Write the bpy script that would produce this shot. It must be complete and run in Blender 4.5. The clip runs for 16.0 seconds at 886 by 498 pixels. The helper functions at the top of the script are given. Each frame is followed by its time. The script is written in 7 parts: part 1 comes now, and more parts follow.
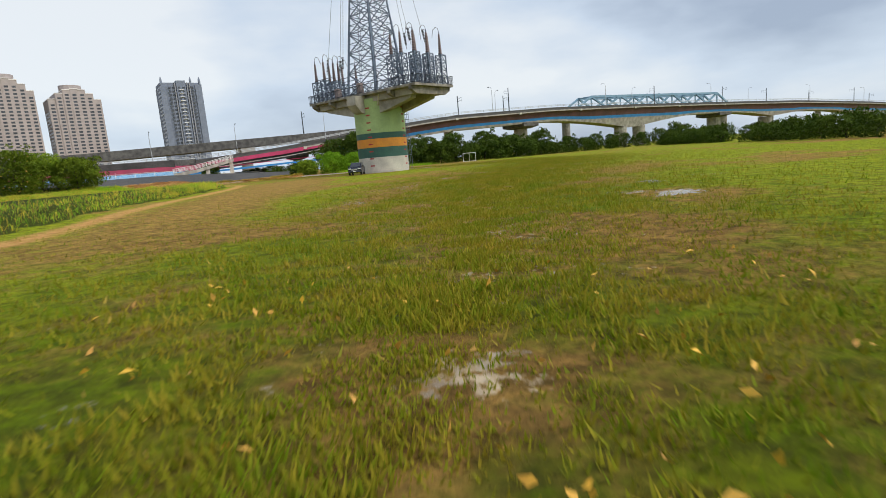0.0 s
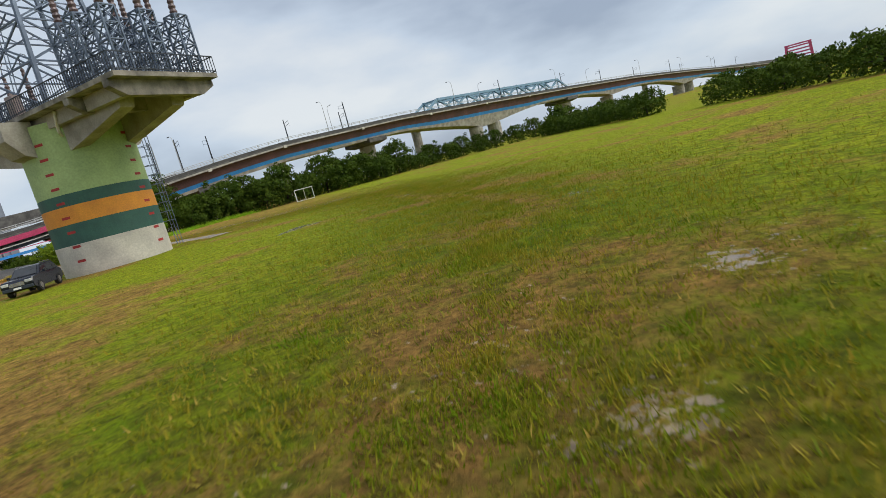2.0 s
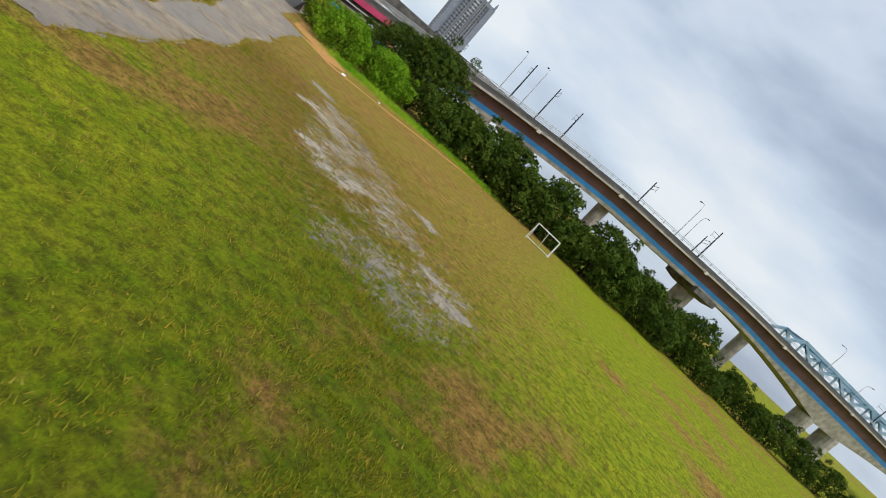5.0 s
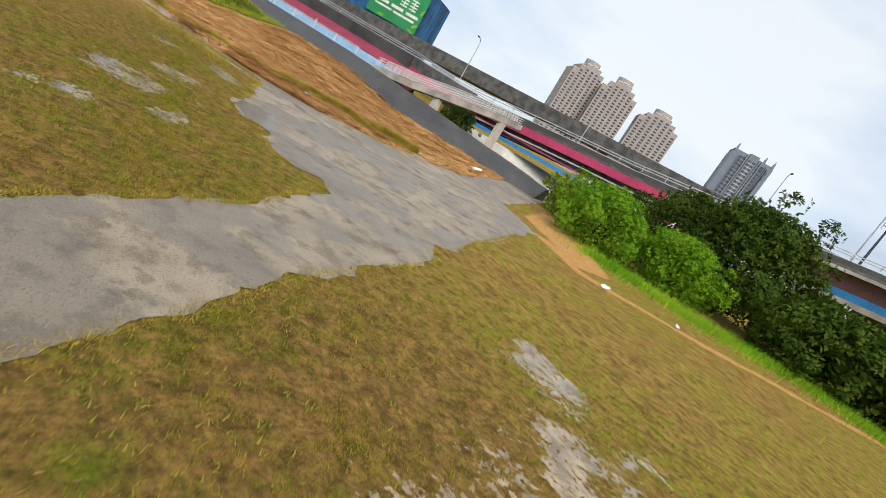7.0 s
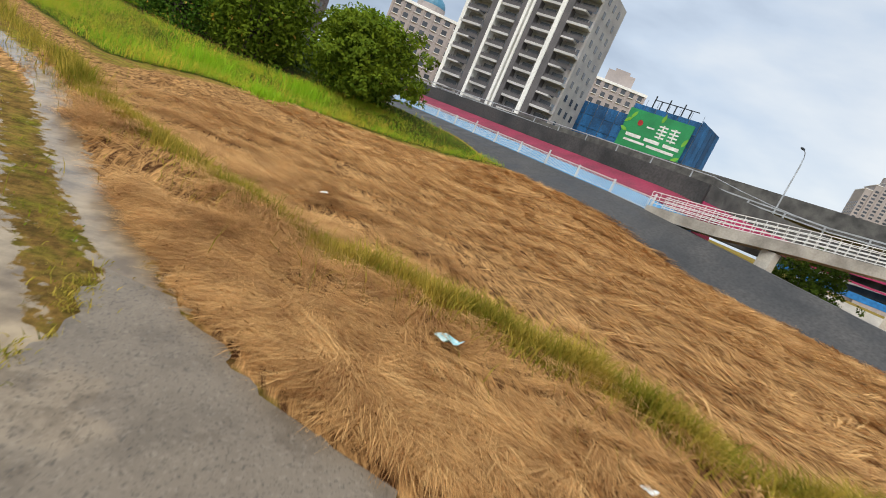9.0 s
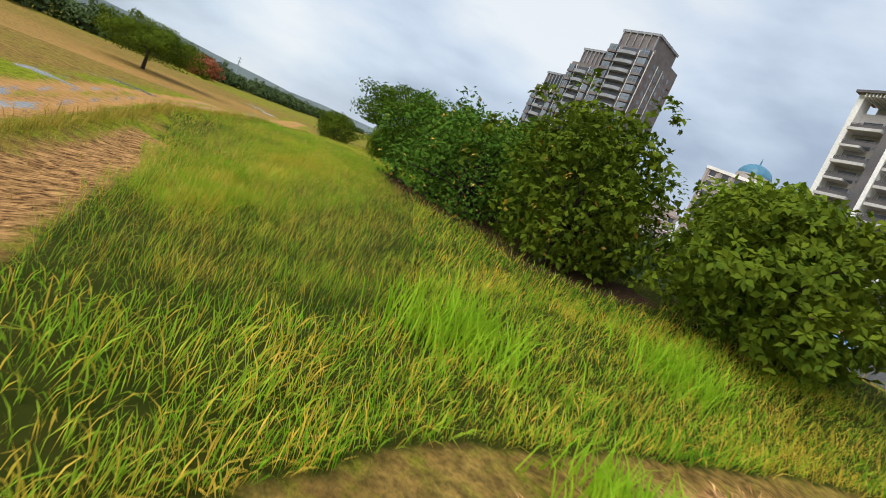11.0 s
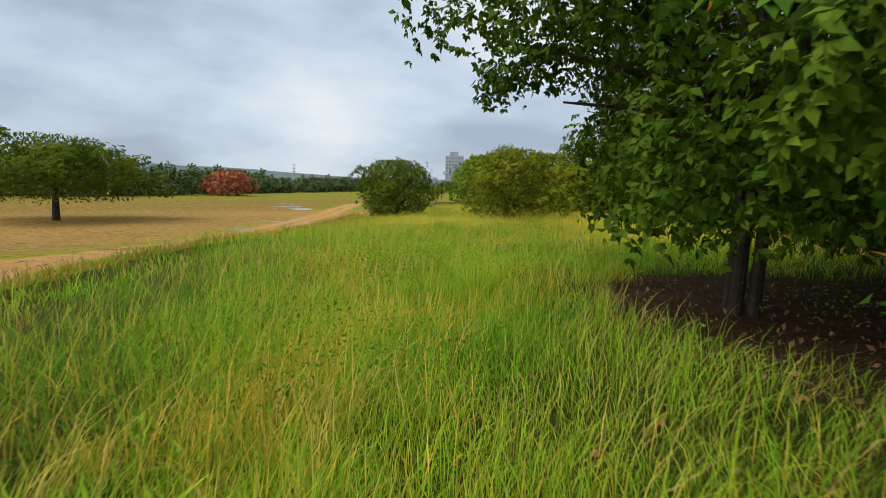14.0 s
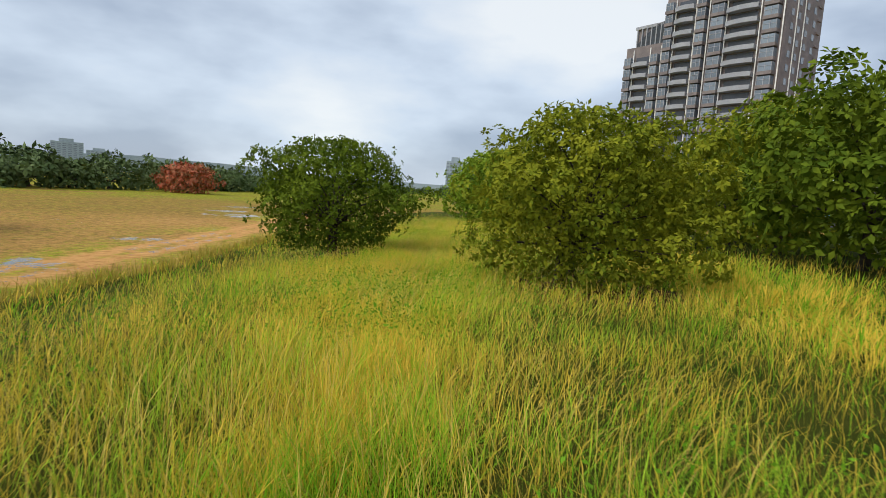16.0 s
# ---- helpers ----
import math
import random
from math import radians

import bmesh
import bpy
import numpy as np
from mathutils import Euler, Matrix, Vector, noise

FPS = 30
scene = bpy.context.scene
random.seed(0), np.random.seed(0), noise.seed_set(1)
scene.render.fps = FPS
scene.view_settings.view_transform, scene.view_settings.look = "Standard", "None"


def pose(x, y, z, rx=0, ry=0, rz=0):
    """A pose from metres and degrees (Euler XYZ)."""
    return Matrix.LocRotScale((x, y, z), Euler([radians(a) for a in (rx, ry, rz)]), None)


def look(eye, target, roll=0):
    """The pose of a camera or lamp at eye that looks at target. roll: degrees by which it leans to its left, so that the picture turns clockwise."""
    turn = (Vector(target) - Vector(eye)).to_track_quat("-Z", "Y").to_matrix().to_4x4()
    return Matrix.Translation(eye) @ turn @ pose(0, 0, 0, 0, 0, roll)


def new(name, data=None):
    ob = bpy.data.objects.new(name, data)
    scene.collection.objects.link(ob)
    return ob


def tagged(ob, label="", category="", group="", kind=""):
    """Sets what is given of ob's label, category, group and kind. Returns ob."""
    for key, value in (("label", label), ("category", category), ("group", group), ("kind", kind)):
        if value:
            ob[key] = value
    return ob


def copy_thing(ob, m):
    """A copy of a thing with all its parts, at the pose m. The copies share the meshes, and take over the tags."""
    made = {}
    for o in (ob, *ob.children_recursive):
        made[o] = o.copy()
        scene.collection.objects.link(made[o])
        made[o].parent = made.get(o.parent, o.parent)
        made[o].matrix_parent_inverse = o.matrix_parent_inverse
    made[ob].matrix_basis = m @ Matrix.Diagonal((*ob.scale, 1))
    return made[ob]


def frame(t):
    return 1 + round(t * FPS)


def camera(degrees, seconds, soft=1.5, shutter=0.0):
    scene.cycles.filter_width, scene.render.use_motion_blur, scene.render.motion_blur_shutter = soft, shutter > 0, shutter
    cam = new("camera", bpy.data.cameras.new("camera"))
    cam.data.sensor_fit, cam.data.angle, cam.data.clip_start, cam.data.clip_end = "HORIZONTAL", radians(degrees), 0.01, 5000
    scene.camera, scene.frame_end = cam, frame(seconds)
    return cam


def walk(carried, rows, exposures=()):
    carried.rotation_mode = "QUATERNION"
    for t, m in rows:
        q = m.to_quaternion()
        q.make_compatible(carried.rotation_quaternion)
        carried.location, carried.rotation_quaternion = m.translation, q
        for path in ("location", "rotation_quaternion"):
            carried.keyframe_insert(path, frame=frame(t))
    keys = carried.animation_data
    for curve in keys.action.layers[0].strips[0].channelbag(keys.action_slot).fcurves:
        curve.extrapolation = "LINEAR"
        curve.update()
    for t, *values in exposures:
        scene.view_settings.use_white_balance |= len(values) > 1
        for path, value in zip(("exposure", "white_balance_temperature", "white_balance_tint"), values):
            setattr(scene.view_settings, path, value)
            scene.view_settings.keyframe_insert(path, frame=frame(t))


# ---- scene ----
cam = camera(77.86, 16.0, 0.8, 0.07)
# seconds, x, y, z, heading, pitch, lean
PATH = [
    (0.0, 0.00, 0.00, 1.20, -3.75, -9.36, 4.79),
    (0.5, 0.76, 8.67, 1.60, -7.92, -9.72, 9.47),
    (1.0, 2.16, 18.48, 1.66, -12.40, -9.95, 12.65),
    (1.5, 4.49, 27.56, 1.90, -16.11, -10.01, 14.30),
    (2.0, 7.30, 35.98, 1.91, -19.30, -9.96, 14.42),
    (2.5, 10.51, 43.44, 1.90, -21.12, -9.75, 12.07),
    (3.0, 14.22, 48.99, 2.09, -20.39, -8.76, 5.12),
    (3.2, 15.97, 50.98, 2.28, -19.22, -8.16, 0.73),
    (5.3, 16.71, 78.93, 5.32, 25.59, -18.37, -45.39),
    (5.5, 16.01, 80.92, 5.38, 30.22, -18.66, -44.26),
    (6.0, 14.02, 86.45, 5.38, 38.62, -17.11, -40.12),
    (6.5, 11.04, 91.18, 5.33, 44.98, -16.12, -35.53),
    (7.0, 4.68, 97.01, 4.21, 50.80, -15.83, -30.16),
    (7.5, -1.89, 101.69, 3.29, 56.04, -15.65, -25.81),
    (8.0, -7.95, 105.20, 2.84, 61.70, -15.34, -23.38),
    (8.5, -13.99, 108.10, 2.57, 68.51, -14.43, -23.48),
    (9.0, -19.70, 110.42, 2.54, 77.65, -13.06, -23.20),
    (9.5, -25.70, 110.95, 2.67, 87.05, -11.58, -22.94),
    (10.0, -30.20, 111.0, 2.69, 95.75, -8.54, -20.15),
    (10.2, -32.0, 110.75, 3.19, 98.71, -8.40, -20.25),
    (12.3, -58.43, 95.50, 3.32, 119.60, -8.41, -23.87),
    (12.5, -60.32, 94.31, 2.88, 119.66, -7.93, -21.43),
    (13.0, -65.04, 92.65, 2.79, 118.89, -7.19, -13.50),
    (13.5, -69.55, 90.38, 2.61, 117.12, -6.79, -6.17),
    (14.0, -73.99, 88.19, 2.51, 116.01, -6.50, -1.40),
    (14.5, -78.39, 86.08, 2.49, 115.44, -6.30, 0.57),
    (15.0, -82.63, 84.72, 2.64, 115.78, -6.06, -0.31),
    (15.5, -87.12, 82.96, 2.76, 116.22, -5.93, -1.87),
    (16.0, -90.77, 80.79, 2.63, 116.04, -5.91, -3.78),
]
walk(cam, [(t, pose(x, y, z, 90 + p, r, h)) for t, x, y, z, h, p, r in PATH],
     [(0.0, 0.0), (1.0, -0.2), (2.0, -0.14), (3.0, -0.08), (5.5, 0.0), (7.0, 0.12), (8.0, 0.12), (9.0, 0.0), (10.0, 0.05), (12.5, 0.0), (14.0, -0.04), (16.0, 0.05)])

# ---- sky and light ----
SUN_AZ, SUN_EL = radians(118), radians(48)
world = bpy.data.worlds.new("world")
scene.world = world
world.use_nodes = True
wt = world.node_tree
bg = wt.nodes["Background"]
sky = wt.nodes.new("ShaderNodeTexSky")
sky.sky_type, sky.sun_disc = "NISHITA", False
sky.sun_elevation, sky.sun_rotation = SUN_EL, SUN_AZ
sky_dim = wt.nodes.new("ShaderNodeMix")
sky_dim.data_type, sky_dim.blend_type = "RGBA", "MULTIPLY"
sky_dim.inputs[0].default_value = 1.0
wt.links.new(sky.outputs[0], sky_dim.inputs[6])
sky_dim.inputs[7].default_value = (0.11, 0.11, 0.11, 1)
wco = wt.nodes.new("ShaderNodeTexCoord")
wmap = wt.nodes.new("ShaderNodeMapping")
wmap.inputs["Scale"].default_value = (1.0, 1.0, 2.6)
wmap.inputs["Location"].default_value = (0.35, 0.1, 0.0)
wt.links.new(wco.outputs["Generated"], wmap.inputs[0])
wn = wt.nodes.new("ShaderNodeTexNoise")
wn.inputs["Scale"].default_value, wn.inputs["Detail"].default_value, wn.inputs["Roughness"].default_value = 1.7, 6.0, 0.48
wt.links.new(wmap.outputs[0], wn.inputs["Vector"])
wr = wt.nodes.new("ShaderNodeValToRGB")
wr.color_ramp.elements[0].position, wr.color_ramp.elements[0].color = 0.37, (0.40, 0.48, 0.61, 1)
wr.color_ramp.elements[1].position, wr.color_ramp.elements[1].color = 0.6, (0.9, 0.945, 0.98, 1)
el = wr.color_ramp.elements.new(0.49)
el.color = (0.66, 0.76, 0.89, 1)
wt.links.new(wn.outputs[0], wr.inputs[0])
wm = wt.nodes.new("ShaderNodeMix")
wm.data_type = "RGBA"
wm.inputs[0].default_value = 0.85
wt.links.new(sky_dim.outputs[2], wm.inputs[6])
wt.links.new(wr.outputs[0], wm.inputs[7])
wt.links.new(wm.outputs[2], bg.inputs[0])
bg.inputs[1].default_value = 1.0
sun = new("sun", bpy.data.lights.new("sun", "SUN"))
sun.data.energy, sun.data.angle, sun.data.color = 3.0, radians(45), (1.0, 0.95, 0.86)
sun.matrix_world = look((0, 0, 50), (-50 * math.sin(SUN_AZ) / math.tan(SUN_EL), -50 * math.cos(SUN_AZ) / math.tan(SUN_EL), 0))

# ---- small tools ----
rng = np.random.default_rng(7)


def vnoise(x, y, scale, seed=0):
    """Smooth value noise between 0 and 1."""
    x, y = np.asarray(x, float) / scale, np.asarray(y, float) / scale
    i, j = np.floor(x).astype(np.int64), np.floor(y).astype(np.int64)
    u, v = x - i, y - j
    u, v = u * u * (3 - 2 * u), v * v * (3 - 2 * v)

    def h(a, b):
        n = (a * 374761393 + b * 668265263 + seed * 974711) & 0xFFFFFFFF
        n = ((n ^ (n >> 13)) * 1274126177) & 0xFFFFFFFF
        return ((n ^ (n >> 16)) & 0xFFFF) / 65535.0

    return (h(i, j) * (1 - u) + h(i + 1, j) * u) * (1 - v) + (h(i, j + 1) * (1 - u) + h(i + 1, j + 1) * u) * v


def fnoise(x, y, scale, seed=0):
    return 0.55 * vnoise(x, y, scale, seed) + 0.3 * vnoise(x, y, scale / 2.1, seed + 1) + 0.15 * vnoise(x, y, scale / 4.3, seed + 2)


def smooth(t):
    t = np.clip(t, 0, 1)
    return t * t * (3 - 2 * t)


def line_dist(x, y, pts):
    """Distance to a polyline."""
    best = np.full(np.shape(x), 1e9)
    for (x0, y0), (x1, y1) in zip(pts, pts[1:]):
        dx, dy = x1 - x0, y1 - y0
        t = np.clip(((x - x0) * dx + (y - y0) * dy) / (dx * dx + dy * dy), 0, 1)
        best = np.minimum(best, np.hypot(x - x0 - t * dx, y - y0 - t * dy))
    return best


def poly_dist(x, y, pts):
    """Signed distance to a polygon, positive inside."""
    x, y = np.asarray(x, float), np.asarray(y, float)
    ins = np.zeros(x.shape, bool)
    for (x0, y0), (x1, y1) in zip(pts, pts[1:] + pts[:1]):
        if y0 != y1:
            ins ^= ((y0 > y) != (y1 > y)) & (x < (x1 - x0) * (y - y0) / (y1 - y0) + x0)
    d = line_dist(x, y, pts + pts[:1])
    return np.where(ins, d, -d)


def mesh_np(name, v, f, material=None, smooth_shade=False):
    """A mesh from arrays; f has three or four columns."""
    v, f = np.asarray(v, np.float32), np.asarray(f, np.int32)
    me = bpy.data.meshes.new(name)
    k = f.shape[1]
    me.vertices.add(len(v))
    me.vertices.foreach_set("co", v.ravel())
    me.loops.add(f.size)
    me.loops.foreach_set("vertex_index", f.ravel())
    me.polygons.add(len(f))
    me.polygons.foreach_set("loop_start", np.arange(0, f.size, k, dtype=np.int32))
    me.polygons.foreach_set("loop_total", np.full(len(f), k, np.int32))
    me.update(calc_edges=True)
    if smooth_shade:
        me.polygons.foreach_set("use_smooth", np.ones(len(f), bool))
    if material:
        me.materials.append(material)
    return me


class Geo:
    """Gathers the faces of one part."""

    def __init__(self):
        self.v, self.f = [], []

    def add(self, v, f):
        n = len(self.v)
        self.v += [tuple(p) for p in v]
        self.f += [tuple(i + n for i in q) for q in f]
        return self

    def box(self, a, b):
        (x0, y0, z0), (x1, y1, z1) = a, b
        v = [(x, y, z) for x in (x0, x1) for y in (y0, y1) for z in (z0, z1)]
        return self.add(v, [(0, 1, 3, 2), (4, 6, 7, 5), (0, 4, 5, 1), (2, 3, 7, 6), (0, 2, 6, 4), (1, 5, 7, 3)])

    def beam(self, p, q, w, h=None, w2=None):
        """A square bar from p to q."""
        h = h or w
        k = (w2 / w) if w2 else 1
        p, q = Vector(p), Vector(q)
        d = (q - p).normalized()
        a = d.cross(Vector((0, 0, 1)))
        a = Vector((1, 0, 0)) if a.length < 1e-4 else a.normalized()
        b = a.cross(d)
        v = [p + a * sx * w / 2 + b * sy * h / 2 for sx, sy in ((-1, -1), (1, -1), (1, 1), (-1, 1))]
        v += [q + a * sx * w * k / 2 + b * sy * h * k / 2 for sx, sy in ((-1, -1), (1, -1), (1, 1), (-1, 1))]
        return self.add(v, [(3, 2, 1, 0), (4, 5, 6, 7), (0, 1, 5, 4), (1, 2, 6, 5), (2, 3, 7, 6), (3, 0, 4, 7)])

    def tube(self, p, q, r, r2=None, n=8):
        r2 = r if r2 is None else r2
        p, q = Vector(p), Vector(q)
        d = (q - p).normalized()
        a = d.cross(Vector((0, 0, 1)))
        a = Vector((1, 0, 0)) if a.length < 1e-4 else a.normalized()
        b = d.cross(a)
        v = []
        for c, s in ((p, r), (q, r2)):
            v += [c + (a * math.cos(k * math.tau / n) + b * math.sin(k * math.tau / n)) * s for k in range(n)]
        f = [(k, (k + 1) % n, n + (k + 1) % n, n + k) for k in range(n)]
        return self.add(v, f + [tuple(range(n - 1, -1, -1)), tuple(range(n, 2 * n))])

    def path(self, pts, r, n=6):
        for a, b in zip(pts, pts[1:]):
            self.tube(a, b, r, n=n)
        return self

    def prism(self, pts, z0, z1):
        n = len(pts)
        v = [(x, y, z0) for x, y in pts] + [(x, y, z1) for x, y in pts]
        f = [(k, (k + 1) % n, n + (k + 1) % n, n + k) for k in range(n)]
        return self.add(v, f + [tuple(range(n - 1, -1, -1)), tuple(range(n, 2 * n))])

    def sweep(self, rings, closed=True):
        """Joins rings of equal length."""
        n = len(rings[0])
        v = [p for r in rings for p in r]
        f = []
        for i in range(len(rings) - 1):
            for k in range(n if closed else n - 1):
                f.append((i * n + k, i * n + (k + 1) % n, (i + 1) * n + (k + 1) % n, (i + 1) * n + k))
        if closed:
            f += [tuple(range(n - 1, -1, -1)), tuple(range((len(rings) - 1) * n, len(rings) * n))]
        return self.add(v, f)

    def mesh(self, name, material, bevel=0.0):
        me = bpy.data.meshes.new(name)
        me.from_pydata(self.v, [], self.f)
        if bevel:
            bm = bmesh.new()
            bm.from_mesh(me)
            bmesh.ops.bevel(bm, geom=bm.edges[:], offset=bevel, segments=1, affect="EDGES")
            bm.to_mesh(me)
            bm.free()
        me.materials.append(material)
        me.update()
        return me


def part(name, geo, material, parent=None, label="", bevel=0.0):
    me = geo.mesh(name, material, bevel) if isinstance(geo, Geo) else geo
    ob = new(name, me)
    ob.parent = parent
    if label:
        ob["label"] = label
    return ob


def thing(name, m, label, category, group="", kind=""):
    ob = new(name)
    ob.matrix_world = m
    return tagged(ob, label, category, group, kind)


def put(name, me, parent, m):
    ob = new(name, me)
    ob.parent = parent
    ob.matrix_basis = m
    return ob


# ---- materials ----
def material(name, col, col2=None, scale=1.0, rough=0.8, metal=0.0, bump=0.0, bscale=None, fine=0.12, island=0.0, obj=0.0, rough2=None, trans=0.0, sheen=0.5):
    """Two colours mixed by noise at one scale, dirtied at a finer one, with a bump."""
    m = bpy.data.materials.new(name)
    m.use_nodes = True
    t = m.node_tree
    b = t.nodes["Principled BSDF"]
    b.inputs["Roughness"].default_value, b.inputs["Metallic"].default_value = rough, metal
    b.inputs["Specular IOR Level"].default_value = sheen
    tc = t.nodes.new("ShaderNodeTexCoord")
    geo = t.nodes.new("ShaderNodeNewGeometry")
    n1 = t.nodes.new("ShaderNodeTexNoise")
    n1.inputs["Scale"].default_value, n1.inputs["Detail"].default_value = 1.0 / scale, 6
    t.links.new(geo.outputs["Position"], n1.inputs["Vector"])
    n2 = t.nodes.new("ShaderNodeTexNoise")
    n2.inputs["Scale"].default_value, n2.inputs["Detail"].default_value = 14.0 / scale, 4
    t.links.new(geo.outputs["Position"], n2.inputs["Vector"])
    ramp = t.nodes.new("ShaderNodeMapRange")
    ramp.inputs["From Min"].default_value, ramp.inputs["From Max"].default_value = 0.35, 0.65
    t.links.new(n1.outputs[0], ramp.inputs[0])
    mix = t.nodes.new("ShaderNodeMix")
    mix.data_type = "RGBA"
    mix.inputs[6].default_value = (*col, 1)
    mix.inputs[7].default_value = (*(col2 or tuple(c * 0.7 for c in col)), 1)
    fac = ramp.outputs[0]
    for amount, out in ((island, geo.outputs["Random Per Island"]), (obj, None)):
        if amount:
            if out is None:
                oi = t.nodes.new("ShaderNodeObjectInfo")
                out = oi.outputs["Random"]
            mm = t.nodes.new("ShaderNodeMix")
            mm.inputs[0].default_value = amount
            t.links.new(fac, mm.inputs[2])
            t.links.new(out, mm.inputs[3])
            fac = mm.outputs[0]
    t.links.new(fac, mix.inputs[0])
    mul = t.nodes.new("ShaderNodeMix")
    mul.data_type, mul.blend_type = "RGBA", "MULTIPLY"
    mul.inputs[0].default_value = 1.0
    r2 = t.nodes.new("ShaderNodeMapRange")
    r2.inputs["From Min"].default_value, r2.inputs["From Max"].default_value = 0.3, 0.7
    r2.inputs["To Min"].default_value, r2.inputs["To Max"].default_value = 1 - fine, 1 + fine
    t.links.new(n2.outputs[0], r2.inputs[0])
    t.links.new(mix.outputs[2], mul.inputs[6])
    t.links.new(r2.outputs[0], mul.inputs[7])
    t.links.new(mul.outputs[2], b.inputs["Base Color"])
    if rough2 is not None:
        rr = t.nodes.new("ShaderNodeMapRange")
        rr.inputs["From Min"].default_value, rr.inputs["From Max"].default_value = 0.4, 0.6
        rr.inputs["To Min"].default_value, rr.inputs["To Max"].default_value = rough, rough2
        t.links.new(n1.outputs[0], rr.inputs[0])
        t.links.new(rr.outputs[0], b.inputs["Roughness"])
    if bump:
        n3 = t.nodes.new("ShaderNodeTexNoise")
        n3.inputs["Scale"].default_value, n3.inputs["Detail"].default_value = 1.0 / (bscale or scale * 0.1), 5
        t.links.new(geo.outputs["Position"], n3.inputs["Vector"])
        bp = t.nodes.new("ShaderNodeBump")
        bp.inputs["Strength"].default_value, bp.inputs["Distance"].default_value = min(1.0, bump * 10), bump
        t.links.new(n3.outputs[0], bp.inputs["Height"])
        t.links.new(bp.outputs[0], b.inputs["Normal"])
    if trans:
        b.inputs["Specular IOR Level"].default_value = 0.06
        tr = t.nodes.new("ShaderNodeBsdfTranslucent")
        ms = t.nodes.new("ShaderNodeMixShader")
        ms.inputs[0].default_value = trans
        t.links.new(mul.outputs[2], tr.inputs[0])
        t.links.new(b.outputs[0], ms.inputs[1])
        t.links.new(tr.outputs[0], ms.inputs[2])
        t.links.new(ms.outputs[0], t.nodes["Material Output"].inputs[0])
    return m


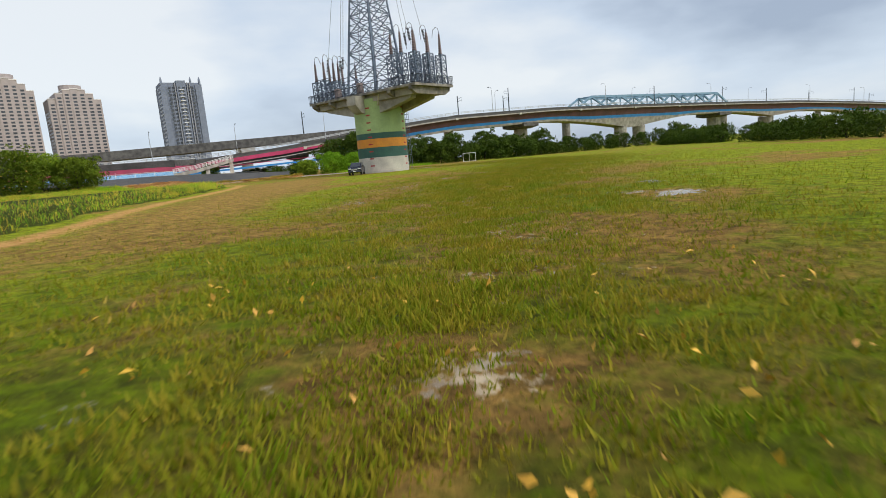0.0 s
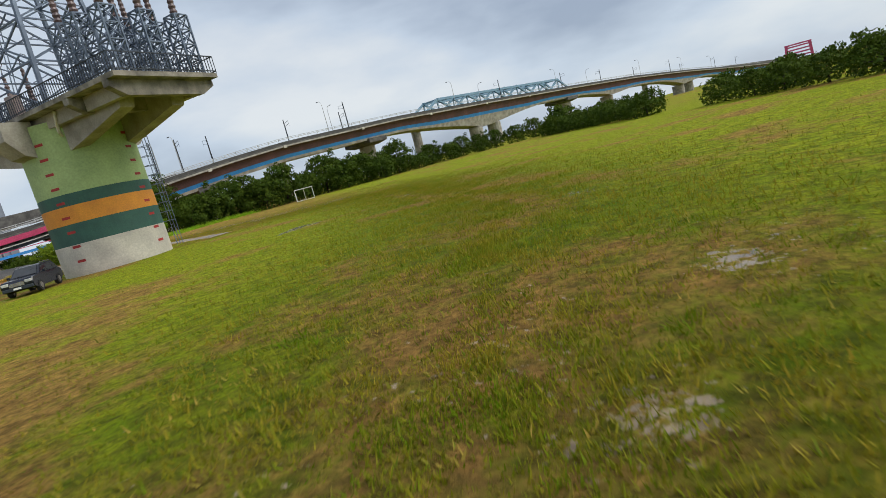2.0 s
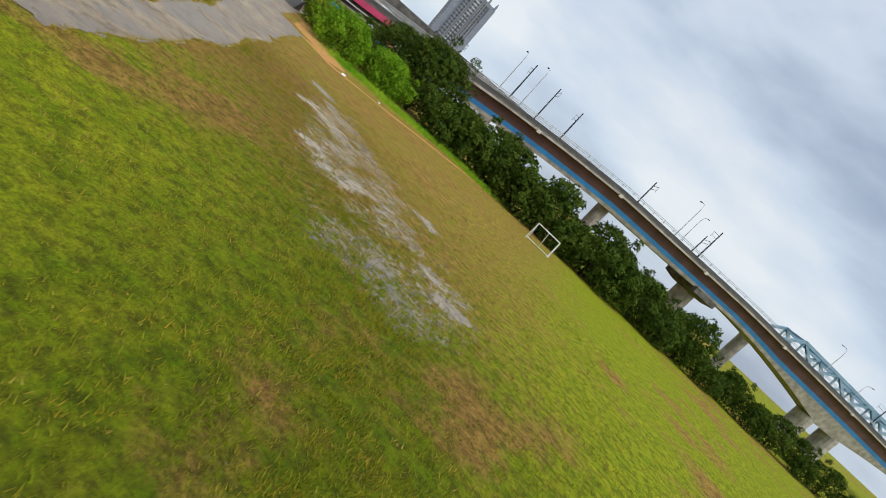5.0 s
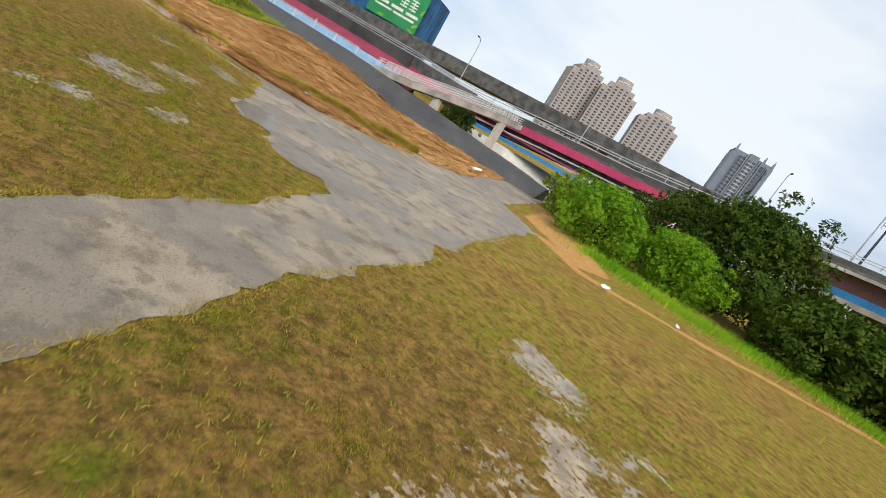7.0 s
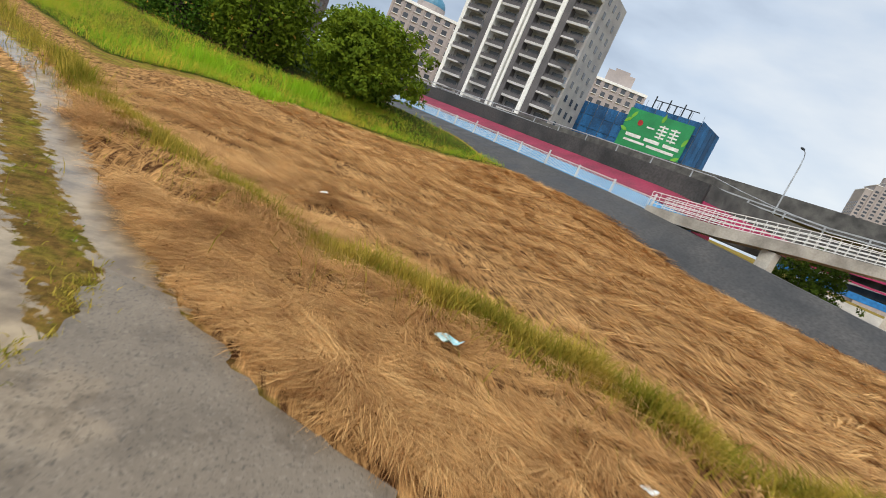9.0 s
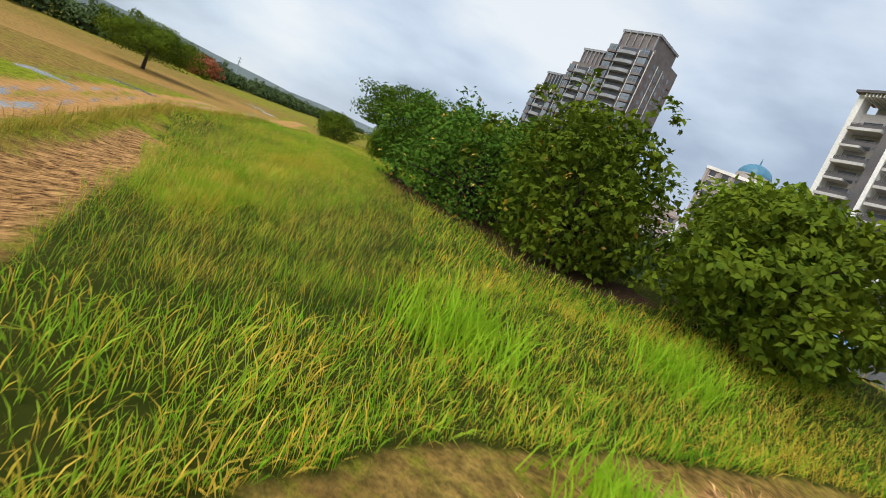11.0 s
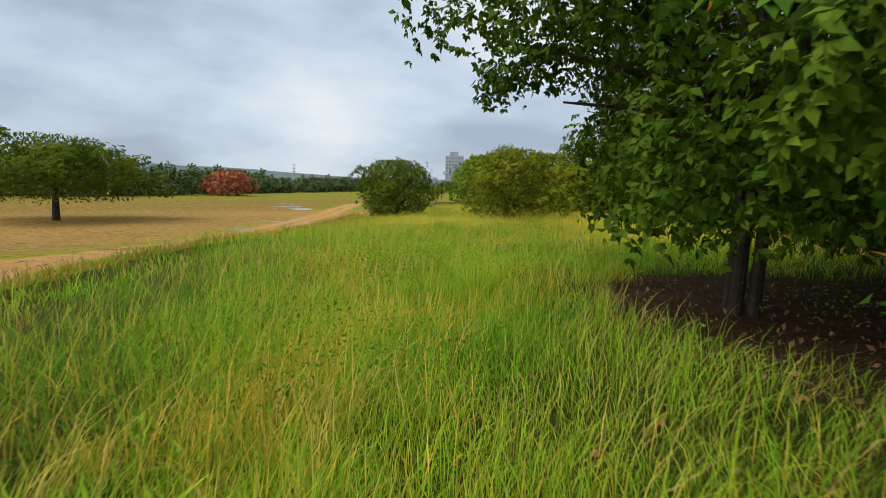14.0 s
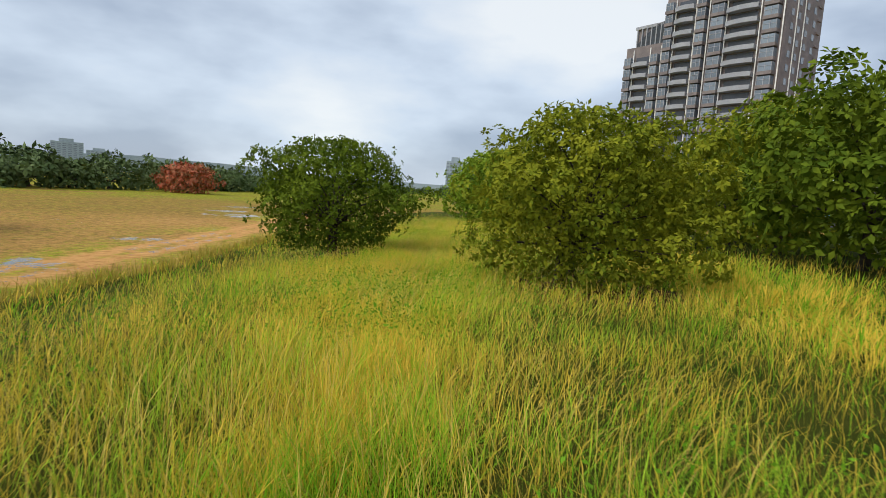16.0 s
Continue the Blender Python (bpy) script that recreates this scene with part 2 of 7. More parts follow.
M = {
    "concrete": material("concrete", (0.42, 0.39, 0.34), (0.24, 0.22, 0.19), 1.6, 0.85, bump=0.01, bscale=0.2),
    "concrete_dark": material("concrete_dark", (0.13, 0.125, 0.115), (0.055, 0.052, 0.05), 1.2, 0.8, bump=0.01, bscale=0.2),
    "concrete_pale": material("concrete_pale", (0.62, 0.58, 0.5), (0.45, 0.42, 0.37), 1.5, 0.8, bump=0.005, bscale=0.1),
    "concrete_stained": material("concrete_stained", (0.33, 0.3, 0.25), (0.11, 0.1, 0.085), 0.9, 0.85, bump=0.01, bscale=0.2),
    "levee": material("levee", (0.075, 0.072, 0.07), (0.035, 0.034, 0.033), 2.5, 0.75, bump=0.01, bscale=0.3, rough2=0.45, fine=0.3),
    "pale_green": material("pale_green", (0.40, 0.52, 0.22), (0.30, 0.40, 0.17), 1.8, 0.7, bump=0.003, bscale=0.08),
    "dark_green": material("dark_green", (0.035, 0.11, 0.085), (0.028, 0.085, 0.07), 1.0, 0.65, bump=0.003, bscale=0.08),
    "orange": material("orange", (0.72, 0.29, 0.03), (0.6, 0.23, 0.03), 1.0, 0.65, bump=0.003, bscale=0.08),
    "red_mark": material("red_mark", (0.42, 0.03, 0.03), None, 0.5, 0.6),
    "steel": material("steel", (0.16, 0.2, 0.27), (0.1, 0.13, 0.18), 0.8, 0.5, 0.35),
    "steel_dark": material("steel_dark", (0.035, 0.045, 0.06), (0.02, 0.025, 0.03), 0.8, 0.55, 0.2),
    "insulator": material("insulator", (0.15, 0.1, 0.1), (0.09, 0.06, 0.062), 0.4, 0.35),
    "cable": material("cable", (0.25, 0.26, 0.28), None, 0.5, 0.5, 0.4),
    "box_grey": material("box_grey", (0.33, 0.26, 0.25), None, 0.6, 0.6),
    "white_metal": material("white_metal", (0.78, 0.78, 0.76), (0.6, 0.6, 0.58), 0.7, 0.5),
    "rail_grey": material("rail_grey", (0.5, 0.52, 0.54), (0.36, 0.37, 0.38), 0.8, 0.5, 0.3),
    "blue_paint": material("blue_paint", (0.03, 0.25, 0.62), (0.03, 0.19, 0.48), 3.0, 0.6, fine=0.2),
    "maroon_paint": material("maroon_paint", (0.14, 0.065, 0.065), (0.09, 0.045, 0.045), 3.0, 0.7, fine=0.25),
    "pink_paint": material("pink_paint", (0.5, 0.04, 0.13), (0.36, 0.03, 0.09), 3.0, 0.6, fine=0.2),
    "crimson_paint": material("crimson_paint", (0.3, 0.03, 0.07), (0.2, 0.025, 0.05), 2.0, 0.65, fine=0.25),
    "sky_paint": material("sky_paint", (0.12, 0.36, 0.62), (0.1, 0.28, 0.5), 2.0, 0.6, fine=0.2),
    "truss_blue": material("truss_blue", (0.2, 0.33, 0.43), (0.15, 0.27, 0.36), 3.0, 0.6),
    "asphalt": material("asphalt", (0.05, 0.05, 0.052), (0.035, 0.035, 0.037), 2.0, 0.6, bump=0.004, bscale=0.02),
    "car_paint": material("car_paint", (0.012, 0.016, 0.03), (0.01, 0.013, 0.024), 0.6, 0.22),
    "glass_dark": material("glass_dark", (0.02, 0.024, 0.03), (0.035, 0.04, 0.05), 0.5, 0.08, fine=0.05),
    "rubber": material("rubber", (0.02, 0.02, 0.02), None, 0.3, 0.85),
    "chrome": material("chrome", (0.5, 0.5, 0.52), None, 0.3, 0.25, 0.9),
    "lamp_glass": material("lamp_glass", (0.6, 0.6, 0.58), None, 0.3, 0.15),
    "bark": material("bark", (0.055, 0.04, 0.028), (0.025, 0.018, 0.013), 0.25, 0.95, bump=0.02, bscale=0.05),
    # cream greyed to carry the haze over the far towers
    "tower_cream": material("tower_cream", (0.41, 0.355, 0.34), (0.34, 0.3, 0.29), 9.0, 0.85, fine=0.08),
    "tower_grey": material("tower_grey", (0.2, 0.23, 0.3), (0.16, 0.19, 0.25), 9.0, 0.8),
    "window_dark": material("window_dark", (0.035, 0.04, 0.05), (0.09, 0.1, 0.12), 3.0, 0.2, obj=0.6),
    "window_pale": material("window_pale", (0.22, 0.27, 0.33), (0.07, 0.085, 0.11), 3.0, 0.15, obj=0.8),
    "apartment_white": material("apartment_white", (0.86, 0.85, 0.82), (0.74, 0.73, 0.7), 5.0, 0.8),
    "apartment_dark": material("apartment_dark", (0.13, 0.12, 0.125), (0.09, 0.085, 0.09), 4.0, 0.8),
    "apartment_grey": material("apartment_grey", (0.42, 0.4, 0.39), (0.32, 0.3, 0.3), 4.0, 0.8),
    "balcony_pale": material("balcony_pale", (0.55, 0.54, 0.53), (0.42, 0.41, 0.4), 4.0, 0.8),
    "stone_dark": material("stone_dark", (0.2, 0.165, 0.16), (0.13, 0.11, 0.11), 3.0, 0.7, fine=0.2),
    "balcony_grey": material("balcony_grey", (0.3, 0.31, 0.34), (0.24, 0.25, 0.28), 3.0, 0.6),
    "dome_blue": material("dome_blue", (0.07, 0.22, 0.33), (0.06, 0.18, 0.28), 2.0, 0.45),
    "net_blue": material("net_blue", (0.02, 0.15, 0.38), (0.008, 0.035, 0.09), 4.0, 0.8, fine=0.4, obj=0.55),
    "sign_green": material("sign_green", (0.025, 0.3, 0.1), (0.02, 0.22, 0.075), 4.0, 0.5),
    "sign_leaf": material("sign_leaf", (0.2, 0.5, 0.05), None, 2.0, 0.5),
    "sign_white": material("sign_white", (0.85, 0.85, 0.82), None, 1.0, 0.5),
    "arch_pink": material("arch_pink", (0.6, 0.08, 0.2), None, 3.0, 0.6),
    # pale blue that stands in for distance haze on far things
    "haze_blue": material("haze_blue", (0.3, 0.36, 0.42), (0.27, 0.33, 0.39), 60.0, 1.0),
    "litter_white": material("litter_white", (0.8, 0.82, 0.8), (0.6, 0.7, 0.7), 0.1, 0.5),
    "litter_teal": material("litter_teal", (0.05, 0.45, 0.5), (0.7, 0.8, 0.8), 0.06, 0.5),
    "leaf_yellow": material("leaf_yellow", (0.7, 0.42, 0.03), (0.5, 0.25, 0.05), 0.5, 0.6, island=0.7),
    "leaf_brown": material("leaf_brown", (0.3, 0.15, 0.05), (0.12, 0.06, 0.03), 0.5, 0.7, island=0.8),
    "leaves": material("leaves", (0.09, 0.17, 0.013), (0.25, 0.33, 0.024), 1.6, 0.65, island=0.5, trans=0.25),
    "leaves_dark": material("leaves_dark", (0.055, 0.1, 0.008), (0.16, 0.21, 0.014), 1.8, 0.65, island=0.5, trans=0.2),
    "leaves_big": material("leaves_big", (0.032, 0.095, 0.01), (0.14, 0.26, 0.025), 1.2, 0.55, island=0.6, trans=0.15),
    "leaves_fine": material("leaves_fine", (0.025, 0.075, 0.006), (0.13, 0.2, 0.015), 0.8, 0.65, island=0.5, trans=0.15),
    "leaves_belt": material("leaves_belt", (0.028, 0.062, 0.008), (0.085, 0.125, 0.013), 2.0, 0.65, island=0.5, trans=0.15),
    "leaves_bright": material("leaves_bright", (0.10, 0.25, 0.012), (0.22, 0.37, 0.018), 1.4, 0.65, island=0.5, trans=0.3),
    "leaves_olive": material("leaves_olive", (0.1, 0.15, 0.01), (0.3, 0.3, 0.02), 1.5, 0.65, island=0.55, trans=0.25),
    "leaves_red": material("leaves_red", (0.5, 0.08, 0.03), (0.22, 0.11, 0.03), 2.0, 0.6, island=0.7),
    "leaves_far": material("leaves_far", (0.04, 0.08, 0.015), (0.09, 0.13, 0.03), 6.0, 0.8, island=0.4),
    "grass_tuft": material("grass_tuft", (0.07, 0.16, 0.004), (0.42, 0.28, 0.06), 2.2, 0.7, island=0.6, trans=0.15),
    "grass_short": material("grass_short", (0.1, 0.2, 0.003), (0.38, 0.27, 0.03), 1.3, 0.6, island=0.55, trans=0.25),
    "grass_dry": material("grass_dry", (0.46, 0.38, 0.025), (0.95, 0.66, 0.1), 2.4, 0.6, island=0.5, trans=0.35),
    "grass_tall": material("grass_tall", (0.06, 0.31, 0.004), (0.5, 0.64, 0.05), 3.6, 0.6, island=0.48, trans=0.35),
    "reeds": material("reeds", (0.26, 0.5, 0.02), (0.4, 0.56, 0.03), 1.0, 0.5, island=0.6, trans=0.35),
    "hay_straw": material("hay_straw", (0.92, 0.58, 0.24), (0.28, 0.115, 0.035), 0.5, 0.7, island=0.6, trans=0.1),
    "stalks": material("stalks", (0.7, 0.5, 0.12), (0.42, 0.34, 0.06), 1.0, 0.6, island=0.7, trans=0.2),
    "weeds_green": material("weeds_green", (0.08, 0.23, 0.01), (0.18, 0.36, 0.02), 1.2, 0.6, island=0.6, trans=0.25),
    "weeds": material("weeds", (0.14, 0.17, 0.012), (0.6, 0.42, 0.08), 0.7, 0.7, island=0.6, trans=0.2),
}

# ---- the lie of the land ----
LEVEE_P, LEVEE_D = (-54.7, 134.9), (-0.937, -0.349)      # railing line along the levee
ROAD_P, ROAD_D = (-56.0, 152.0), (0.882, 0.471)           # near edge of the bridge and its approach
HEDGE = [(-22.3, 119.5), (-24.1, 116.3), (-25.6, 114.7), (-26.3, 113.6), (-26.9, 112.3), (-27.5, 110.9), (-29.0, 109.4), (-30.3, 108.1), (-32.1, 106.5), (-34.8, 104.8), (-38, 102.4), (-46, 97), (-66, 82.5), (-81, 75), (-98, 67.3), (-119, 57)]
TRACK = [(-24.0, 109.4), (-26.6, 107.9), (-29.3, 106.5), (-33, 104.6), (-44, 96), (-66, 79.3), (-80, 72), (-97, 63.6), (-119, 52.5), (-150, 35)]
PAVED = [(4.6, 86.0), (2.6, 91.2), (1.8, 92.8), (0.5, 95.2), (0, 97), (-1.3, 99.6), (-2.3, 101.1), (-3.6, 103.2), (-4.6, 105.5), (-5.2, 107.1), (-6.1, 108.6), (-7.4, 109.7), (-7.2, 110.5), (-9.1, 113.5), (-12.6, 120.2), (-14.6, 124.2), (-19.3, 126), (-28, 141), (-41, 166), (-50, 185),
         (-56, 183), (-46, 165), (-33, 141), (-23.5, 125), (-22.3, 121), (-22.0, 118.3), (-22.2, 115.2), (-22.7, 112.3), (-23.6, 110.9), (-25.0, 109.7), (-25.2, 109.0), (-23.8, 109.2), (-22.4, 108.7), (-21.3, 108.0), (-20.4, 107.6),
         (-19.3, 107.2), (-17.6, 106.3), (-16.3, 105.2), (-14.6, 105.0), (-14.0, 105.5), (-13.3, 105.8), (-12.4, 105.4), (-11.7, 105.1), (-10.8, 105.4), (-10.3, 105.7), (-10.4, 106.4), (-9.5, 106.3), (-8.7, 105.7), (-8.1, 104.7), (-6.9, 103.4), (-6.1, 102.3), (-5.5, 100.8), (-4.6, 99.0), (-3.6, 97.5), (-2.6, 95.7), (-1.5, 94.2), (-0.9, 92.8), (0.6, 89.5), (2.6, 85.0)]
HAY = [(-23.0, 126), (-22.2, 121), (-21.9, 118.3), (-22.1, 115.2), (-22.5, 112.2), (-23.5, 110.8), (-25.0, 109.6), (-27.0, 108.1), (-29.7, 106.7), (-34, 103.9), (-38, 103.6), (-43, 104.4), (-47.5, 106), (-52, 109.5), (-56.5, 114.5), (-60, 120), (-63.5, 127.5),
       (-58, 132), (-52, 137), (-48, 148), (-43, 158), (-33, 141)]
TALL = [(-41.5, 103.2), (-43, 104.0), (-47.5, 106), (-52, 109.5), (-56.5, 114.5), (-60, 120), (-63.5, 127.5), (-75, 122), (-100, 110), (-140, 95), (-175, 60), (-160, 40), (-119, 56.5), (-98, 66.6), (-81, 74.2), (-66, 82.0), (-56, 91.4), (-46, 99.2)]
BANK = [(-11.5, 14), (-14, 24.5), (-16.5, 37), (-18.5, 55), (-22, 70), (-30, 82), (-40, 80), (-55, 66), (-62, 40), (-45, 0), (-20, -8)]
MUD = [(4.6, 96.4), (2.4, 100.5), (0.2, 104.5), (-2.4, 107.6), (-3.6, 111.5), (0.8, 109), (3.2, 108.2), (8.5, 104.6), (13.8, 99), (18.5, 96), (17, 89.5), (13, 86.6), (11, 88), (8, 92)]
TYRES = [(5.0, 39.5), (2.5, 33.8), (2.1, 30.8), (0.2, 29.2), (-0.2, 25.0), (-0.6, 23.6), (-2.2, 17)]
CHURNED = [(12, 41), (9.5, 40.6), (8.2, 40.2), (7.0, 33), (5.0, 32.2), (4.7, 26.5), (3.2, 22.4), (1.6, 15), (0.8, 6)]
WORN = [(14.5, 50), (15, 55), (15.3, 59), (15.4, 65), (16, 74)]
BROWN = [(-9.5, 12), (-12.2, 23.6), (-14.8, 40), (-17, 55), (-20, 70), (-12.5, 81), (-7, 60), (-6, 35), (-5, 18), (-5.5, 9)]
TRAIL = [(14, 103), (20, 102.5), (31, 93), (37, 80), (38, 62), (33, 36)]
PUDDLES = [(-2.1, 3.3, 1.0), (-0.9, 3.3, 0.7), (0.4, 2.9, 0.9), (1.2, 2.6, 0.8), (6.2, 12.6, 2.2), (-3.4, 4.7, 0.8), (-1.1, 13.1, 0.8), (-0.8, 14.4, 0.5), (-0.2, 14.2, 0.5), (1.6, 15.5, 0.7),
           (2.6, 15.1, 0.5), (7.2, 16.5, 1.6), (9.5, 17.5, 1.2), (-4.4, 39.8, 1.0), (-1.5, 25.3, 0.8), (-1.0, 28.0, 0.6), (4.9, 32.3, 0.9), (6.2, 32.3, 0.6), (6.7, 32.6, 0.5), (2.3, 33.6, 0.7), (6.6, 31.2, 1.0), (7.8, 30.4, 1.0),
           (15.6, 48.8, 0.7), (15.9, 68.6, 1.0), (9.0, 66.3, 1.6), (6.3, 99.3, 1.7), (6.0, 96.2, 1.4), (15.6, 93.8, 1.3), (12.8, 91.2, 1.1), (14.1, 95.2, 1.0), (8.8, 95.9, 1.9), (4.8, 101.9, 1.7),
           (5.3, 103.8, 1.4), (11.3, 101.5, 1.2), (2.7, 102.3, 1.5), (2.8, 105.3, 1.6), (6.1, 103.1, 1.3), (1.0, 106.3, 1.6), (-0.9, 108.2, 1.4), (1.6, 107.0, 1.4), (-16.5, 103.4, 1.2), (-14.0, 101.5, 1.4),
           (-69.5, 75.2, 3.0), (-127.8, 41.8, 4.5), (-87.6, 67.0, 2.4), (-88.3, 58.5, 1.8), (-101.3, 60.2, 2.6), (-130.6, 37.4, 3.5), (-60, 81.0, 2.5), (-139, 31, 4.0), (-109, 55.0, 2.2), (-50, 88.5, 2.5), (-21.4, 106.3, 0.9), (-20.2, 106.4, 0.7), (-22.6, 104.2, 0.9), (-11.2, 102.0, 0.9), (-10.4, 99.0, 1.0), (12.0, 40.6, 0.55), (11.6, 39.6, 0.4), (13.4, 40.2, 0.4), (8.1, 40.3, 0.4), (9.2, 38.8, 0.45), (0.2, 29.2, 0.5), (-0.3, 24.2, 0.9)]


def levee_sd(x, y):
    dx, dy = x - LEVEE_P[0], y - LEVEE_P[1]
    return dx * LEVEE_D[0] + dy * LEVEE_D[1], dx * 0.349 - dy * 0.937


def height(x, y):
    x, y = np.asarray(x, float), np.asarray(y, float)
    s, d = levee_sd(x, y)
    rise = 1.9 * smooth(1 - (d - 1.0) / 27.0) * smooth((s - 6) / 16) * smooth((230 - s) / 60)
    rise = np.maximum(rise, 1.15 * smooth(1 - (d - 3.0) / 13.0) * smooth((s + 8) / 10) * smooth((230 - s) / 60))
    rise = rise + 0.75 * smooth(poly_dist(x, y, TALL) / 7.0) * smooth((-50 - x) / 14)
    beyond = (42 - 0.53 * x - y) / 1.13
    rise = rise - 0.7 * smooth((beyond - 12) / 18) * smooth((-45 - x) / 20)
    rise = rise + smooth(poly_dist(x, y, HAY) / 1.0) * (0.24 * (fnoise(x, y, 1.5, 37) - 0.4) + 0.1 * (vnoise(x, y, 5.0, 39) - 0.5))
    hedge = 0.22 * np.exp(-((line_dist(x, y, HEDGE)) / 0.9) ** 2)
    bank = 0.5 * smooth(poly_dist(x, y, BANK) / 2.5)
    lumps = (fnoise(x, y, 9, 3) - 0.5) * 0.16 * smooth((200 - np.hypot(x + 20, y - 70)) / 60)
    near = 1 - 0.93 * smooth((poly_dist(x, y, PAVED) + 2.0) / 2.0)
    bed = 0.07 * smooth(poly_dist(x, y, PAVED) / 0.7)
    return rise + hedge + bank + lumps * near - 0.02 - bed


def ragged_edge(x, y):
    return (fnoise(x, y, 2.2, 11) - 0.5) * 2.4


def hay_share(x, y, jag):
    hay = smooth((poly_dist(x, y, HAY) + 0.05 + jag * 0.2) / 0.4)
    verge = np.exp(-((line_dist(x, y, HEDGE) - 1.5) / 1.0) ** 2)
    hay = np.maximum(hay, 0.95 * verge * (x < -33) * (x > -58))
    return hay


def tall_share(x, y, jag):
    tall = smooth((poly_dist(x, y, TALL) + jag * 0.5) / 1.2)
    return np.maximum(tall, smooth((poly_dist(x, y, BANK) + jag * 0.4) / 0.8))


def zones(x, y):
    """Shares of straw, bare dirt, wet mud, worn grass and tall grass at a place."""
    jag = ragged_edge(x, y)
    hay, tall = hay_share(x, y, jag), tall_share(x, y, jag)
    td = line_dist(x, y, TRACK)
    ruts = np.exp(-((np.abs(td + jag * 0.08) - 0.55) / 0.27) ** 2)
    wet = np.zeros(np.shape(x))
    for px, py, r in PUDDLES:
        r = r * (0.62 if px < -40 else 0.52 if py < 45 else 1.0)
        wet = np.maximum(wet, np.exp(-((x - px) ** 2 + (y - py) ** 2) / (r * r)))
    wet = 0.75 * smooth((wet * 1.2 + (fnoise(x, y, 0.9, 5) - 0.5) * 2.0 - 0.5) / 0.6)
    mud = smooth((poly_dist(x, y, MUD) + jag) / 1.6) * smooth((fnoise(x, y, 1.3, 71) - 0.3) / 0.25)
    ruts = ruts * np.where(x < -54, 0.62 * smooth((fnoise(x, y, 7, 73) - 0.4) / 0.2), 1.3)
    tyres = np.exp(-(line_dist(x, y, TYRES) / 1.1) ** 2) + 0.75 * np.exp(-(line_dist(x, y, CHURNED) / 2.2) ** 2)
    tyres = np.minimum(tyres, 1.0)
    churn = tyres * smooth((fnoise(x, y, 1.1, 75) - 0.42) / 0.2)
    wet = np.maximum.reduce([wet, ruts, 0.5 * mud, 0.42 * churn])
    bank_edge = np.exp(-((poly_dist(x, y, BANK) + 1.3) / 1.1) ** 2)
    trail = np.exp(-((line_dist(x, y, TRAIL) + jag * 0.2) / 0.55) ** 2)
    orange = np.exp(-((line_dist(x, y, [(-14, 124.5), (-9.7, 122.5), (-4.9, 127.5), (1, 136), (5, 142)]) + jag * 0.3) / 0.7) ** 2)
    tip = smooth((poly_dist(x, y, [(-10, 121.5), (-14, 125), (-19, 127.2), (-24, 136), (-20, 140), (-15, 133), (-10, 127)]) + jag * 0.4) / 0.8)
    dirt = np.maximum.reduce([0.75 * bank_edge, 0.42 * trail, orange, tip, 0.52 * smooth(((42 - 0.53 * x - y) / 1.13 - 11) / 8) * smooth((75 - (42 - 0.53 * x - y) / 1.13) / 25) * smooth((-52 - x) / 8) * (0.75 + 0.5 * fnoise(x, y, 11, 79)), 0.85 * np.exp(-((td - 0.7 + jag * 0.45) / 0.95) ** 2) * (x < -40), 0.42 * smooth((poly_dist(x, y, BROWN) + jag) / 2.5)]) * (1 - 0.85 * tall)
    worn = smooth((0.6 * fnoise(x, y, 13, 21) + 0.2 + (fnoise(x, y, 3.0, 31) - 0.5) * 1.1 - 0.4) / 0.45)
    worn = np.maximum(worn, smooth((y - 84) / 14) * smooth((25 - x) / 12) * (0.72 + 0.28 * worn))
    worn = np.maximum(worn, smooth((-38 - x) / 10) * smooth((td - 0.5) / 4) * (y < x * -0.53 + 42 + 8) * (0.8 + 0.2 * worn) * (1 - 0.5 * smooth(((42 - 0.53 * x - y) / 1.13 - 80 + jag * 4) / 25)))
    worn = np.maximum(worn, 0.9 * smooth((poly_dist(x, y, BROWN) + 1.5 + jag) / 3))
    worn = np.maximum(worn, 0.95 * tyres)
    worn = np.maximum(worn, np.exp(-((line_dist(x, y, WORN) + jag * 0.15) / 0.5) ** 2))
    return hay, dirt, wet * (1 - tall), worn, tall


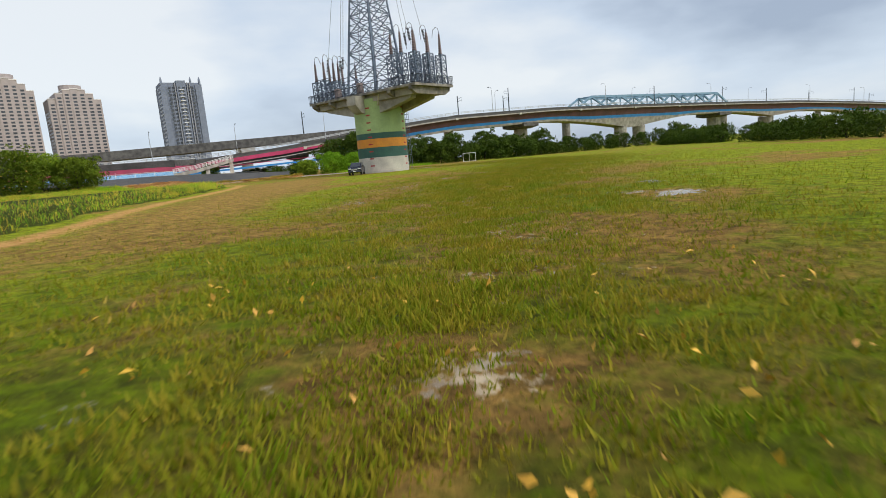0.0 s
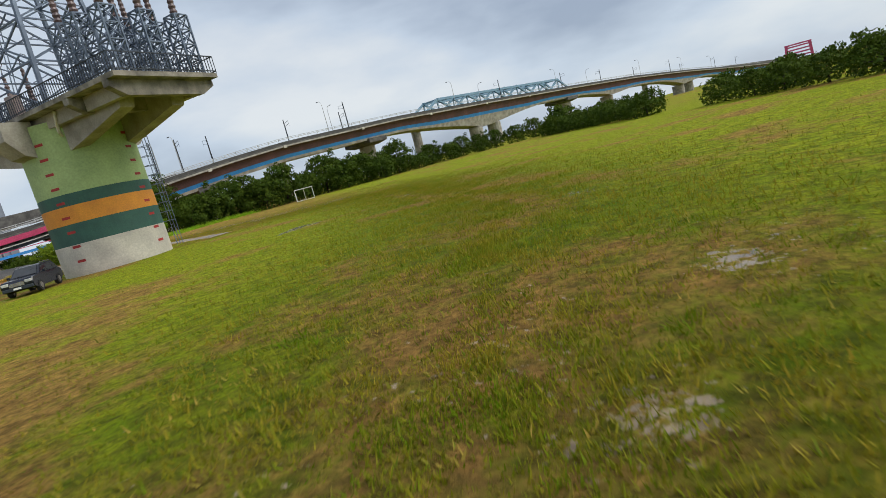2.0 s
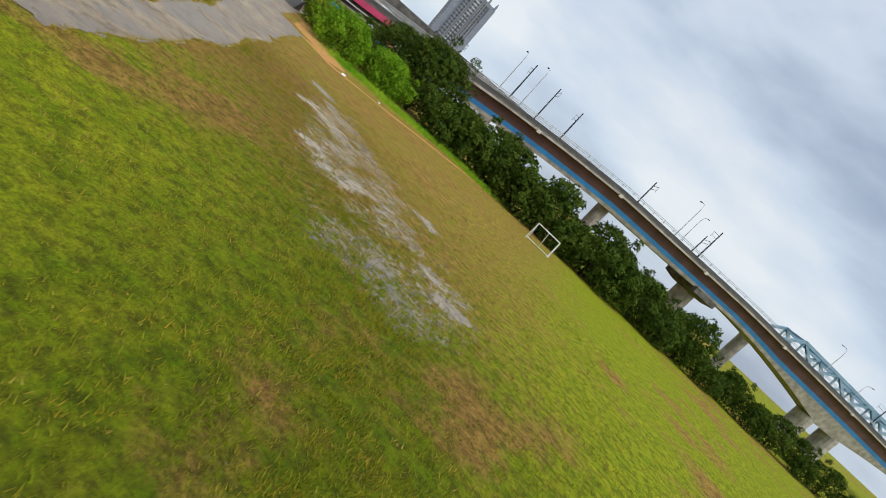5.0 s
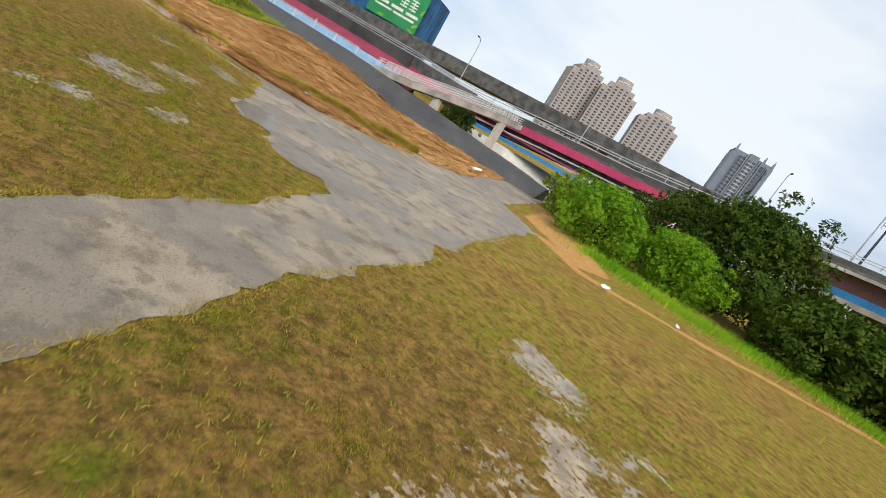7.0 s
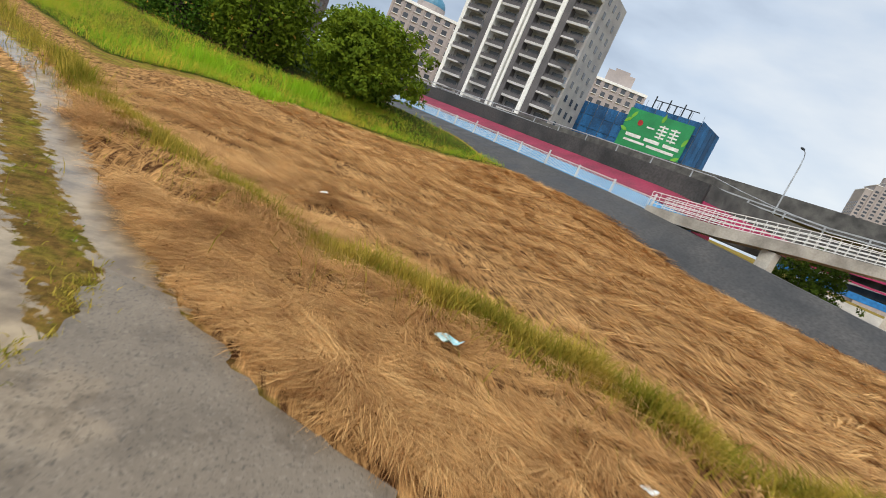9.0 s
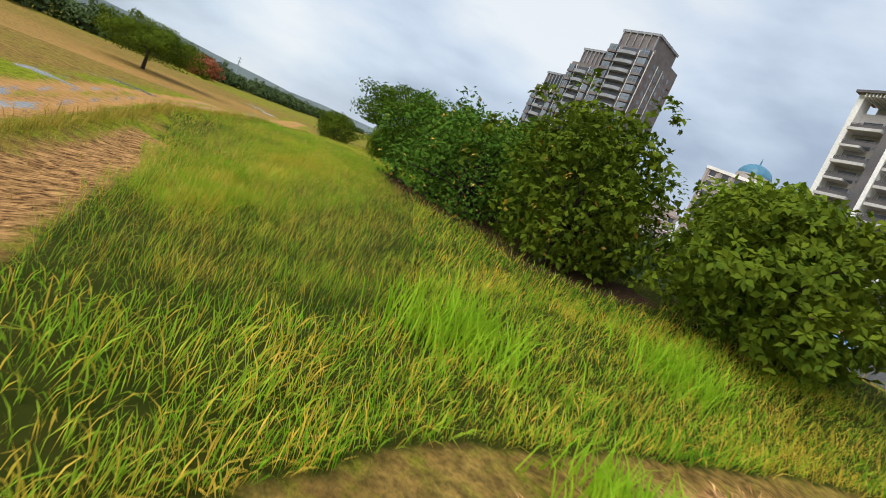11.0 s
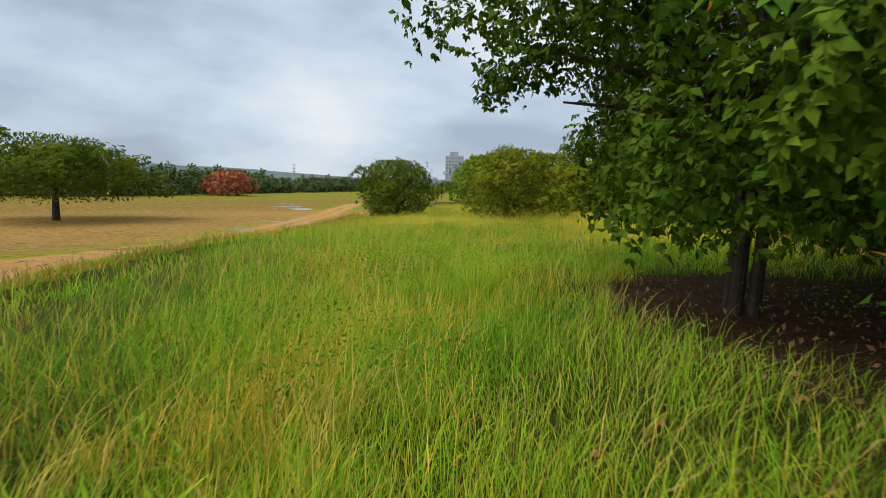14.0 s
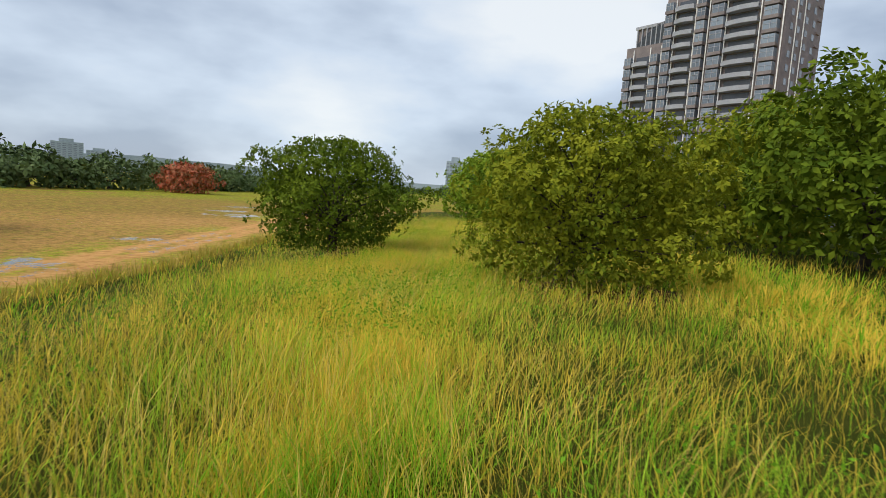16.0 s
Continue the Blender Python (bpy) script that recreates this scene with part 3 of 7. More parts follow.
def ground_material():
    m = bpy.data.materials.new("park_ground")
    m.use_nodes = True
    t = m.node_tree
    b = t.nodes["Principled BSDF"]
    spec = b.inputs["Specular IOR Level"]
    geo = t.nodes.new("ShaderNodeNewGeometry")

    def noise_at(scale, detail=6, rough=0.6):
        n = t.nodes.new("ShaderNodeTexNoise")
        n.inputs["Scale"].default_value, n.inputs["Detail"].default_value, n.inputs["Roughness"].default_value = 1 / scale, detail, rough
        t.links.new(geo.outputs["Position"], n.inputs["Vector"])
        return n.outputs[0]

    def ramp(value, a, b_, lo=0.0, hi=1.0):
        r = t.nodes.new("ShaderNodeMapRange")
        for k, q in (("From Min", a), ("From Max", b_), ("To Min", lo), ("To Max", hi)):
            r.inputs[k].default_value = q
        t.links.new(value, r.inputs[0])
        return r.outputs[0]

    def mixed(fac, a, c):
        x = t.nodes.new("ShaderNodeMix")
        x.data_type = "RGBA"
        for k, q in ((0, fac), (6, a), (7, c)):
            if isinstance(q, tuple):
                x.inputs[k].default_value = (*q, 1)
            else:
                t.links.new(q, x.inputs[k])
        return x.outputs[2]

    def attr(name):
        a = t.nodes.new("ShaderNodeAttribute")
        a.attribute_name = name
        return a.outputs["Fac"]

    def calc(op, a, c):
        x = t.nodes.new("ShaderNodeMath")
        x.operation = op
        for k, q in enumerate((a, c)):
            if isinstance(q, float):
                x.inputs[k].default_value = q
            else:
                t.links.new(q, x.inputs[k])
        return x.outputs[0]

    fine = noise_at(0.09, 8, 0.75)
    mid = noise_at(0.8)
    # near the lawn line, shade between blades is put into darker ground colours
    turf_shade = attr("turf_shade")
    green = mixed(ramp(mid, 0.3, 0.7), (0.19, 0.28, 0.008), (0.39, 0.41, 0.02))
    green = mixed(turf_shade, green, mixed(ramp(mid, 0.35, 0.65), (0.07, 0.125, 0.004), (0.14, 0.17, 0.008)))
    brown = mixed(ramp(mid, 0.35, 0.65), (0.47, 0.3, 0.075), (0.27, 0.155, 0.042))
    brown = mixed(turf_shade, brown, mixed(ramp(noise_at(0.35, 8, 0.7), 0.35, 0.65), (0.4, 0.23, 0.065), (0.15, 0.08, 0.025)))
    lawn = mixed(ramp(calc("ADD", attr("worn"), calc("MULTIPLY", calc("SUBTRACT", noise_at(0.55, 8, 0.7), 0.5), 2.4)), 0.2, 0.9), green, brown)
    lawn = mixed(ramp(noise_at(0.3, 5, 0.6), 0.36, 0.56, 0.55, 0.0), lawn, (0.04, 0.03, 0.01))
    lawn = mixed(ramp(fine, 0.38, 0.58, 0.55, 0.0), lawn, (0.03, 0.028, 0.01))
    lay = t.nodes.new("ShaderNodeMapping")
    lay.inputs["Rotation"].default_value = (0, 0, 0.6)
    lay.inputs["Scale"].default_value = (2.0, 7.5, 2.0)
    t.links.new(geo.outputs["Position"], lay.inputs[0])
    strands = t.nodes.new("ShaderNodeTexNoise")
    strands.inputs["Scale"].default_value, strands.inputs["Detail"].default_value, strands.inputs["Roughness"].default_value, strands.inputs["Distortion"].default_value = 1.0, 8, 0.72, 1.2
    t.links.new(lay.outputs[0], strands.inputs["Vector"])
    # dark streaks paint in the shade between straw strands
    straw = mixed(ramp(strands.outputs[0], 0.4, 0.66), (0.08, 0.034, 0.014), (0.8, 0.45, 0.17))
    earth = mixed(ramp(noise_at(0.4, 8, 0.7), 0.3, 0.7), (0.36, 0.17, 0.055), (0.62, 0.35, 0.13))
    mud = mixed(attr("worn"), mixed(ramp(noise_at(0.5), 0.35, 0.65), (0.05, 0.04, 0.025), (0.11, 0.09, 0.06)), mixed(ramp(noise_at(0.5), 0.35, 0.65), (0.17, 0.118, 0.068), (0.46, 0.35, 0.215)))
    # dark base under tall grass: the shade among its blades, put into colour
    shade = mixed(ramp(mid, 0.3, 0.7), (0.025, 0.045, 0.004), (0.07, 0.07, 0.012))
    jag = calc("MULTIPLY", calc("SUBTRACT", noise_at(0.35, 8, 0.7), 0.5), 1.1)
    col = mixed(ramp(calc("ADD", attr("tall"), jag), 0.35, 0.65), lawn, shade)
    col = mixed(ramp(calc("ADD", attr("hay"), jag), 0.35, 0.65), col, straw)
    col = mixed(ramp(calc("ADD", attr("dirt"), jag), 0.4, 0.75), col, earth)
    # leaf litter, darkened further to hold the shade under the crowns
    col = mixed(ramp(calc("ADD", attr("litter_shade"), jag), 0.35, 0.65), col, mixed(ramp(noise_at(0.3, 8, 0.7), 0.35, 0.65), (0.035, 0.022, 0.013), (0.085, 0.05, 0.025)))
    speck = calc("MULTIPLY", ramp(noise_at(0.42, 6, 0.6), 0.6, 0.68), calc("MULTIPLY", attr("turf_shade"), attr("worn")))
    wet = ramp(calc("ADD", calc("ADD", attr("wet"), calc("MULTIPLY", speck, 0.45)), calc("MULTIPLY", calc("SUBTRACT", noise_at(0.16, 5, 0.6), 0.5), 2.2)), 0.45, 0.62)
    col = mixed(wet, col, mud)
    t.links.new(col, b.inputs["Base Color"])
    t.links.new(ramp(wet, 0.0, 1.0, 0.04, 0.5), spec)
    gloss = t.nodes.new("ShaderNodeMix")
    gloss.inputs[2].default_value, gloss.inputs[3].default_value = 0.9, 0.12
    t.links.new(wet, gloss.inputs[0])
    t.links.new(gloss.outputs[0], b.inputs["Roughness"])
    bp = t.nodes.new("ShaderNodeBump")
    bp.inputs["Distance"].default_value = 0.06
    t.links.new(ramp(wet, 0.0, 1.0, 0.9, 0.05), bp.inputs["Strength"])
    t.links.new(fine, bp.inputs["Height"])
    t.links.new(bp.outputs[0], b.inputs["Normal"])
    return m


M["park_ground"] = ground_material()


def spacing(lo, a, b, hi):
    """Half-metre steps, a third of a metre where the way runs low."""
    near = np.concatenate([np.arange(lo, a, 0.65), np.arange(a, b, 0.3), np.arange(b, hi, 0.65)])
    g = np.geomspace(0.65, 700, 34)
    return np.concatenate([near[0] - np.cumsum(g)[::-1], near, near[-1] + np.cumsum(g)])


gx, gy = spacing(-135, -48, 8, 45), spacing(-12, 94, 122, 170)
GX, GY = np.meshgrid(gx, gy)
GX, GY = GX.ravel(), GY.ravel()
gi = np.arange(len(gx) * len(gy)).reshape(len(gy), len(gx))
gf = np.stack([gi[:-1, :-1], gi[:-1, 1:], gi[1:, 1:], gi[1:, :-1]], -1).reshape(-1, 4)
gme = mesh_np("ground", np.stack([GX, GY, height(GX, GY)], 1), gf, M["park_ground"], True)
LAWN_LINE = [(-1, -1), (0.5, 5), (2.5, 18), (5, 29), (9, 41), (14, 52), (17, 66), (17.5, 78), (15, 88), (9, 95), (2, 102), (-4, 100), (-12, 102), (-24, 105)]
# mask for the painted shade between blades, strongest along LAWN_LINE
turf_shade = 0.85 * np.exp(-(line_dist(GX, GY, LAWN_LINE) / 6.0) ** 2)
# round each tree: brown litter with the crown's shade painted in
litter_shade = np.maximum.reduce([smooth((r_ + 0.8 - np.hypot(GX - a_, GY - b_) + (fnoise(GX, GY, 1.2, 66) - 0.5) * 1.5) / 1.4) for a_, b_, r_ in ((-83.6, 90.3, 4.2), (-79.6, 93.2, 3.8), (-75.4, 97.2, 4.6), (-82.6, 96.5, 5), (-88, 96, 5), (-70, 105, 4.5), (-97.5, 95.5, 4.0), (-107.5, 91.5, 4.0), (-103.5, 78.5, 2.0), (-106.8, 68.8, 1.9))])
for zname, zval in zip(("hay", "dirt", "wet", "worn", "tall", "turf_shade", "litter_shade"), (*zones(GX, GY), turf_shade, litter_shade)):
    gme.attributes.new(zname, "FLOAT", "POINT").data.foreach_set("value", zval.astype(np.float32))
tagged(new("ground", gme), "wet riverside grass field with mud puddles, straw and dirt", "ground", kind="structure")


# ---- paved road ----
def ragged(pts, step, amount, seed):
    out = []
    for (x0, y0), (x1, y1) in zip(pts, pts[1:] + pts[:1]):
        n = max(1, int(math.hypot(x1 - x0, y1 - y0) / step))
        for k in range(n):
            out.append((x0 + (x1 - x0) * k / n, y0 + (y1 - y0) * k / n))
    o = np.array(out)
    o[:, 0] += (fnoise(o[:, 0], o[:, 1], 1.1, seed) - 0.5) * amount
    o[:, 1] += (fnoise(o[:, 0] + 50, o[:, 1], 1.1, seed + 9) - 0.5) * amount
    o[:, 0] += (vnoise(o[:, 0], o[:, 1], 0.28, seed + 3) - 0.5) * amount * 0.5
    o[:, 1] += (vnoise(o[:, 0], o[:, 1], 0.28, seed + 5) - 0.5) * amount * 0.5
    return [tuple(p) for p in o]


def paving_material():
    """Worn concrete: pale cement, brown silt, dark wet patches with crisp edges, fine grit."""
    m = bpy.data.materials.new("wet_concrete")
    m.use_nodes = True
    t = m.node_tree
    b = t.nodes["Principled BSDF"]
    geo = t.nodes.new("ShaderNodeNewGeometry")

    def band(scale, lo, hi, a, c, detail=8, rough=0.62):
        n = t.nodes.new("ShaderNodeTexNoise")
        n.inputs["Scale"].default_value, n.inputs["Detail"].default_value, n.inputs["Roughness"].default_value = 1 / scale, detail, rough
        t.links.new(geo.outputs["Position"], n.inputs["Vector"])
        r = t.nodes.new("ShaderNodeMapRange")
        for k, q in (("From Min", lo), ("From Max", hi), ("To Min", a), ("To Max", c)):
            r.inputs[k].default_value = q
        t.links.new(n.outputs[0], r.inputs[0])
        return r.outputs[0]

    def mixed(fac, a, c, mode="MIX"):
        x = t.nodes.new("ShaderNodeMix")
        x.data_type, x.blend_type = "RGBA", mode
        for k, q in ((0, fac), (6, a), (7, c)):
            if isinstance(q, tuple):
                x.inputs[k].default_value = (*q, 1)
            else:
                t.links.new(q, x.inputs[k])
        return x.outputs[2]

    col = mixed(band(2.2, 0.38, 0.62, 0, 1), (0.36, 0.29, 0.205), (0.27, 0.21, 0.145))
    col = mixed(band(0.7, 0.5, 0.62, 0, 0.75), col, (0.15, 0.115, 0.075))
    wetness = band(3.1, 0.495, 0.512, 0, 1, 10, 0.62)
    col = mixed(band(3.1, 0.48, 0.525, 0, 0.55, 10, 0.62), col, (0.135, 0.107, 0.078))
    col = mixed(band(0.9, 0.54, 0.6, 0, 0.5, 8, 0.65), col, (0.09, 0.065, 0.04))
    col = mixed(band(0.05, 0.55, 0.66, 0, 0.25, 4), col, (0.4, 0.34, 0.26))
    col = mixed(band(0.03, 0.56, 0.64, 0, 0.6, 3), col, (0.05, 0.042, 0.032))
    t.links.new(col, b.inputs["Base Color"])
    r = t.nodes.new("ShaderNodeMapRange")
    r.inputs["To Min"].default_value, r.inputs["To Max"].default_value = 0.65, 0.38
    t.links.new(wetness, r.inputs[0])
    t.links.new(r.outputs[0], b.inputs["Roughness"])
    bp = t.nodes.new("ShaderNodeBump")
    bp.inputs["Strength"].default_value, bp.inputs["Distance"].default_value = 0.35, 0.006
    t.links.new(band(0.06, 0.2, 0.8, 0, 1, 6, 0.7), bp.inputs["Height"])
    t.links.new(bp.outputs[0], b.inputs["Normal"])
    return m


M["paving"] = paving_material()
edge = ragged(PAVED, 0.16, 0.55, 41)
bm = bmesh.new()
ring = [bm.verts.new((x, y, 0.0)) for x, y in edge]
bm.faces.new(ring)
bmesh.ops.triangulate(bm, faces=bm.faces[:])
for cut in range(5):
    long_edges = [e for e in bm.edges if e.calc_length() > 1.6]
    if not long_edges:
        break
    bmesh.ops.subdivide_edges(bm, edges=long_edges, cuts=1)
bmesh.ops.triangulate(bm, faces=bm.faces[:])
pco = np.array([v.co[:2] for v in bm.verts])
pz = height(pco[:, 0], pco[:, 1]) + 0.07 * smooth(poly_dist(pco[:, 0], pco[:, 1], PAVED) / 0.7)
for v, z in zip(bm.verts, pz):
    v.co.z = z + 0.012
me = bpy.data.meshes.new("pavement")
bm.to_mesh(me)
bm.free()
me.materials.append(M["paving"])
tagged(new("pavement", me), "wet stained grey concrete road with ragged grassy edges", "road", kind="structure")

# standing water on the road
water = bpy.data.materials.new("water")
water.use_nodes = True
wb = water.node_tree.nodes["Principled BSDF"]
wb.inputs["Base Color"].default_value = (0.2, 0.165, 0.125, 1)
wb.inputs["Roughness"].default_value, wb.inputs["Transmission Weight"].default_value, wb.inputs["IOR"].default_value = 0.14, 0.0, 1.4


def puddle(pts):
    o = ragged(pts, 0.06, 0.3, 57)
    bm = bmesh.new()
    bm.faces.new([bm.verts.new((x, y, 0)) for x, y in o])
    bmesh.ops.triangulate(bm, faces=bm.faces[:])
    top = max(float(height(x, y) + 0.07 * smooth(poly_dist(x, y, PAVED) / 0.7)) for x, y in pts) + 0.015
    for v in bm.verts:
        v.co.z = top
    me = bpy.data.meshes.new("puddle")
    bm.to_mesh(me)
    bm.free()
    me.materials.append(water)
    ob = tagged(new("puddle", me), "shallow clear rain puddle lying on the concrete road", "puddle", "road puddles", "structure")


puddle([(-16.2, 105.4), (-17.1, 106.0), (-17.2, 106.6), (-16.6, 107.2), (-15.6, 107.3), (-14.9, 106.9), (-13.9, 106.3), (-14.0, 105.8), (-14.6, 105.3)])

# cracks and joints of the road, grown in with weeds
def crack(pts, width, name):
    g = Geo()
    fine_pts = []
    for (x0, y0), (x1, y1) in zip(pts, pts[1:]):
        n = max(2, int(math.hypot(x1 - x0, y1 - y0) / 0.12))
        for k in range(n):
            a, c = x0 + (x1 - x0) * k / n, y0 + (y1 - y0) * k / n
            fine_pts.append((a + (float(fnoise(a, c, 0.5, 3)) - 0.5) * 0.35, c + (float(fnoise(a, c, 0.5, 8)) - 0.5) * 0.35))
    rows = []
    for k, (x, y) in enumerate(fine_pts):
        w = width * (0.4 + 1.2 * random.random())
        rows.append([(x - w, y, 0.022), (x, y + w, 0.03), (x + w, y, 0.022)])
    g.sweep(rows, closed=False)
    return part(name, g, M["concrete_dark"])


ob = crack([(-21.6, 110.2), (-20.4, 110.4), (-19.6, 110.9), (-18.5, 111.6), (-17.9, 112.6), (-17.2, 113.7), (-16.5, 115.6), (-15.5, 118)], 0.022, "road_crack")
tagged(ob, "dark winding crack in wet concrete road", "crack", kind="structure")
ob = crack([(-13.2, 106.3), (-12.8, 106.8), (-12.4, 107.4), (-12.1, 108.2), (-11.7, 109.3), (-11.1, 111.2)], 0.009, "road_joint")
tagged(ob, "thin worn joint across wet concrete road", "joint", kind="structure")

# ---- levee: bank, railing, painted wall, road parapet ----
LM = Matrix.Translation((LEVEE_P[0], LEVEE_P[1], 0)) @ Matrix.Rotation(math.atan2(LEVEE_D[1], LEVEE_D[0]), 4, "Z")
# local x runs along the levee, local -y is the field side is +y after turning: field normal
FIELD = 1.0 if (LM.to_3x3() @ Vector((0, 1, 0))).dot(Vector((0.349, -0.937, 0))) > 0 else -1.0


def levee_z(s):
    return 2.75 if s > 3 else 2.75 - 0.05 * (3 - s)


g = Geo()
rings = []
for s in np.arange(-26, 190, 2.0):
    toe = 4.4 if s > 0 else 4.4 + 0.07 * s
    w = LM @ Vector((s, FIELD * toe, 0))
    zf = float(height(w.x, w.y)) - 0.25
    rings.append([(s, FIELD * toe, zf), (s, FIELD * (toe - 0.2), zf + 0.3), (s, FIELD * 0.3, levee_z(s)), (s, -FIELD * 1.0, levee_z(s)), (s, -FIELD * 1.0, -0.3)])
g.sweep(rings)
levee = part("levee_bank", g, M["levee"])
levee.matrix_world = LM
tagged(levee, "dark wet concrete levee bank beside a straw field", "levee", kind="structure")

g = Geo()
gb = Geo()
gr = Geo()
gp = Geo()
gt = Geo()
for a in np.arange(-2, 188, 2.0):
    z0, z1 = levee_z(a), levee_z(a + 2)
    f = -FIELD
    gb.sweep([[(a, f * 1.2, z0 - 0.2), (a, f * 2.0, z0 + 0.85), (a, f * 2.6, z0 - 0.2)], [(a + 2, f * 1.2, z1 - 0.2), (a + 2, f * 2.0, z1 + 0.85), (a + 2, f * 2.6, z1 - 0.2)]])
    gr.sweep([[(a, f * 2.4, z0 - 0.2), (a, f * 2.4, z0 + 1.0), (a, f * 5.0, z0 + 2.1), (a, f * 5.2, z0 - 0.2)], [(a + 2, f * 2.4, z1 - 0.2), (a + 2, f * 2.4, z1 + 1.0), (a + 2, f * 5.0, z1 + 2.1), (a + 2, f * 5.2, z1 - 0.2)]])
gp.box((0, -FIELD * 5.3 - 0.2, 4.6), (188, -FIELD * 5.3 + 0.2, 6.35))
gp.box((0, -FIELD * 5.15 - 0.3, 4.35), (188, -FIELD * 5.15 + 0.3, 4.75))
wall = thing("levee_wall", LM, "painted levee wall with blue and crimson bands under a dark road parapet", "wall", kind="structure")
part("blue_band", gb, M["sky_paint"], wall)
part("crimson_band", gr, M["crimson_paint"], wall)
part("parapet", gp, M["levee"], wall)
for s in np.arange(2, 186, 4.0):
    gt = Geo().beam((s, -FIELD * 5.3, 6.35), (s, -FIELD * 5.3, 6.95), 0.08)
    part("rail_post", gt, M["rail_grey"], wall)
part("top_rail", Geo().tube((0, -FIELD * 5.3, 6.95), (188, -FIELD * 5.3, 6.95), 0.05), M["rail_grey"], wall)

# the parapet turns the corner from the levee to the bridge
corner = [(-56.5, 139.9), (-57.6, 143.5), (-57.9, 147.5), (-57.2, 150.6), (-55.8, 152.0)]
turn = thing("corner_parapet", Matrix(), "dark parapet over a crimson band at the bend of the road", "wall", kind="structure")
part("parapet", Geo().sweep([[(x, y, 5.0), (x - 0.4, y, 5.0), (x - 0.4, y, 6.35 + 0.06 * k), (x, y, 6.35 + 0.06 * k)] for k, (x, y) in enumerate(corner)]), M["concrete_dark"], turn)
part("crimson_band", Geo().sweep([[(x + 0.08, y, 3.9), (x - 0.3, y, 3.9), (x - 0.3, y, 5.0), (x + 0.08, y, 5.0)] for x, y in corner]), M["pink_paint"], turn)
part("top_rail", Geo().path([(x - 0.2, y, 6.95 + 0.06 * k) for k, (x, y) in enumerate(corner)], 0.05), M["rail_grey"], turn)

# railing on the levee
rail_mesh = Geo()
for x in np.arange(0.15, 4.0, 0.16):
    rail_mesh.beam((x, 0, 0.12), (x, 0, 0.95), 0.03)
rail_mesh = rail_mesh.mesh("balusters", M["white_metal"])
for k in range(26):
    s = 0.4 + k * 4.0
    fence = thing("levee_railing", LM @ pose(s, -FIELD * 0.2, levee_z(s)), "white metal railing on levee edge", "railing", "levee railings")
    tagged(part("balusters", rail_mesh, M["white_metal"], fence), kind="stuff")
    part("handrail", Geo().beam((0, 0, 1.0), (4, 0, 1.0), 0.07), M["white_metal"], fence)
    part("lower_rail", Geo().beam((0, 0, 0.12), (4, 0, 0.12), 0.05), M["white_metal"], fence)
    part("post", Geo().beam((0, 0, -0.1), (0, 0, 1.12 if k % 3 else 1.35), 0.11), M["white_metal"], fence)

# pedestrian ramp over the levee
ramp_ob = thing("footbridge_ramp", LM @ pose(0.4, -FIELD * 0.6, 0), "concrete pedestrian ramp with pale railings rising from levee", "ramp")
f = -FIELD
pts = [(0, 0, 3.0), (-5.0, f * 1.0, 3.55), (-9.0, f * 4.0, 4.5), (-13.5, f * 9.5, 5.6), (-14.5, f * 12.5, 5.9)]
g = Geo()
g.sweep([[(x, y - 0.95, z - 0.75), (x, y + 0.95, z - 0.75), (x, y + 0.95, z), (x, y - 0.95, z)] for x, y, z in pts])
part("deck", g, M["concrete"], ramp_ob)
for side in (-0.9, 0.9):
    for h in (0.25, 0.5, 0.75, 1.05):
        part("rail", Geo().sweep([[(x, y + side + 0.028 * a, z + h + 0.028 * b) for a, b in ((-1, -1), (1, -1), (1, 1), (-1, 1))] for x, y, z in pts]), M["white_metal"], ramp_ob)
    for (x0, y0, z0), (x1, y1, z1) in zip(pts, pts[1:]):
        n = int(math.dist((x0, y0), (x1, y1)) / 0.6)
        for k in range(n):
            u = k / n
            x, y, z = x0 + (x1 - x0) * u, y0 + (y1 - y0) * u + side, z0 + (z1 - z0) * u
            part("baluster", Geo().beam((x, y, z), (x, y, z + 1.05), 0.035), M["white_metal"], ramp_ob)
for x, y, z in ((-7.6, f * 2.9, 3.4), (-13.6, f * 9.6, 4.9)):
    part("pier", Geo().box((x - 0.45, y - 0.45, -0.3), (x + 0.45, y + 0.45, z)), M["concrete_pale"], ramp_ob)

# retaining wall and concrete slabs where the road passes below the bridge
ob = part("retaining_wall", Geo().sweep([[(x - 0.2, y, -0.3), (x + 0.2, y, -0.3), (x + 0.2, y, z), (x - 0.2, y, z)] for x, y, z in ((-53, 137, 2.3), (-51, 142, 1.9), (-49, 147, 1.5), (-46.5, 152, 1.2), (-43.5, 157.5, 0.7))]), M["concrete_dark"])
tagged(ob, "low dark stained concrete retaining wall behind straw field", "wall", kind="structure")
ob = part("concrete_slab", Geo().sweep([[(x, y, 0.0), (x - 2.8, y + 1.2, 2.3), (x - 3.4, y + 1.4, 2.3), (x - 3.4, y + 1.4, -0.2)] for x, y in ((-50, 146), (-46, 153.5), (-42, 160), (-39, 166))]), M["concrete_pale"])
tagged(ob, "pale sloping concrete slab under the road bridge", "slab", kind="structure")

# ---- road bridge ----
BM = Matrix.Translation((ROAD_P[0], ROAD_P[1], 0)) @ Matrix.Rotation(math.atan2(ROAD_D[1], ROAD_D[0]), 4, "Z")
PROFILE = [(-80, 6.9), (-25, 6.95), (0, 7.2), (15, 8.6), (25, 9.4), (42, 11.5), (52, 13.0), (69, 15.0), (85, 16.4), (128, 17.9), (177, 18.1), (243, 17.9), (312, 17.4), (397, 15.2), (514, 10.9), (704, 5.5), (1100, 4.5)]


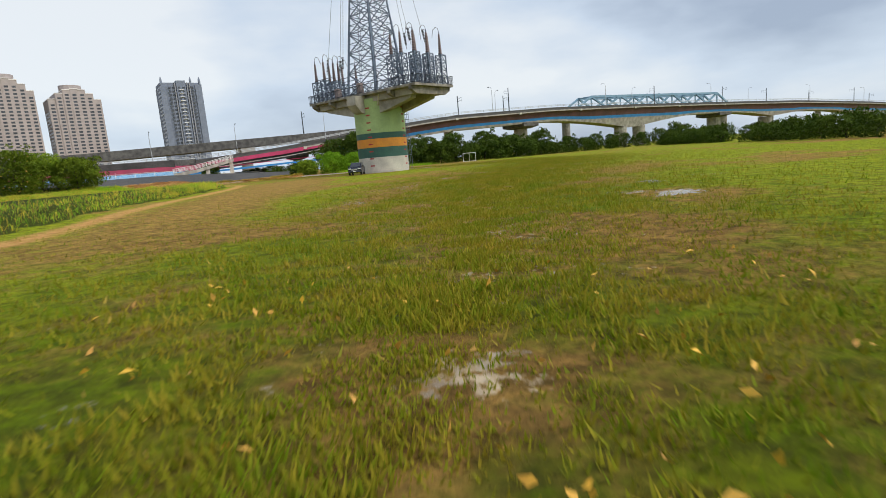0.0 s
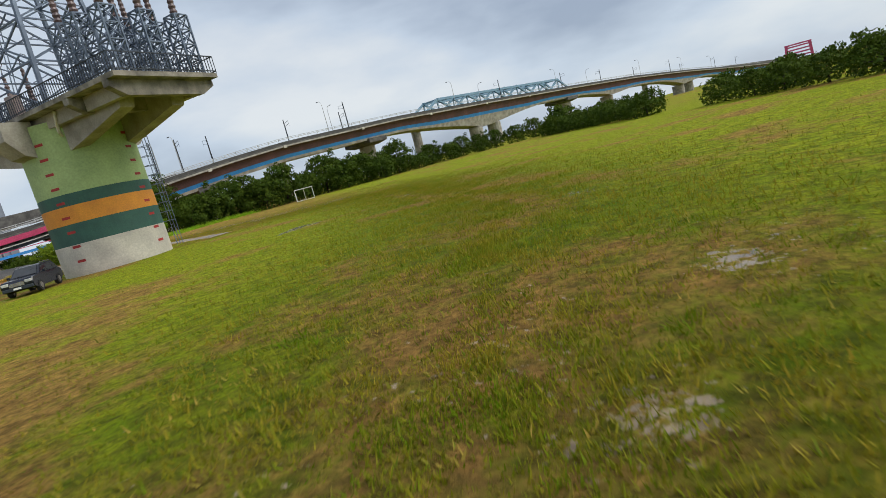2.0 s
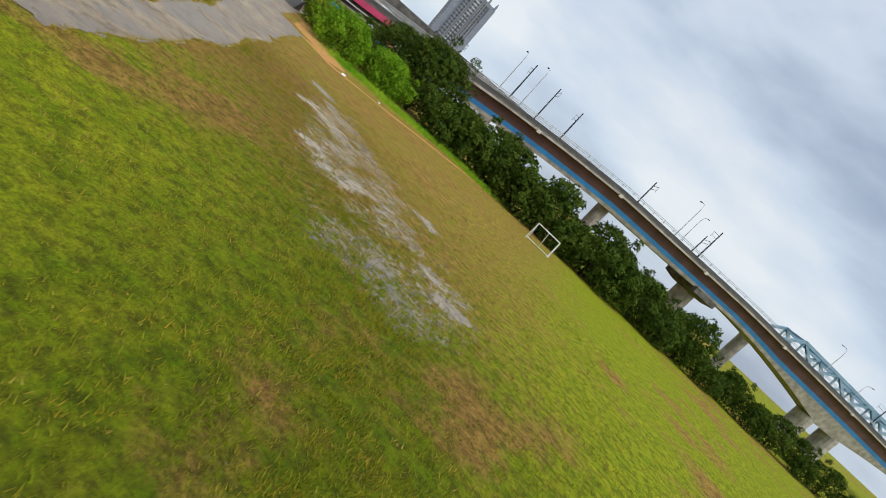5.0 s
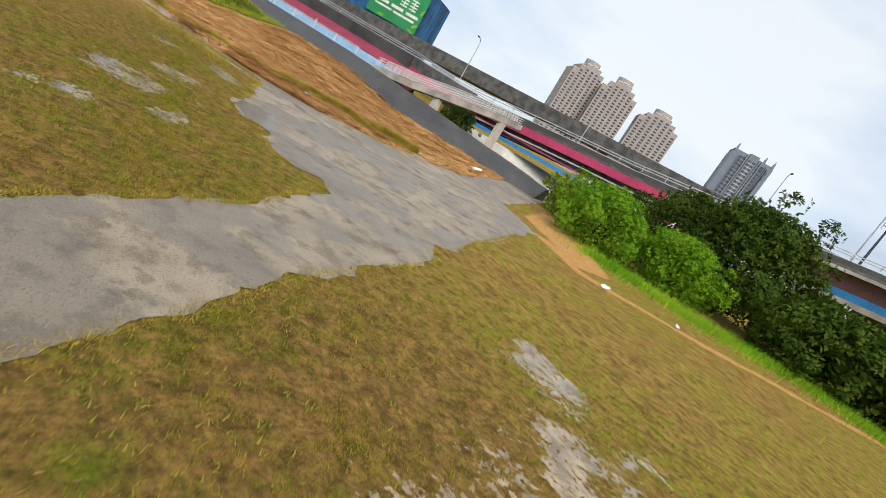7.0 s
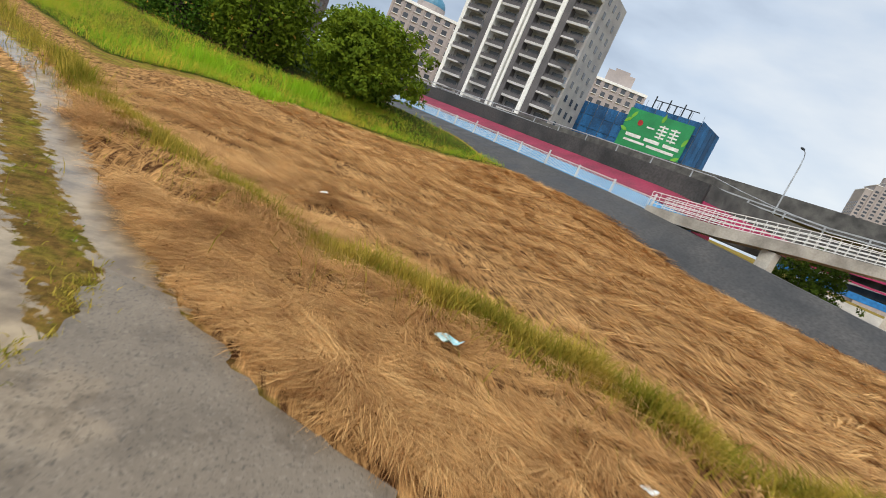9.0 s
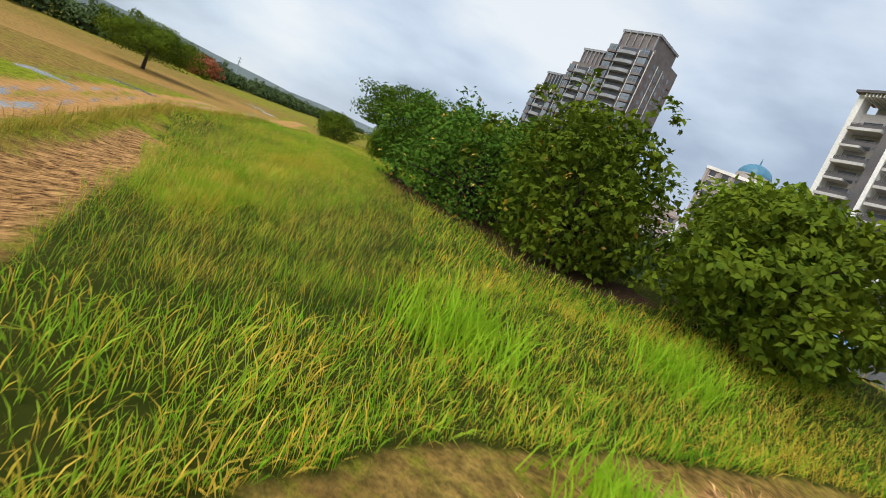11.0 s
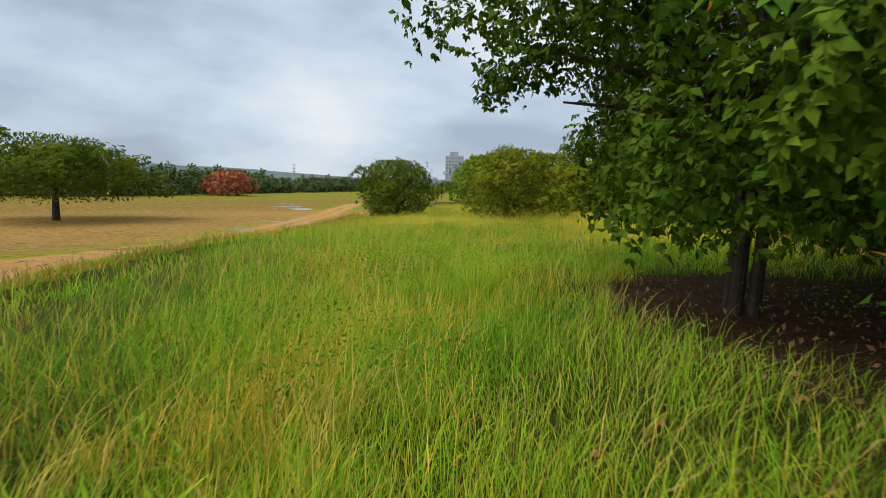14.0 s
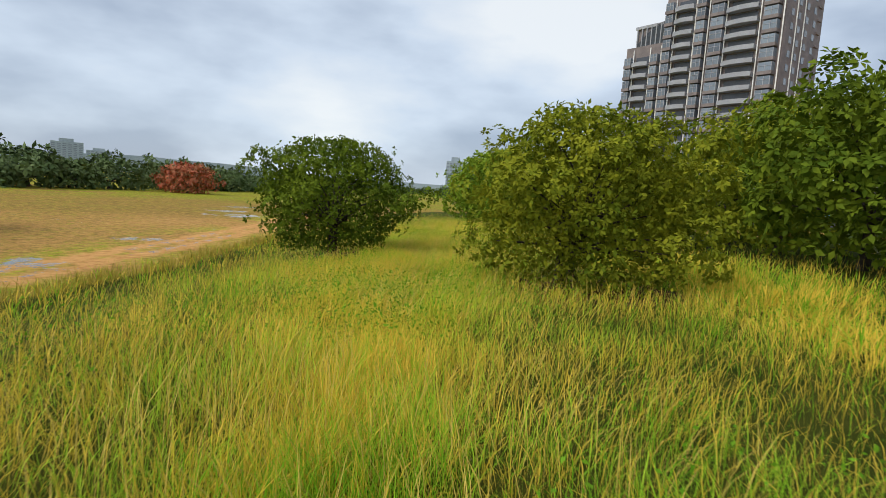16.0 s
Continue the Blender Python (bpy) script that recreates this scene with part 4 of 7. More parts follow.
def rail_z(t):
    return float(np.interp(t, *zip(*PROFILE)))


def depth(t):
    d = 2.4 + 3.6 * float(smooth((t - 20) / 30))
    for pier, reach, more in ((30, 12, 0.4), (177, 48, 4.6), (290, 40, 2.5), (397, 45, 3.5), (500, 45, 2)):
        d += more * max(0.0, 1 - abs(t - pier) / reach) ** 1.6
    return d


def strip(name, t0, t1, section, mtl, parent, step=6.0):
    """A bar along the bridge; section(t) gives its corners as (y, z)."""
    ts = list(np.arange(t0, t1, step)) + [t1]
    return part(name, Geo().sweep([[(t, y, z) for y, z in section(t)] for t in ts]), mtl, parent)


bridge = thing("road_bridge", BM, "long arched concrete road bridge with blue, maroon and pink girder sides", "bridge")
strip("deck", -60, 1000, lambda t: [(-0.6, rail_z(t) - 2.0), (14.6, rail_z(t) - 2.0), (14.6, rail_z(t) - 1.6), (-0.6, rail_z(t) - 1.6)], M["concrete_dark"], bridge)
strip("barrier", 0, 1000, lambda t: [(-0.55, rail_z(t) - 1.7), (-0.25, rail_z(t) - 1.7), (-0.25, rail_z(t) - 0.95), (-0.55, rail_z(t) - 0.95)], M["levee"] , bridge)
strip("kerb_band", 30, 1000, lambda t: [(-0.75, rail_z(t) - 2.35), (-0.2, rail_z(t) - 2.35), (-0.2, rail_z(t) - 1.95), (-0.75, rail_z(t) - 1.95)], M["concrete"], bridge)
strip("far_barrier", -60, 1000, lambda t: [(14.2, rail_z(t) - 1.7), (14.5, rail_z(t) - 1.7), (14.5, rail_z(t) - 0.65), (14.2, rail_z(t) - 0.65)], M["concrete_dark"], bridge)
strip("pink_fascia", 0, 37, lambda t: [(-0.72, rail_z(t) - 3.0), (-0.3, rail_z(t) - 3.0), (-0.3, rail_z(t) - 1.95), (-0.72, rail_z(t) - 1.95)], M["pink_paint"], bridge)
strip("pale_line", 0, 37, lambda t: [(-0.3, rail_z(t) - 3.75), (0.2, rail_z(t) - 3.75), (0.2, rail_z(t) - 3.55), (-0.3, rail_z(t) - 3.55)], M["concrete_pale"], bridge)
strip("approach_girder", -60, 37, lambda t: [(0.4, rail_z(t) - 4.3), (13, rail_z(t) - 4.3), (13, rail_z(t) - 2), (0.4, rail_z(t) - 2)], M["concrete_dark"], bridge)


def web(t, a, b):
    top, bot = rail_z(t) - 2.3, rail_z(t) - depth(t)
    u, v = min(2.6, (top - bot) * 0.55), min(3.7, (top - bot) * 0.8)
    lv = {"top": top, "m": top - u, "b": top - v, "bot": bot}
    return lv[a], lv[b]


def panel(a, b, y0):
    def section(t):
        z1, z0 = web(t, a, b)
        k = 0.28
        return [(y0 + (rail_z(t) - 2.3 - z0) * k, z0), (y0 + 8, z0), (y0 + 8, z1), (y0 + (rail_z(t) - 2.3 - z1) * k, z1)]
    return section


strip("maroon_web", 37, 1000, panel("top", "m", 0.5), M["maroon_paint"], bridge)
strip("blue_band", 37, 1000, panel("m", "b", 0.5), M["blue_paint"], bridge)
strip("lower_web", 37, 1000, panel("b", "bot", 0.5), M["concrete"], bridge)
# a lower footbridge below the approach
strip("lower_blue", -2, 40, lambda t: [(-1.0, 2.6 + 0.035 * t), (1.0, 2.6 + 0.035 * t), (1.0, 3.1 + 0.035 * t), (-1.0, 3.1 + 0.035 * t)], M["blue_paint"], bridge)
strip("lower_rail", -2, 40, lambda t: [(-1.0, 3.75 + 0.035 * t), (-0.9, 3.75 + 0.035 * t), (-0.9, 3.9 + 0.035 * t), (-1.0, 3.9 + 0.035 * t)], M["pink_paint"], bridge)
# railing on the barrier
for y in (-0.4, 14.35):
    for h in (0.0, -0.33):
        ts = list(np.arange(-60, 600, 12.0))
        part("handrail", Geo().sweep([[(t, y + 0.06 * a, rail_z(t) + h + 0.06 * b) for a, b in ((-1, -1), (1, -1), (1, 1), (-1, 1))] for t in ts]), M["rail_grey"], bridge)
post = Geo().beam((0, 0, 0), (0, 0, 0.7), 0.12).mesh("rail_post", M["rail_grey"])
for t in np.arange(-58, 400, 3.2):
    put("rail_post", post, bridge, pose(t, -0.4, rail_z(t) - 0.7))
box = Geo().box((-0.45, -0.2, -0.35), (0.45, 0.2, 0.35)).mesh("junction_box", M["concrete_pale"])
for t in (8, 30, 62, 84, 112, 143, 175, 205, 240):
    put("junction_box", box, bridge, pose(t, -0.8, rail_z(t) - 2.3))


def pier(t, y, w, b, cap):
    zt = rail_z(t) - depth(t) - 0.0
    ob = new("pier")
    ob.parent = bridge
    ob.matrix_basis = pose(t, y, 0)
    shaft = Geo()
    n = 16
    for a, c in ((0, 1),):
        shaft.sweep([[(math.cos(k * math.tau / n) * w, math.sin(k * math.tau / n) * b, z) for k in range(n)] for z in (-1.0, zt - (1.6 if cap else 0))])
    part("shaft", shaft, M["concrete"], ob)
    if cap:
        part("cap", Geo().sweep([[(-x, -q, z), (x, -q, z), (x, q, z), (-x, q, z)] for x, q, z in ((w * 1.2, b * 1.1, zt - 1.7), (w * 2.0, b * 1.9, zt - 1.0), (w * 2.0, b * 1.9, zt + 0.3))]), M["concrete_dark"], ob)


for t, y, w, b, cap in ((-14, 8, 1.2, 1.6, True), (30, 8, 1.3, 1.8, True), (62, 7, 1.6, 3.0, True), (118, 7, 1.8, 3.4, True), (172, 5, 2.2, 3.0, False), (184, 5, 2.2, 3.0, False), (243, 7, 2.4, 3.4, True), (290, 7, 2.4, 3.6, False), (397, 7, 2.6, 4, False), (415, 7, 2.6, 4, False), (500, 7, 3, 4, False), (600, 7, 3, 4, False), (720, 7, 3, 4, False)):
    pier(t, y, w, b, cap)


def street_lamp(h, reach):
    g = Geo().tube((0, 0, 0), (0, 0, h - 1.2), 0.11, 0.07, 8)
    arm = Geo().path([(0, 0, h - 1.25), (0, 0.12 * reach, h - 0.55), (0, 0.4 * reach, h - 0.12), (0, reach, h)], 0.05)
    head = Geo().box((-0.13, reach - 0.1, h - 0.1), (0.13, reach + 0.65, h + 0.06))
    return g.mesh("pole", M["rail_grey"]), arm.mesh("arm", M["rail_grey"]), head.mesh("lamp_head", M["steel_dark"])


lamp_meshes = street_lamp(9.5, 1.6)
LAMPS = [(-9, 13.9), (14, 13.9), (42, 13.9), (51, 0), (56, 0), (100, 0), (112, 13.9), (158, 0), (191, 13.9), (230, 0), (286, 13.9), (323, 0), (390, 0), (450, 0)]
for t, y in LAMPS:
    lamp = thing("street_lamp", BM @ pose(t, y, rail_z(t) - 1.6, 0, 0, 180 if y > 5 else 0), "grey curved street lamp standing on the road bridge", "street lamp", "bridge street lamps")
    for me, nm in zip(lamp_meshes, ("pole", "arm", "lamp_head")):
        part(nm, me, None, lamp)

# rail bridge with a steel truss behind
rail_bridge = thing("rail_bridge", BM @ pose(0, 26, 0), "pale blue steel truss railway bridge behind the road bridge", "bridge")


def rdeck(t):
    return float(np.interp(t, (-100, 40, 120, 230, 300, 420, 900), (8, 13.5, 17.6, 19.2, 19.0, 16.5, 7)))


strip("deck", -100, 900, lambda t: [(0, rdeck(t) - 2.6), (9, rdeck(t) - 2.6), (9, rdeck(t)), (0, rdeck(t))], M["concrete_dark"], rail_bridge, 10)
T0, T1, NB = 168.0, 287.0, 12
for y in (0.4, 8.6):
    zc = lambda t: rdeck(t) + 0.2
    ts = np.linspace(T0, T1, NB + 1)
    part("lower_chord", Geo().beam((T0, y, zc(T0)), (T1, y, zc(T1)), 0.9), M["truss_blue"], rail_bridge)
    part("upper_chord", Geo().beam((ts[1], y, zc(ts[1]) + 5.2), (ts[-2], y, zc(ts[-2]) + 5.2), 1.0), M["truss_blue"], rail_bridge)
    for k in range(NB):
        a, b = ts[k], ts[k + 1]
        lo, hi = (a, b) if k % 2 == 0 else (b, a)
        part("diagonal", Geo().beam((lo, y, zc(lo)), (hi, y, zc(hi) + 5.2), 0.8), M["truss_blue"], rail_bridge)
        if k % 2:
            part("upright", Geo().beam((a, y, zc(a)), (a, y, zc(a) + 5.2), 0.5), M["truss_blue"], rail_bridge)
for t in np.linspace(T0, T1, NB + 1)[1:-1]:
    part("cross_beam", Geo().beam((t, 0.4, rdeck(t) + 5.4), (t, 8.6, rdeck(t) + 5.4), 0.6), M["truss_blue"], rail_bridge)
for t in (20, 60, 100, 165, 290, 340, 400, 470):
    part("pier", Geo().tube((t, 4.5, -1), (t, 4.5, rdeck(t) - 4.2), 1.9, n=14), M["concrete"], rail_bridge)
    part("pier_cap", Geo().box((t - 2.2, 0.2, rdeck(t) - 4.4), (t + 2.2, 8.8, rdeck(t) - 2.5)), M["concrete"], rail_bridge)
MASTS = [42, 60, 71, 76, 109, 128, 133, 222, 297, 326, 398, 440, 490, 547, 650]
for k, t in enumerate(MASTS):
    h = 8.5 + (k % 3)
    mast = thing("catenary_mast", BM @ pose(t, 25.5 if k % 2 else 35.5, rdeck(t) - 0.2), "dark steel catenary mast on railway bridge", "mast", "catenary masts")
    part("pole", Geo().beam((0, 0, 0), (0, 0, h), 0.35, w2=0.22), M["steel_dark"], mast)
    sgn = 1 if k % 2 else -1
    part("bracket", Geo().beam((0, 0, h - 1.4), (0, sgn * 2.8, h - 0.9), 0.1).beam((0, 0, h - 2.4), (0, sgn * 2.8, h - 1.9), 0.09).beam((0, sgn * 2.8, h - 0.9), (0, sgn * 2.8, h - 2.6), 0.06), M["steel"], mast)

# ---- pylon on its pier ----
PC = Vector((-3.35, 82.6, 0))
UX = Vector((0.718, -0.696, 0)).normalized()      # long axis of the platform
PM = Matrix.Translation(PC) @ Matrix.Rotation(math.atan2(UX.y, UX.x), 4, "Z")
pylon = thing("transmission_pylon", PM, "steel lattice power pylon with cable terminals on a striped concrete pier", "pylon")
CR = 3.62


def drum(z0, z1, r0, r1=None, n=72, cap=True):
    r1 = r1 or r0
    rings = [[(math.cos(k * math.tau / n) * r, math.sin(k * math.tau / n) * r, z) for k in range(n)] for r, z in ((r0, z0), (r1, z1))]
    return Geo().sweep(rings, closed=True)


column = part("column", drum(-0.5, 10.3, CR), M["pale_green"], pylon, "pale green painted round concrete column")
for z0, z1, key, lab in ((-0.4, 2.15, "concrete_pale", "bare pale concrete base"), (2.15, 3.55, "dark_green", "dark green painted band"), (3.55, 4.75, "orange", "orange painted band"), (4.75, 5.55, "dark_green", "dark green painted band")):
    part("painted_band", drum(z0, z1, CR + 0.012), M[key], column, lab)
for side in (math.radians(-70), math.radians(20), math.radians(110)):
    for k in range(1, 10):
        a0, a1 = side - 0.085, side + 0.085
        g = Geo()
        ring = []
        for r in (CR - 0.02, CR + 0.03):
            for z in (k - 0.09, k + 0.09):
                ring += [[(math.cos(a) * r, math.sin(a) * r, z) for a in np.linspace(a0, a1, 4)]]
        g.sweep([ring[2], ring[3]], closed=False)
        part("height_mark", g, M["red_mark"], column)
LX, LY = 11.1, 3.85
part("slab", Geo().box((-LX, -LY, 10.75), (LX, LY, 11.05)), M["concrete_stained"], pylon)
for y in (-LY + 1.15, LY - 1.15):
    part("edge_beam", Geo().box((-LX + 0.9, y - 0.22, 9.85), (LX - 0.9, y + 0.22, 10.74)), M["concrete"], pylon)
for x in (-LX + 1.1, LX - 1.1):
    part("end_beam", Geo().box((x - 0.2, -LY + 1.4, 9.95), (x + 0.2, LY - 1.4, 10.74)), M["concrete"], pylon)
for x in (-10.2, -6.2, 6.2, 10.2):
    part("cross_beam", Geo().sweep([[(x - 0.26, y, z), (x + 0.26, y, z), (x + 0.26, y, 10.73), (x - 0.26, y, 10.73)] for y, z in ((-LY - 0.02, 10.35), (-LY + 1.0, 9.8), (LY - 1.0, 9.8), (LY + 0.02, 10.35))]), M["concrete_stained"], pylon)
for sg in (-1, 1):
    for y in (-1.9, 1.9):
        part("bracket", Geo().sweep([[(sg * x, y - 0.5, z0), (sg * x, y + 0.5, z0), (sg * x, y + 0.5, 10.7), (sg * x, y - 0.5, 10.7)] for x, z0 in ((2.6, 8.2), (4.2, 8.5), (8.8, 9.5), (9.0, 10.2))]), M["concrete"], pylon)
    part("corbel", Geo().sweep([[(x0, sg * y, z0), (-x0, sg * y, z0), (-x0, sg * y, 10.7), (x0, sg * y, 10.7)] for x0, y, z0 in ((-0.9, 3.2, 8.2), (-0.9, 4.2, 8.5), (-0.9, 5.1, 9.5))]), M["concrete"], pylon)
for p in ((-3.4, -3.0, 10.7), (3.4, -3.0, 10.7)):
    part("drain_pipe", Geo().path([p, (p[0] * 0.95, p[1], 10.0), (p[0] * 0.86, p[1] * 0.95, 9.5), (p[0] * 0.72, p[1] * 0.8, 9.2), (p[0] * 0.7, p[1] * 0.78, 8.4)], 0.1), M["concrete_pale"], pylon)
# platform railing
corners = [(-LX, -LY), (LX, -LY), (LX, LY), (-LX, LY)]
bar = Geo().beam((0, 0, 0), (0, 0, 1.1), 0.035).mesh("baluster", M["steel_dark"])
for (x0, y0), (x1, y1) in zip(corners, corners[1:] + corners[:1]):
    for h in (0.12, 1.1):
        part("guard_rail", Geo().beam((x0, y0, 11.05 + h), (x1, y1, 11.05 + h), 0.06), M["steel_dark"], pylon)
    n = int(math.dist((x0, y0), (x1, y1)) / 0.24)
    for k in range(n):
        put("baluster", bar, pylon, pose(x0 + (x1 - x0) * k / n, y0 + (y1 - y0) * k / n, 11.05))
# lattice mast
def mast_half(z):
    return 2.95 - (z - 11.05) * (2.95 - 1.75) / 14.0 if z < 25 else max(0.6, 1.75 - (z - 25) * 0.045)


levels = [11.05, 14.2, 17.0, 19.6, 22.0, 24.2, 26.3, 28.3, 30.3, 32.3, 34.3, 36.5, 39.0]
sq = ((-1, -1), (1, -1), (1, 1), (-1, 1))
for sx, sy in sq:
    part("mast_leg", Geo().sweep([[(sx * mast_half(a) + q * w, sy * mast_half(a) + u * w, a) for q, u in sq] for a, w in ((z, 0.12 if z < 20 else 0.09) for z in levels)]), M["steel"], pylon)
for (ax, ay), (bx, by) in zip(sq, sq[1:] + sq[:1]):
    for a, b in zip(levels, levels[1:]):
        ha, hb = mast_half(a), mast_half(b)
        p0, p1, q0, q1 = (ax * ha, ay * ha, a), (bx * ha, by * ha, a), (ax * hb, ay * hb, b), (bx * hb, by * hb, b)
        mid = tuple((u + v) / 2 for u, v in zip(p0, p1))
        g = Geo().beam(p0, q1, 0.11).beam(p1, q0, 0.11).beam(q0, q1, 0.1)
        c = tuple((p0[i] + p1[i] + q0[i] + q1[i]) / 4 for i in range(3))
        g.beam(mid, tuple((p0[i] * 3 + q1[i]) / 4 for i in range(3)), 0.07).beam(mid, tuple((p1[i] * 3 + q0[i]) / 4 for i in range(3)), 0.07)
        for e in ((p0, q0), (p1, q1)):
            m_ = tuple((e[0][i] + e[1][i]) / 2 for i in range(3))
            g.beam(m_, c, 0.07)
        part("brace", g, M["steel"], pylon)
part("mast_box", Geo().box((-0.45, -3.5, 11.05), (0.45, -2.9, 12.6)), M["box_grey"], pylon, "grey equipment cabinet", 0.05)
part("mast_box", Geo().box((-5.6, -3.3, 11.05), (-4.7, -2.6, 12.5)), M["box_grey"], pylon, "grey equipment cabinet", 0.05)
part("ladder", Geo().beam((-0.2, -3.0, 11), (-0.15, -1.75, 25), 0.05).beam((0.2, -3.0, 11), (0.2, -1.75, 25), 0.05), M["steel"], pylon)


def insulator(h):
    g = Geo()
    n = 10
    rings = []
    for k in range(17):
        u = k / 16
        r = (0.27 - 0.13 * u) * (1.0 if k % 2 else 0.72)
        rings.append([(math.cos(i * math.tau / n) * r, math.sin(i * math.tau / n) * r, h * u) for i in range(n)])
    g.sweep(rings)
    return g.mesh("insulator", M["insulator"])


ins = insulator(2.6)
tip = Geo().tube((0, 0, 2.6), (0, 0, 2.95), 0.06).tube((0, 0, -0.15), (0, 0, 0.02), 0.3).mesh("terminal", M["steel"])


def rack(x, y, h, w):
    """One steel trestle with a cable terminal on it."""
    r = new("terminal_rack")
    r.parent = pylon
    r.matrix_basis = pose(x, y, 11.05)
    g = Geo()
    for sx, sy in sq:
        g.beam((sx * w, sy * w, 0), (sx * w, sy * w, h), 0.1)
    n = max(3, int(h / 0.95))
    for (ax, ay), (bx, by) in zip(sq, sq[1:] + sq[:1]):
        for k in range(n):
            za, zb = h * k / n, h * (k + 1) / n
            g.beam((ax * w, ay * w, za), (bx * w, by * w, zb), 0.06).beam((ax * w, ay * w, zb), (bx * w, by * w, zb), 0.08)
            g.beam((bx * w, by * w, za), (ax * w, ay * w, zb), 0.05)
    part("trestle", g, M["steel"], r)
    put("insulator", ins, r, pose(0, 0, h + 0.15))
    put("terminal", tip, r, pose(0, 0, h + 0.15))
    bend = [(0, 0, h + 3.0), (0.1, 0, h + 3.5), (0.5, 0, h + 3.75), (1.0, 0, h + 3.5), (1.3, 0.1, h + 2.6)]
    s_ = -1 if x > 0 else 1
    part("jumper_cable", Geo().path([(a * s_, b, c) for a, b, c in bend], 0.035, 5), M["cable"], r)


for x, y, h in ((-10.3, -2.6, 3.1), (-10.3, 0, 3.1), (-10.3, 2.6, 3.1), (-8.2, -2.7, 3.1), (-8.2, 0.1, 3.1), (-6.2, -2.5, 2.6), (-6.2, 1.8, 2.6)):
    rack(x, y, h, 0.48)
for x, y, h in ((10.3, -2.6, 3.9), (10.3, 0, 3.9), (10.3, 2.6, 3.9), (8.1, -2.7, 4.1), (8.1, 0.0, 4.1), (8.1, 2.7, 4.1), (6.0, -2.4, 4.2), (6.0, 2.4, 4.2)):
    rack(x, y, h, 0.5)
for sg in (-1, 1):
    for y in (-2.6, 0, 2.6):
        for h in (1.2, 2.4, 3.4):
            part("bus_bar", Geo().beam((sg * 5.8, y, 11.05 + h), (sg * 10.6, y, 11.05 + h), 0.09), M["steel"], pylon)
for k, (x, y, tx) in enumerate(((-9.0, -1.4, -2.2), (-8.7, 0.8, -2.6), (-6.3, -0.6, -1.8), (8.6, -1.2, 2.0), (8.9, 1.4, 2.4), (6.1, 0.6, 1.6))):
    zs = 15.2 if x < 0 else 16.4
    part("down_lead", Geo().tube((x, y, zs), (tx, y * 0.4, 44), 0.03, n=5), M["cable"], pylon)
    for j in range(9):
        part("suspension_disc", Geo().tube((x + (tx - x) * (j + 2) * 0.006, y, zs + 0.5 + j * 0.19), (x + (tx - x) * (j + 2) * 0.006, y, zs + 0.6 + j * 0.19), 0.15, n=8), M["steel_dark"], pylon)
# caged access ladder at the back of the column
g = Geo()
for k in range(13):
    z = 2.2 + k * 0.75
    g.path([(math.cos(a) * 0.42 + 1.2, CR + 0.55 + math.sin(a) * 0.42, z) for a in np.linspace(0, math.tau, 9)], 0.025, 4)
for dx in (-0.35, 0.0, 0.35):
    g.beam((1.2 + dx, CR + 0.85, 0.2), (1.2 + dx, CR + 0.85, 11.5), 0.04)
part("access_ladder", g, M["steel"], pylon, "caged steel ladder")

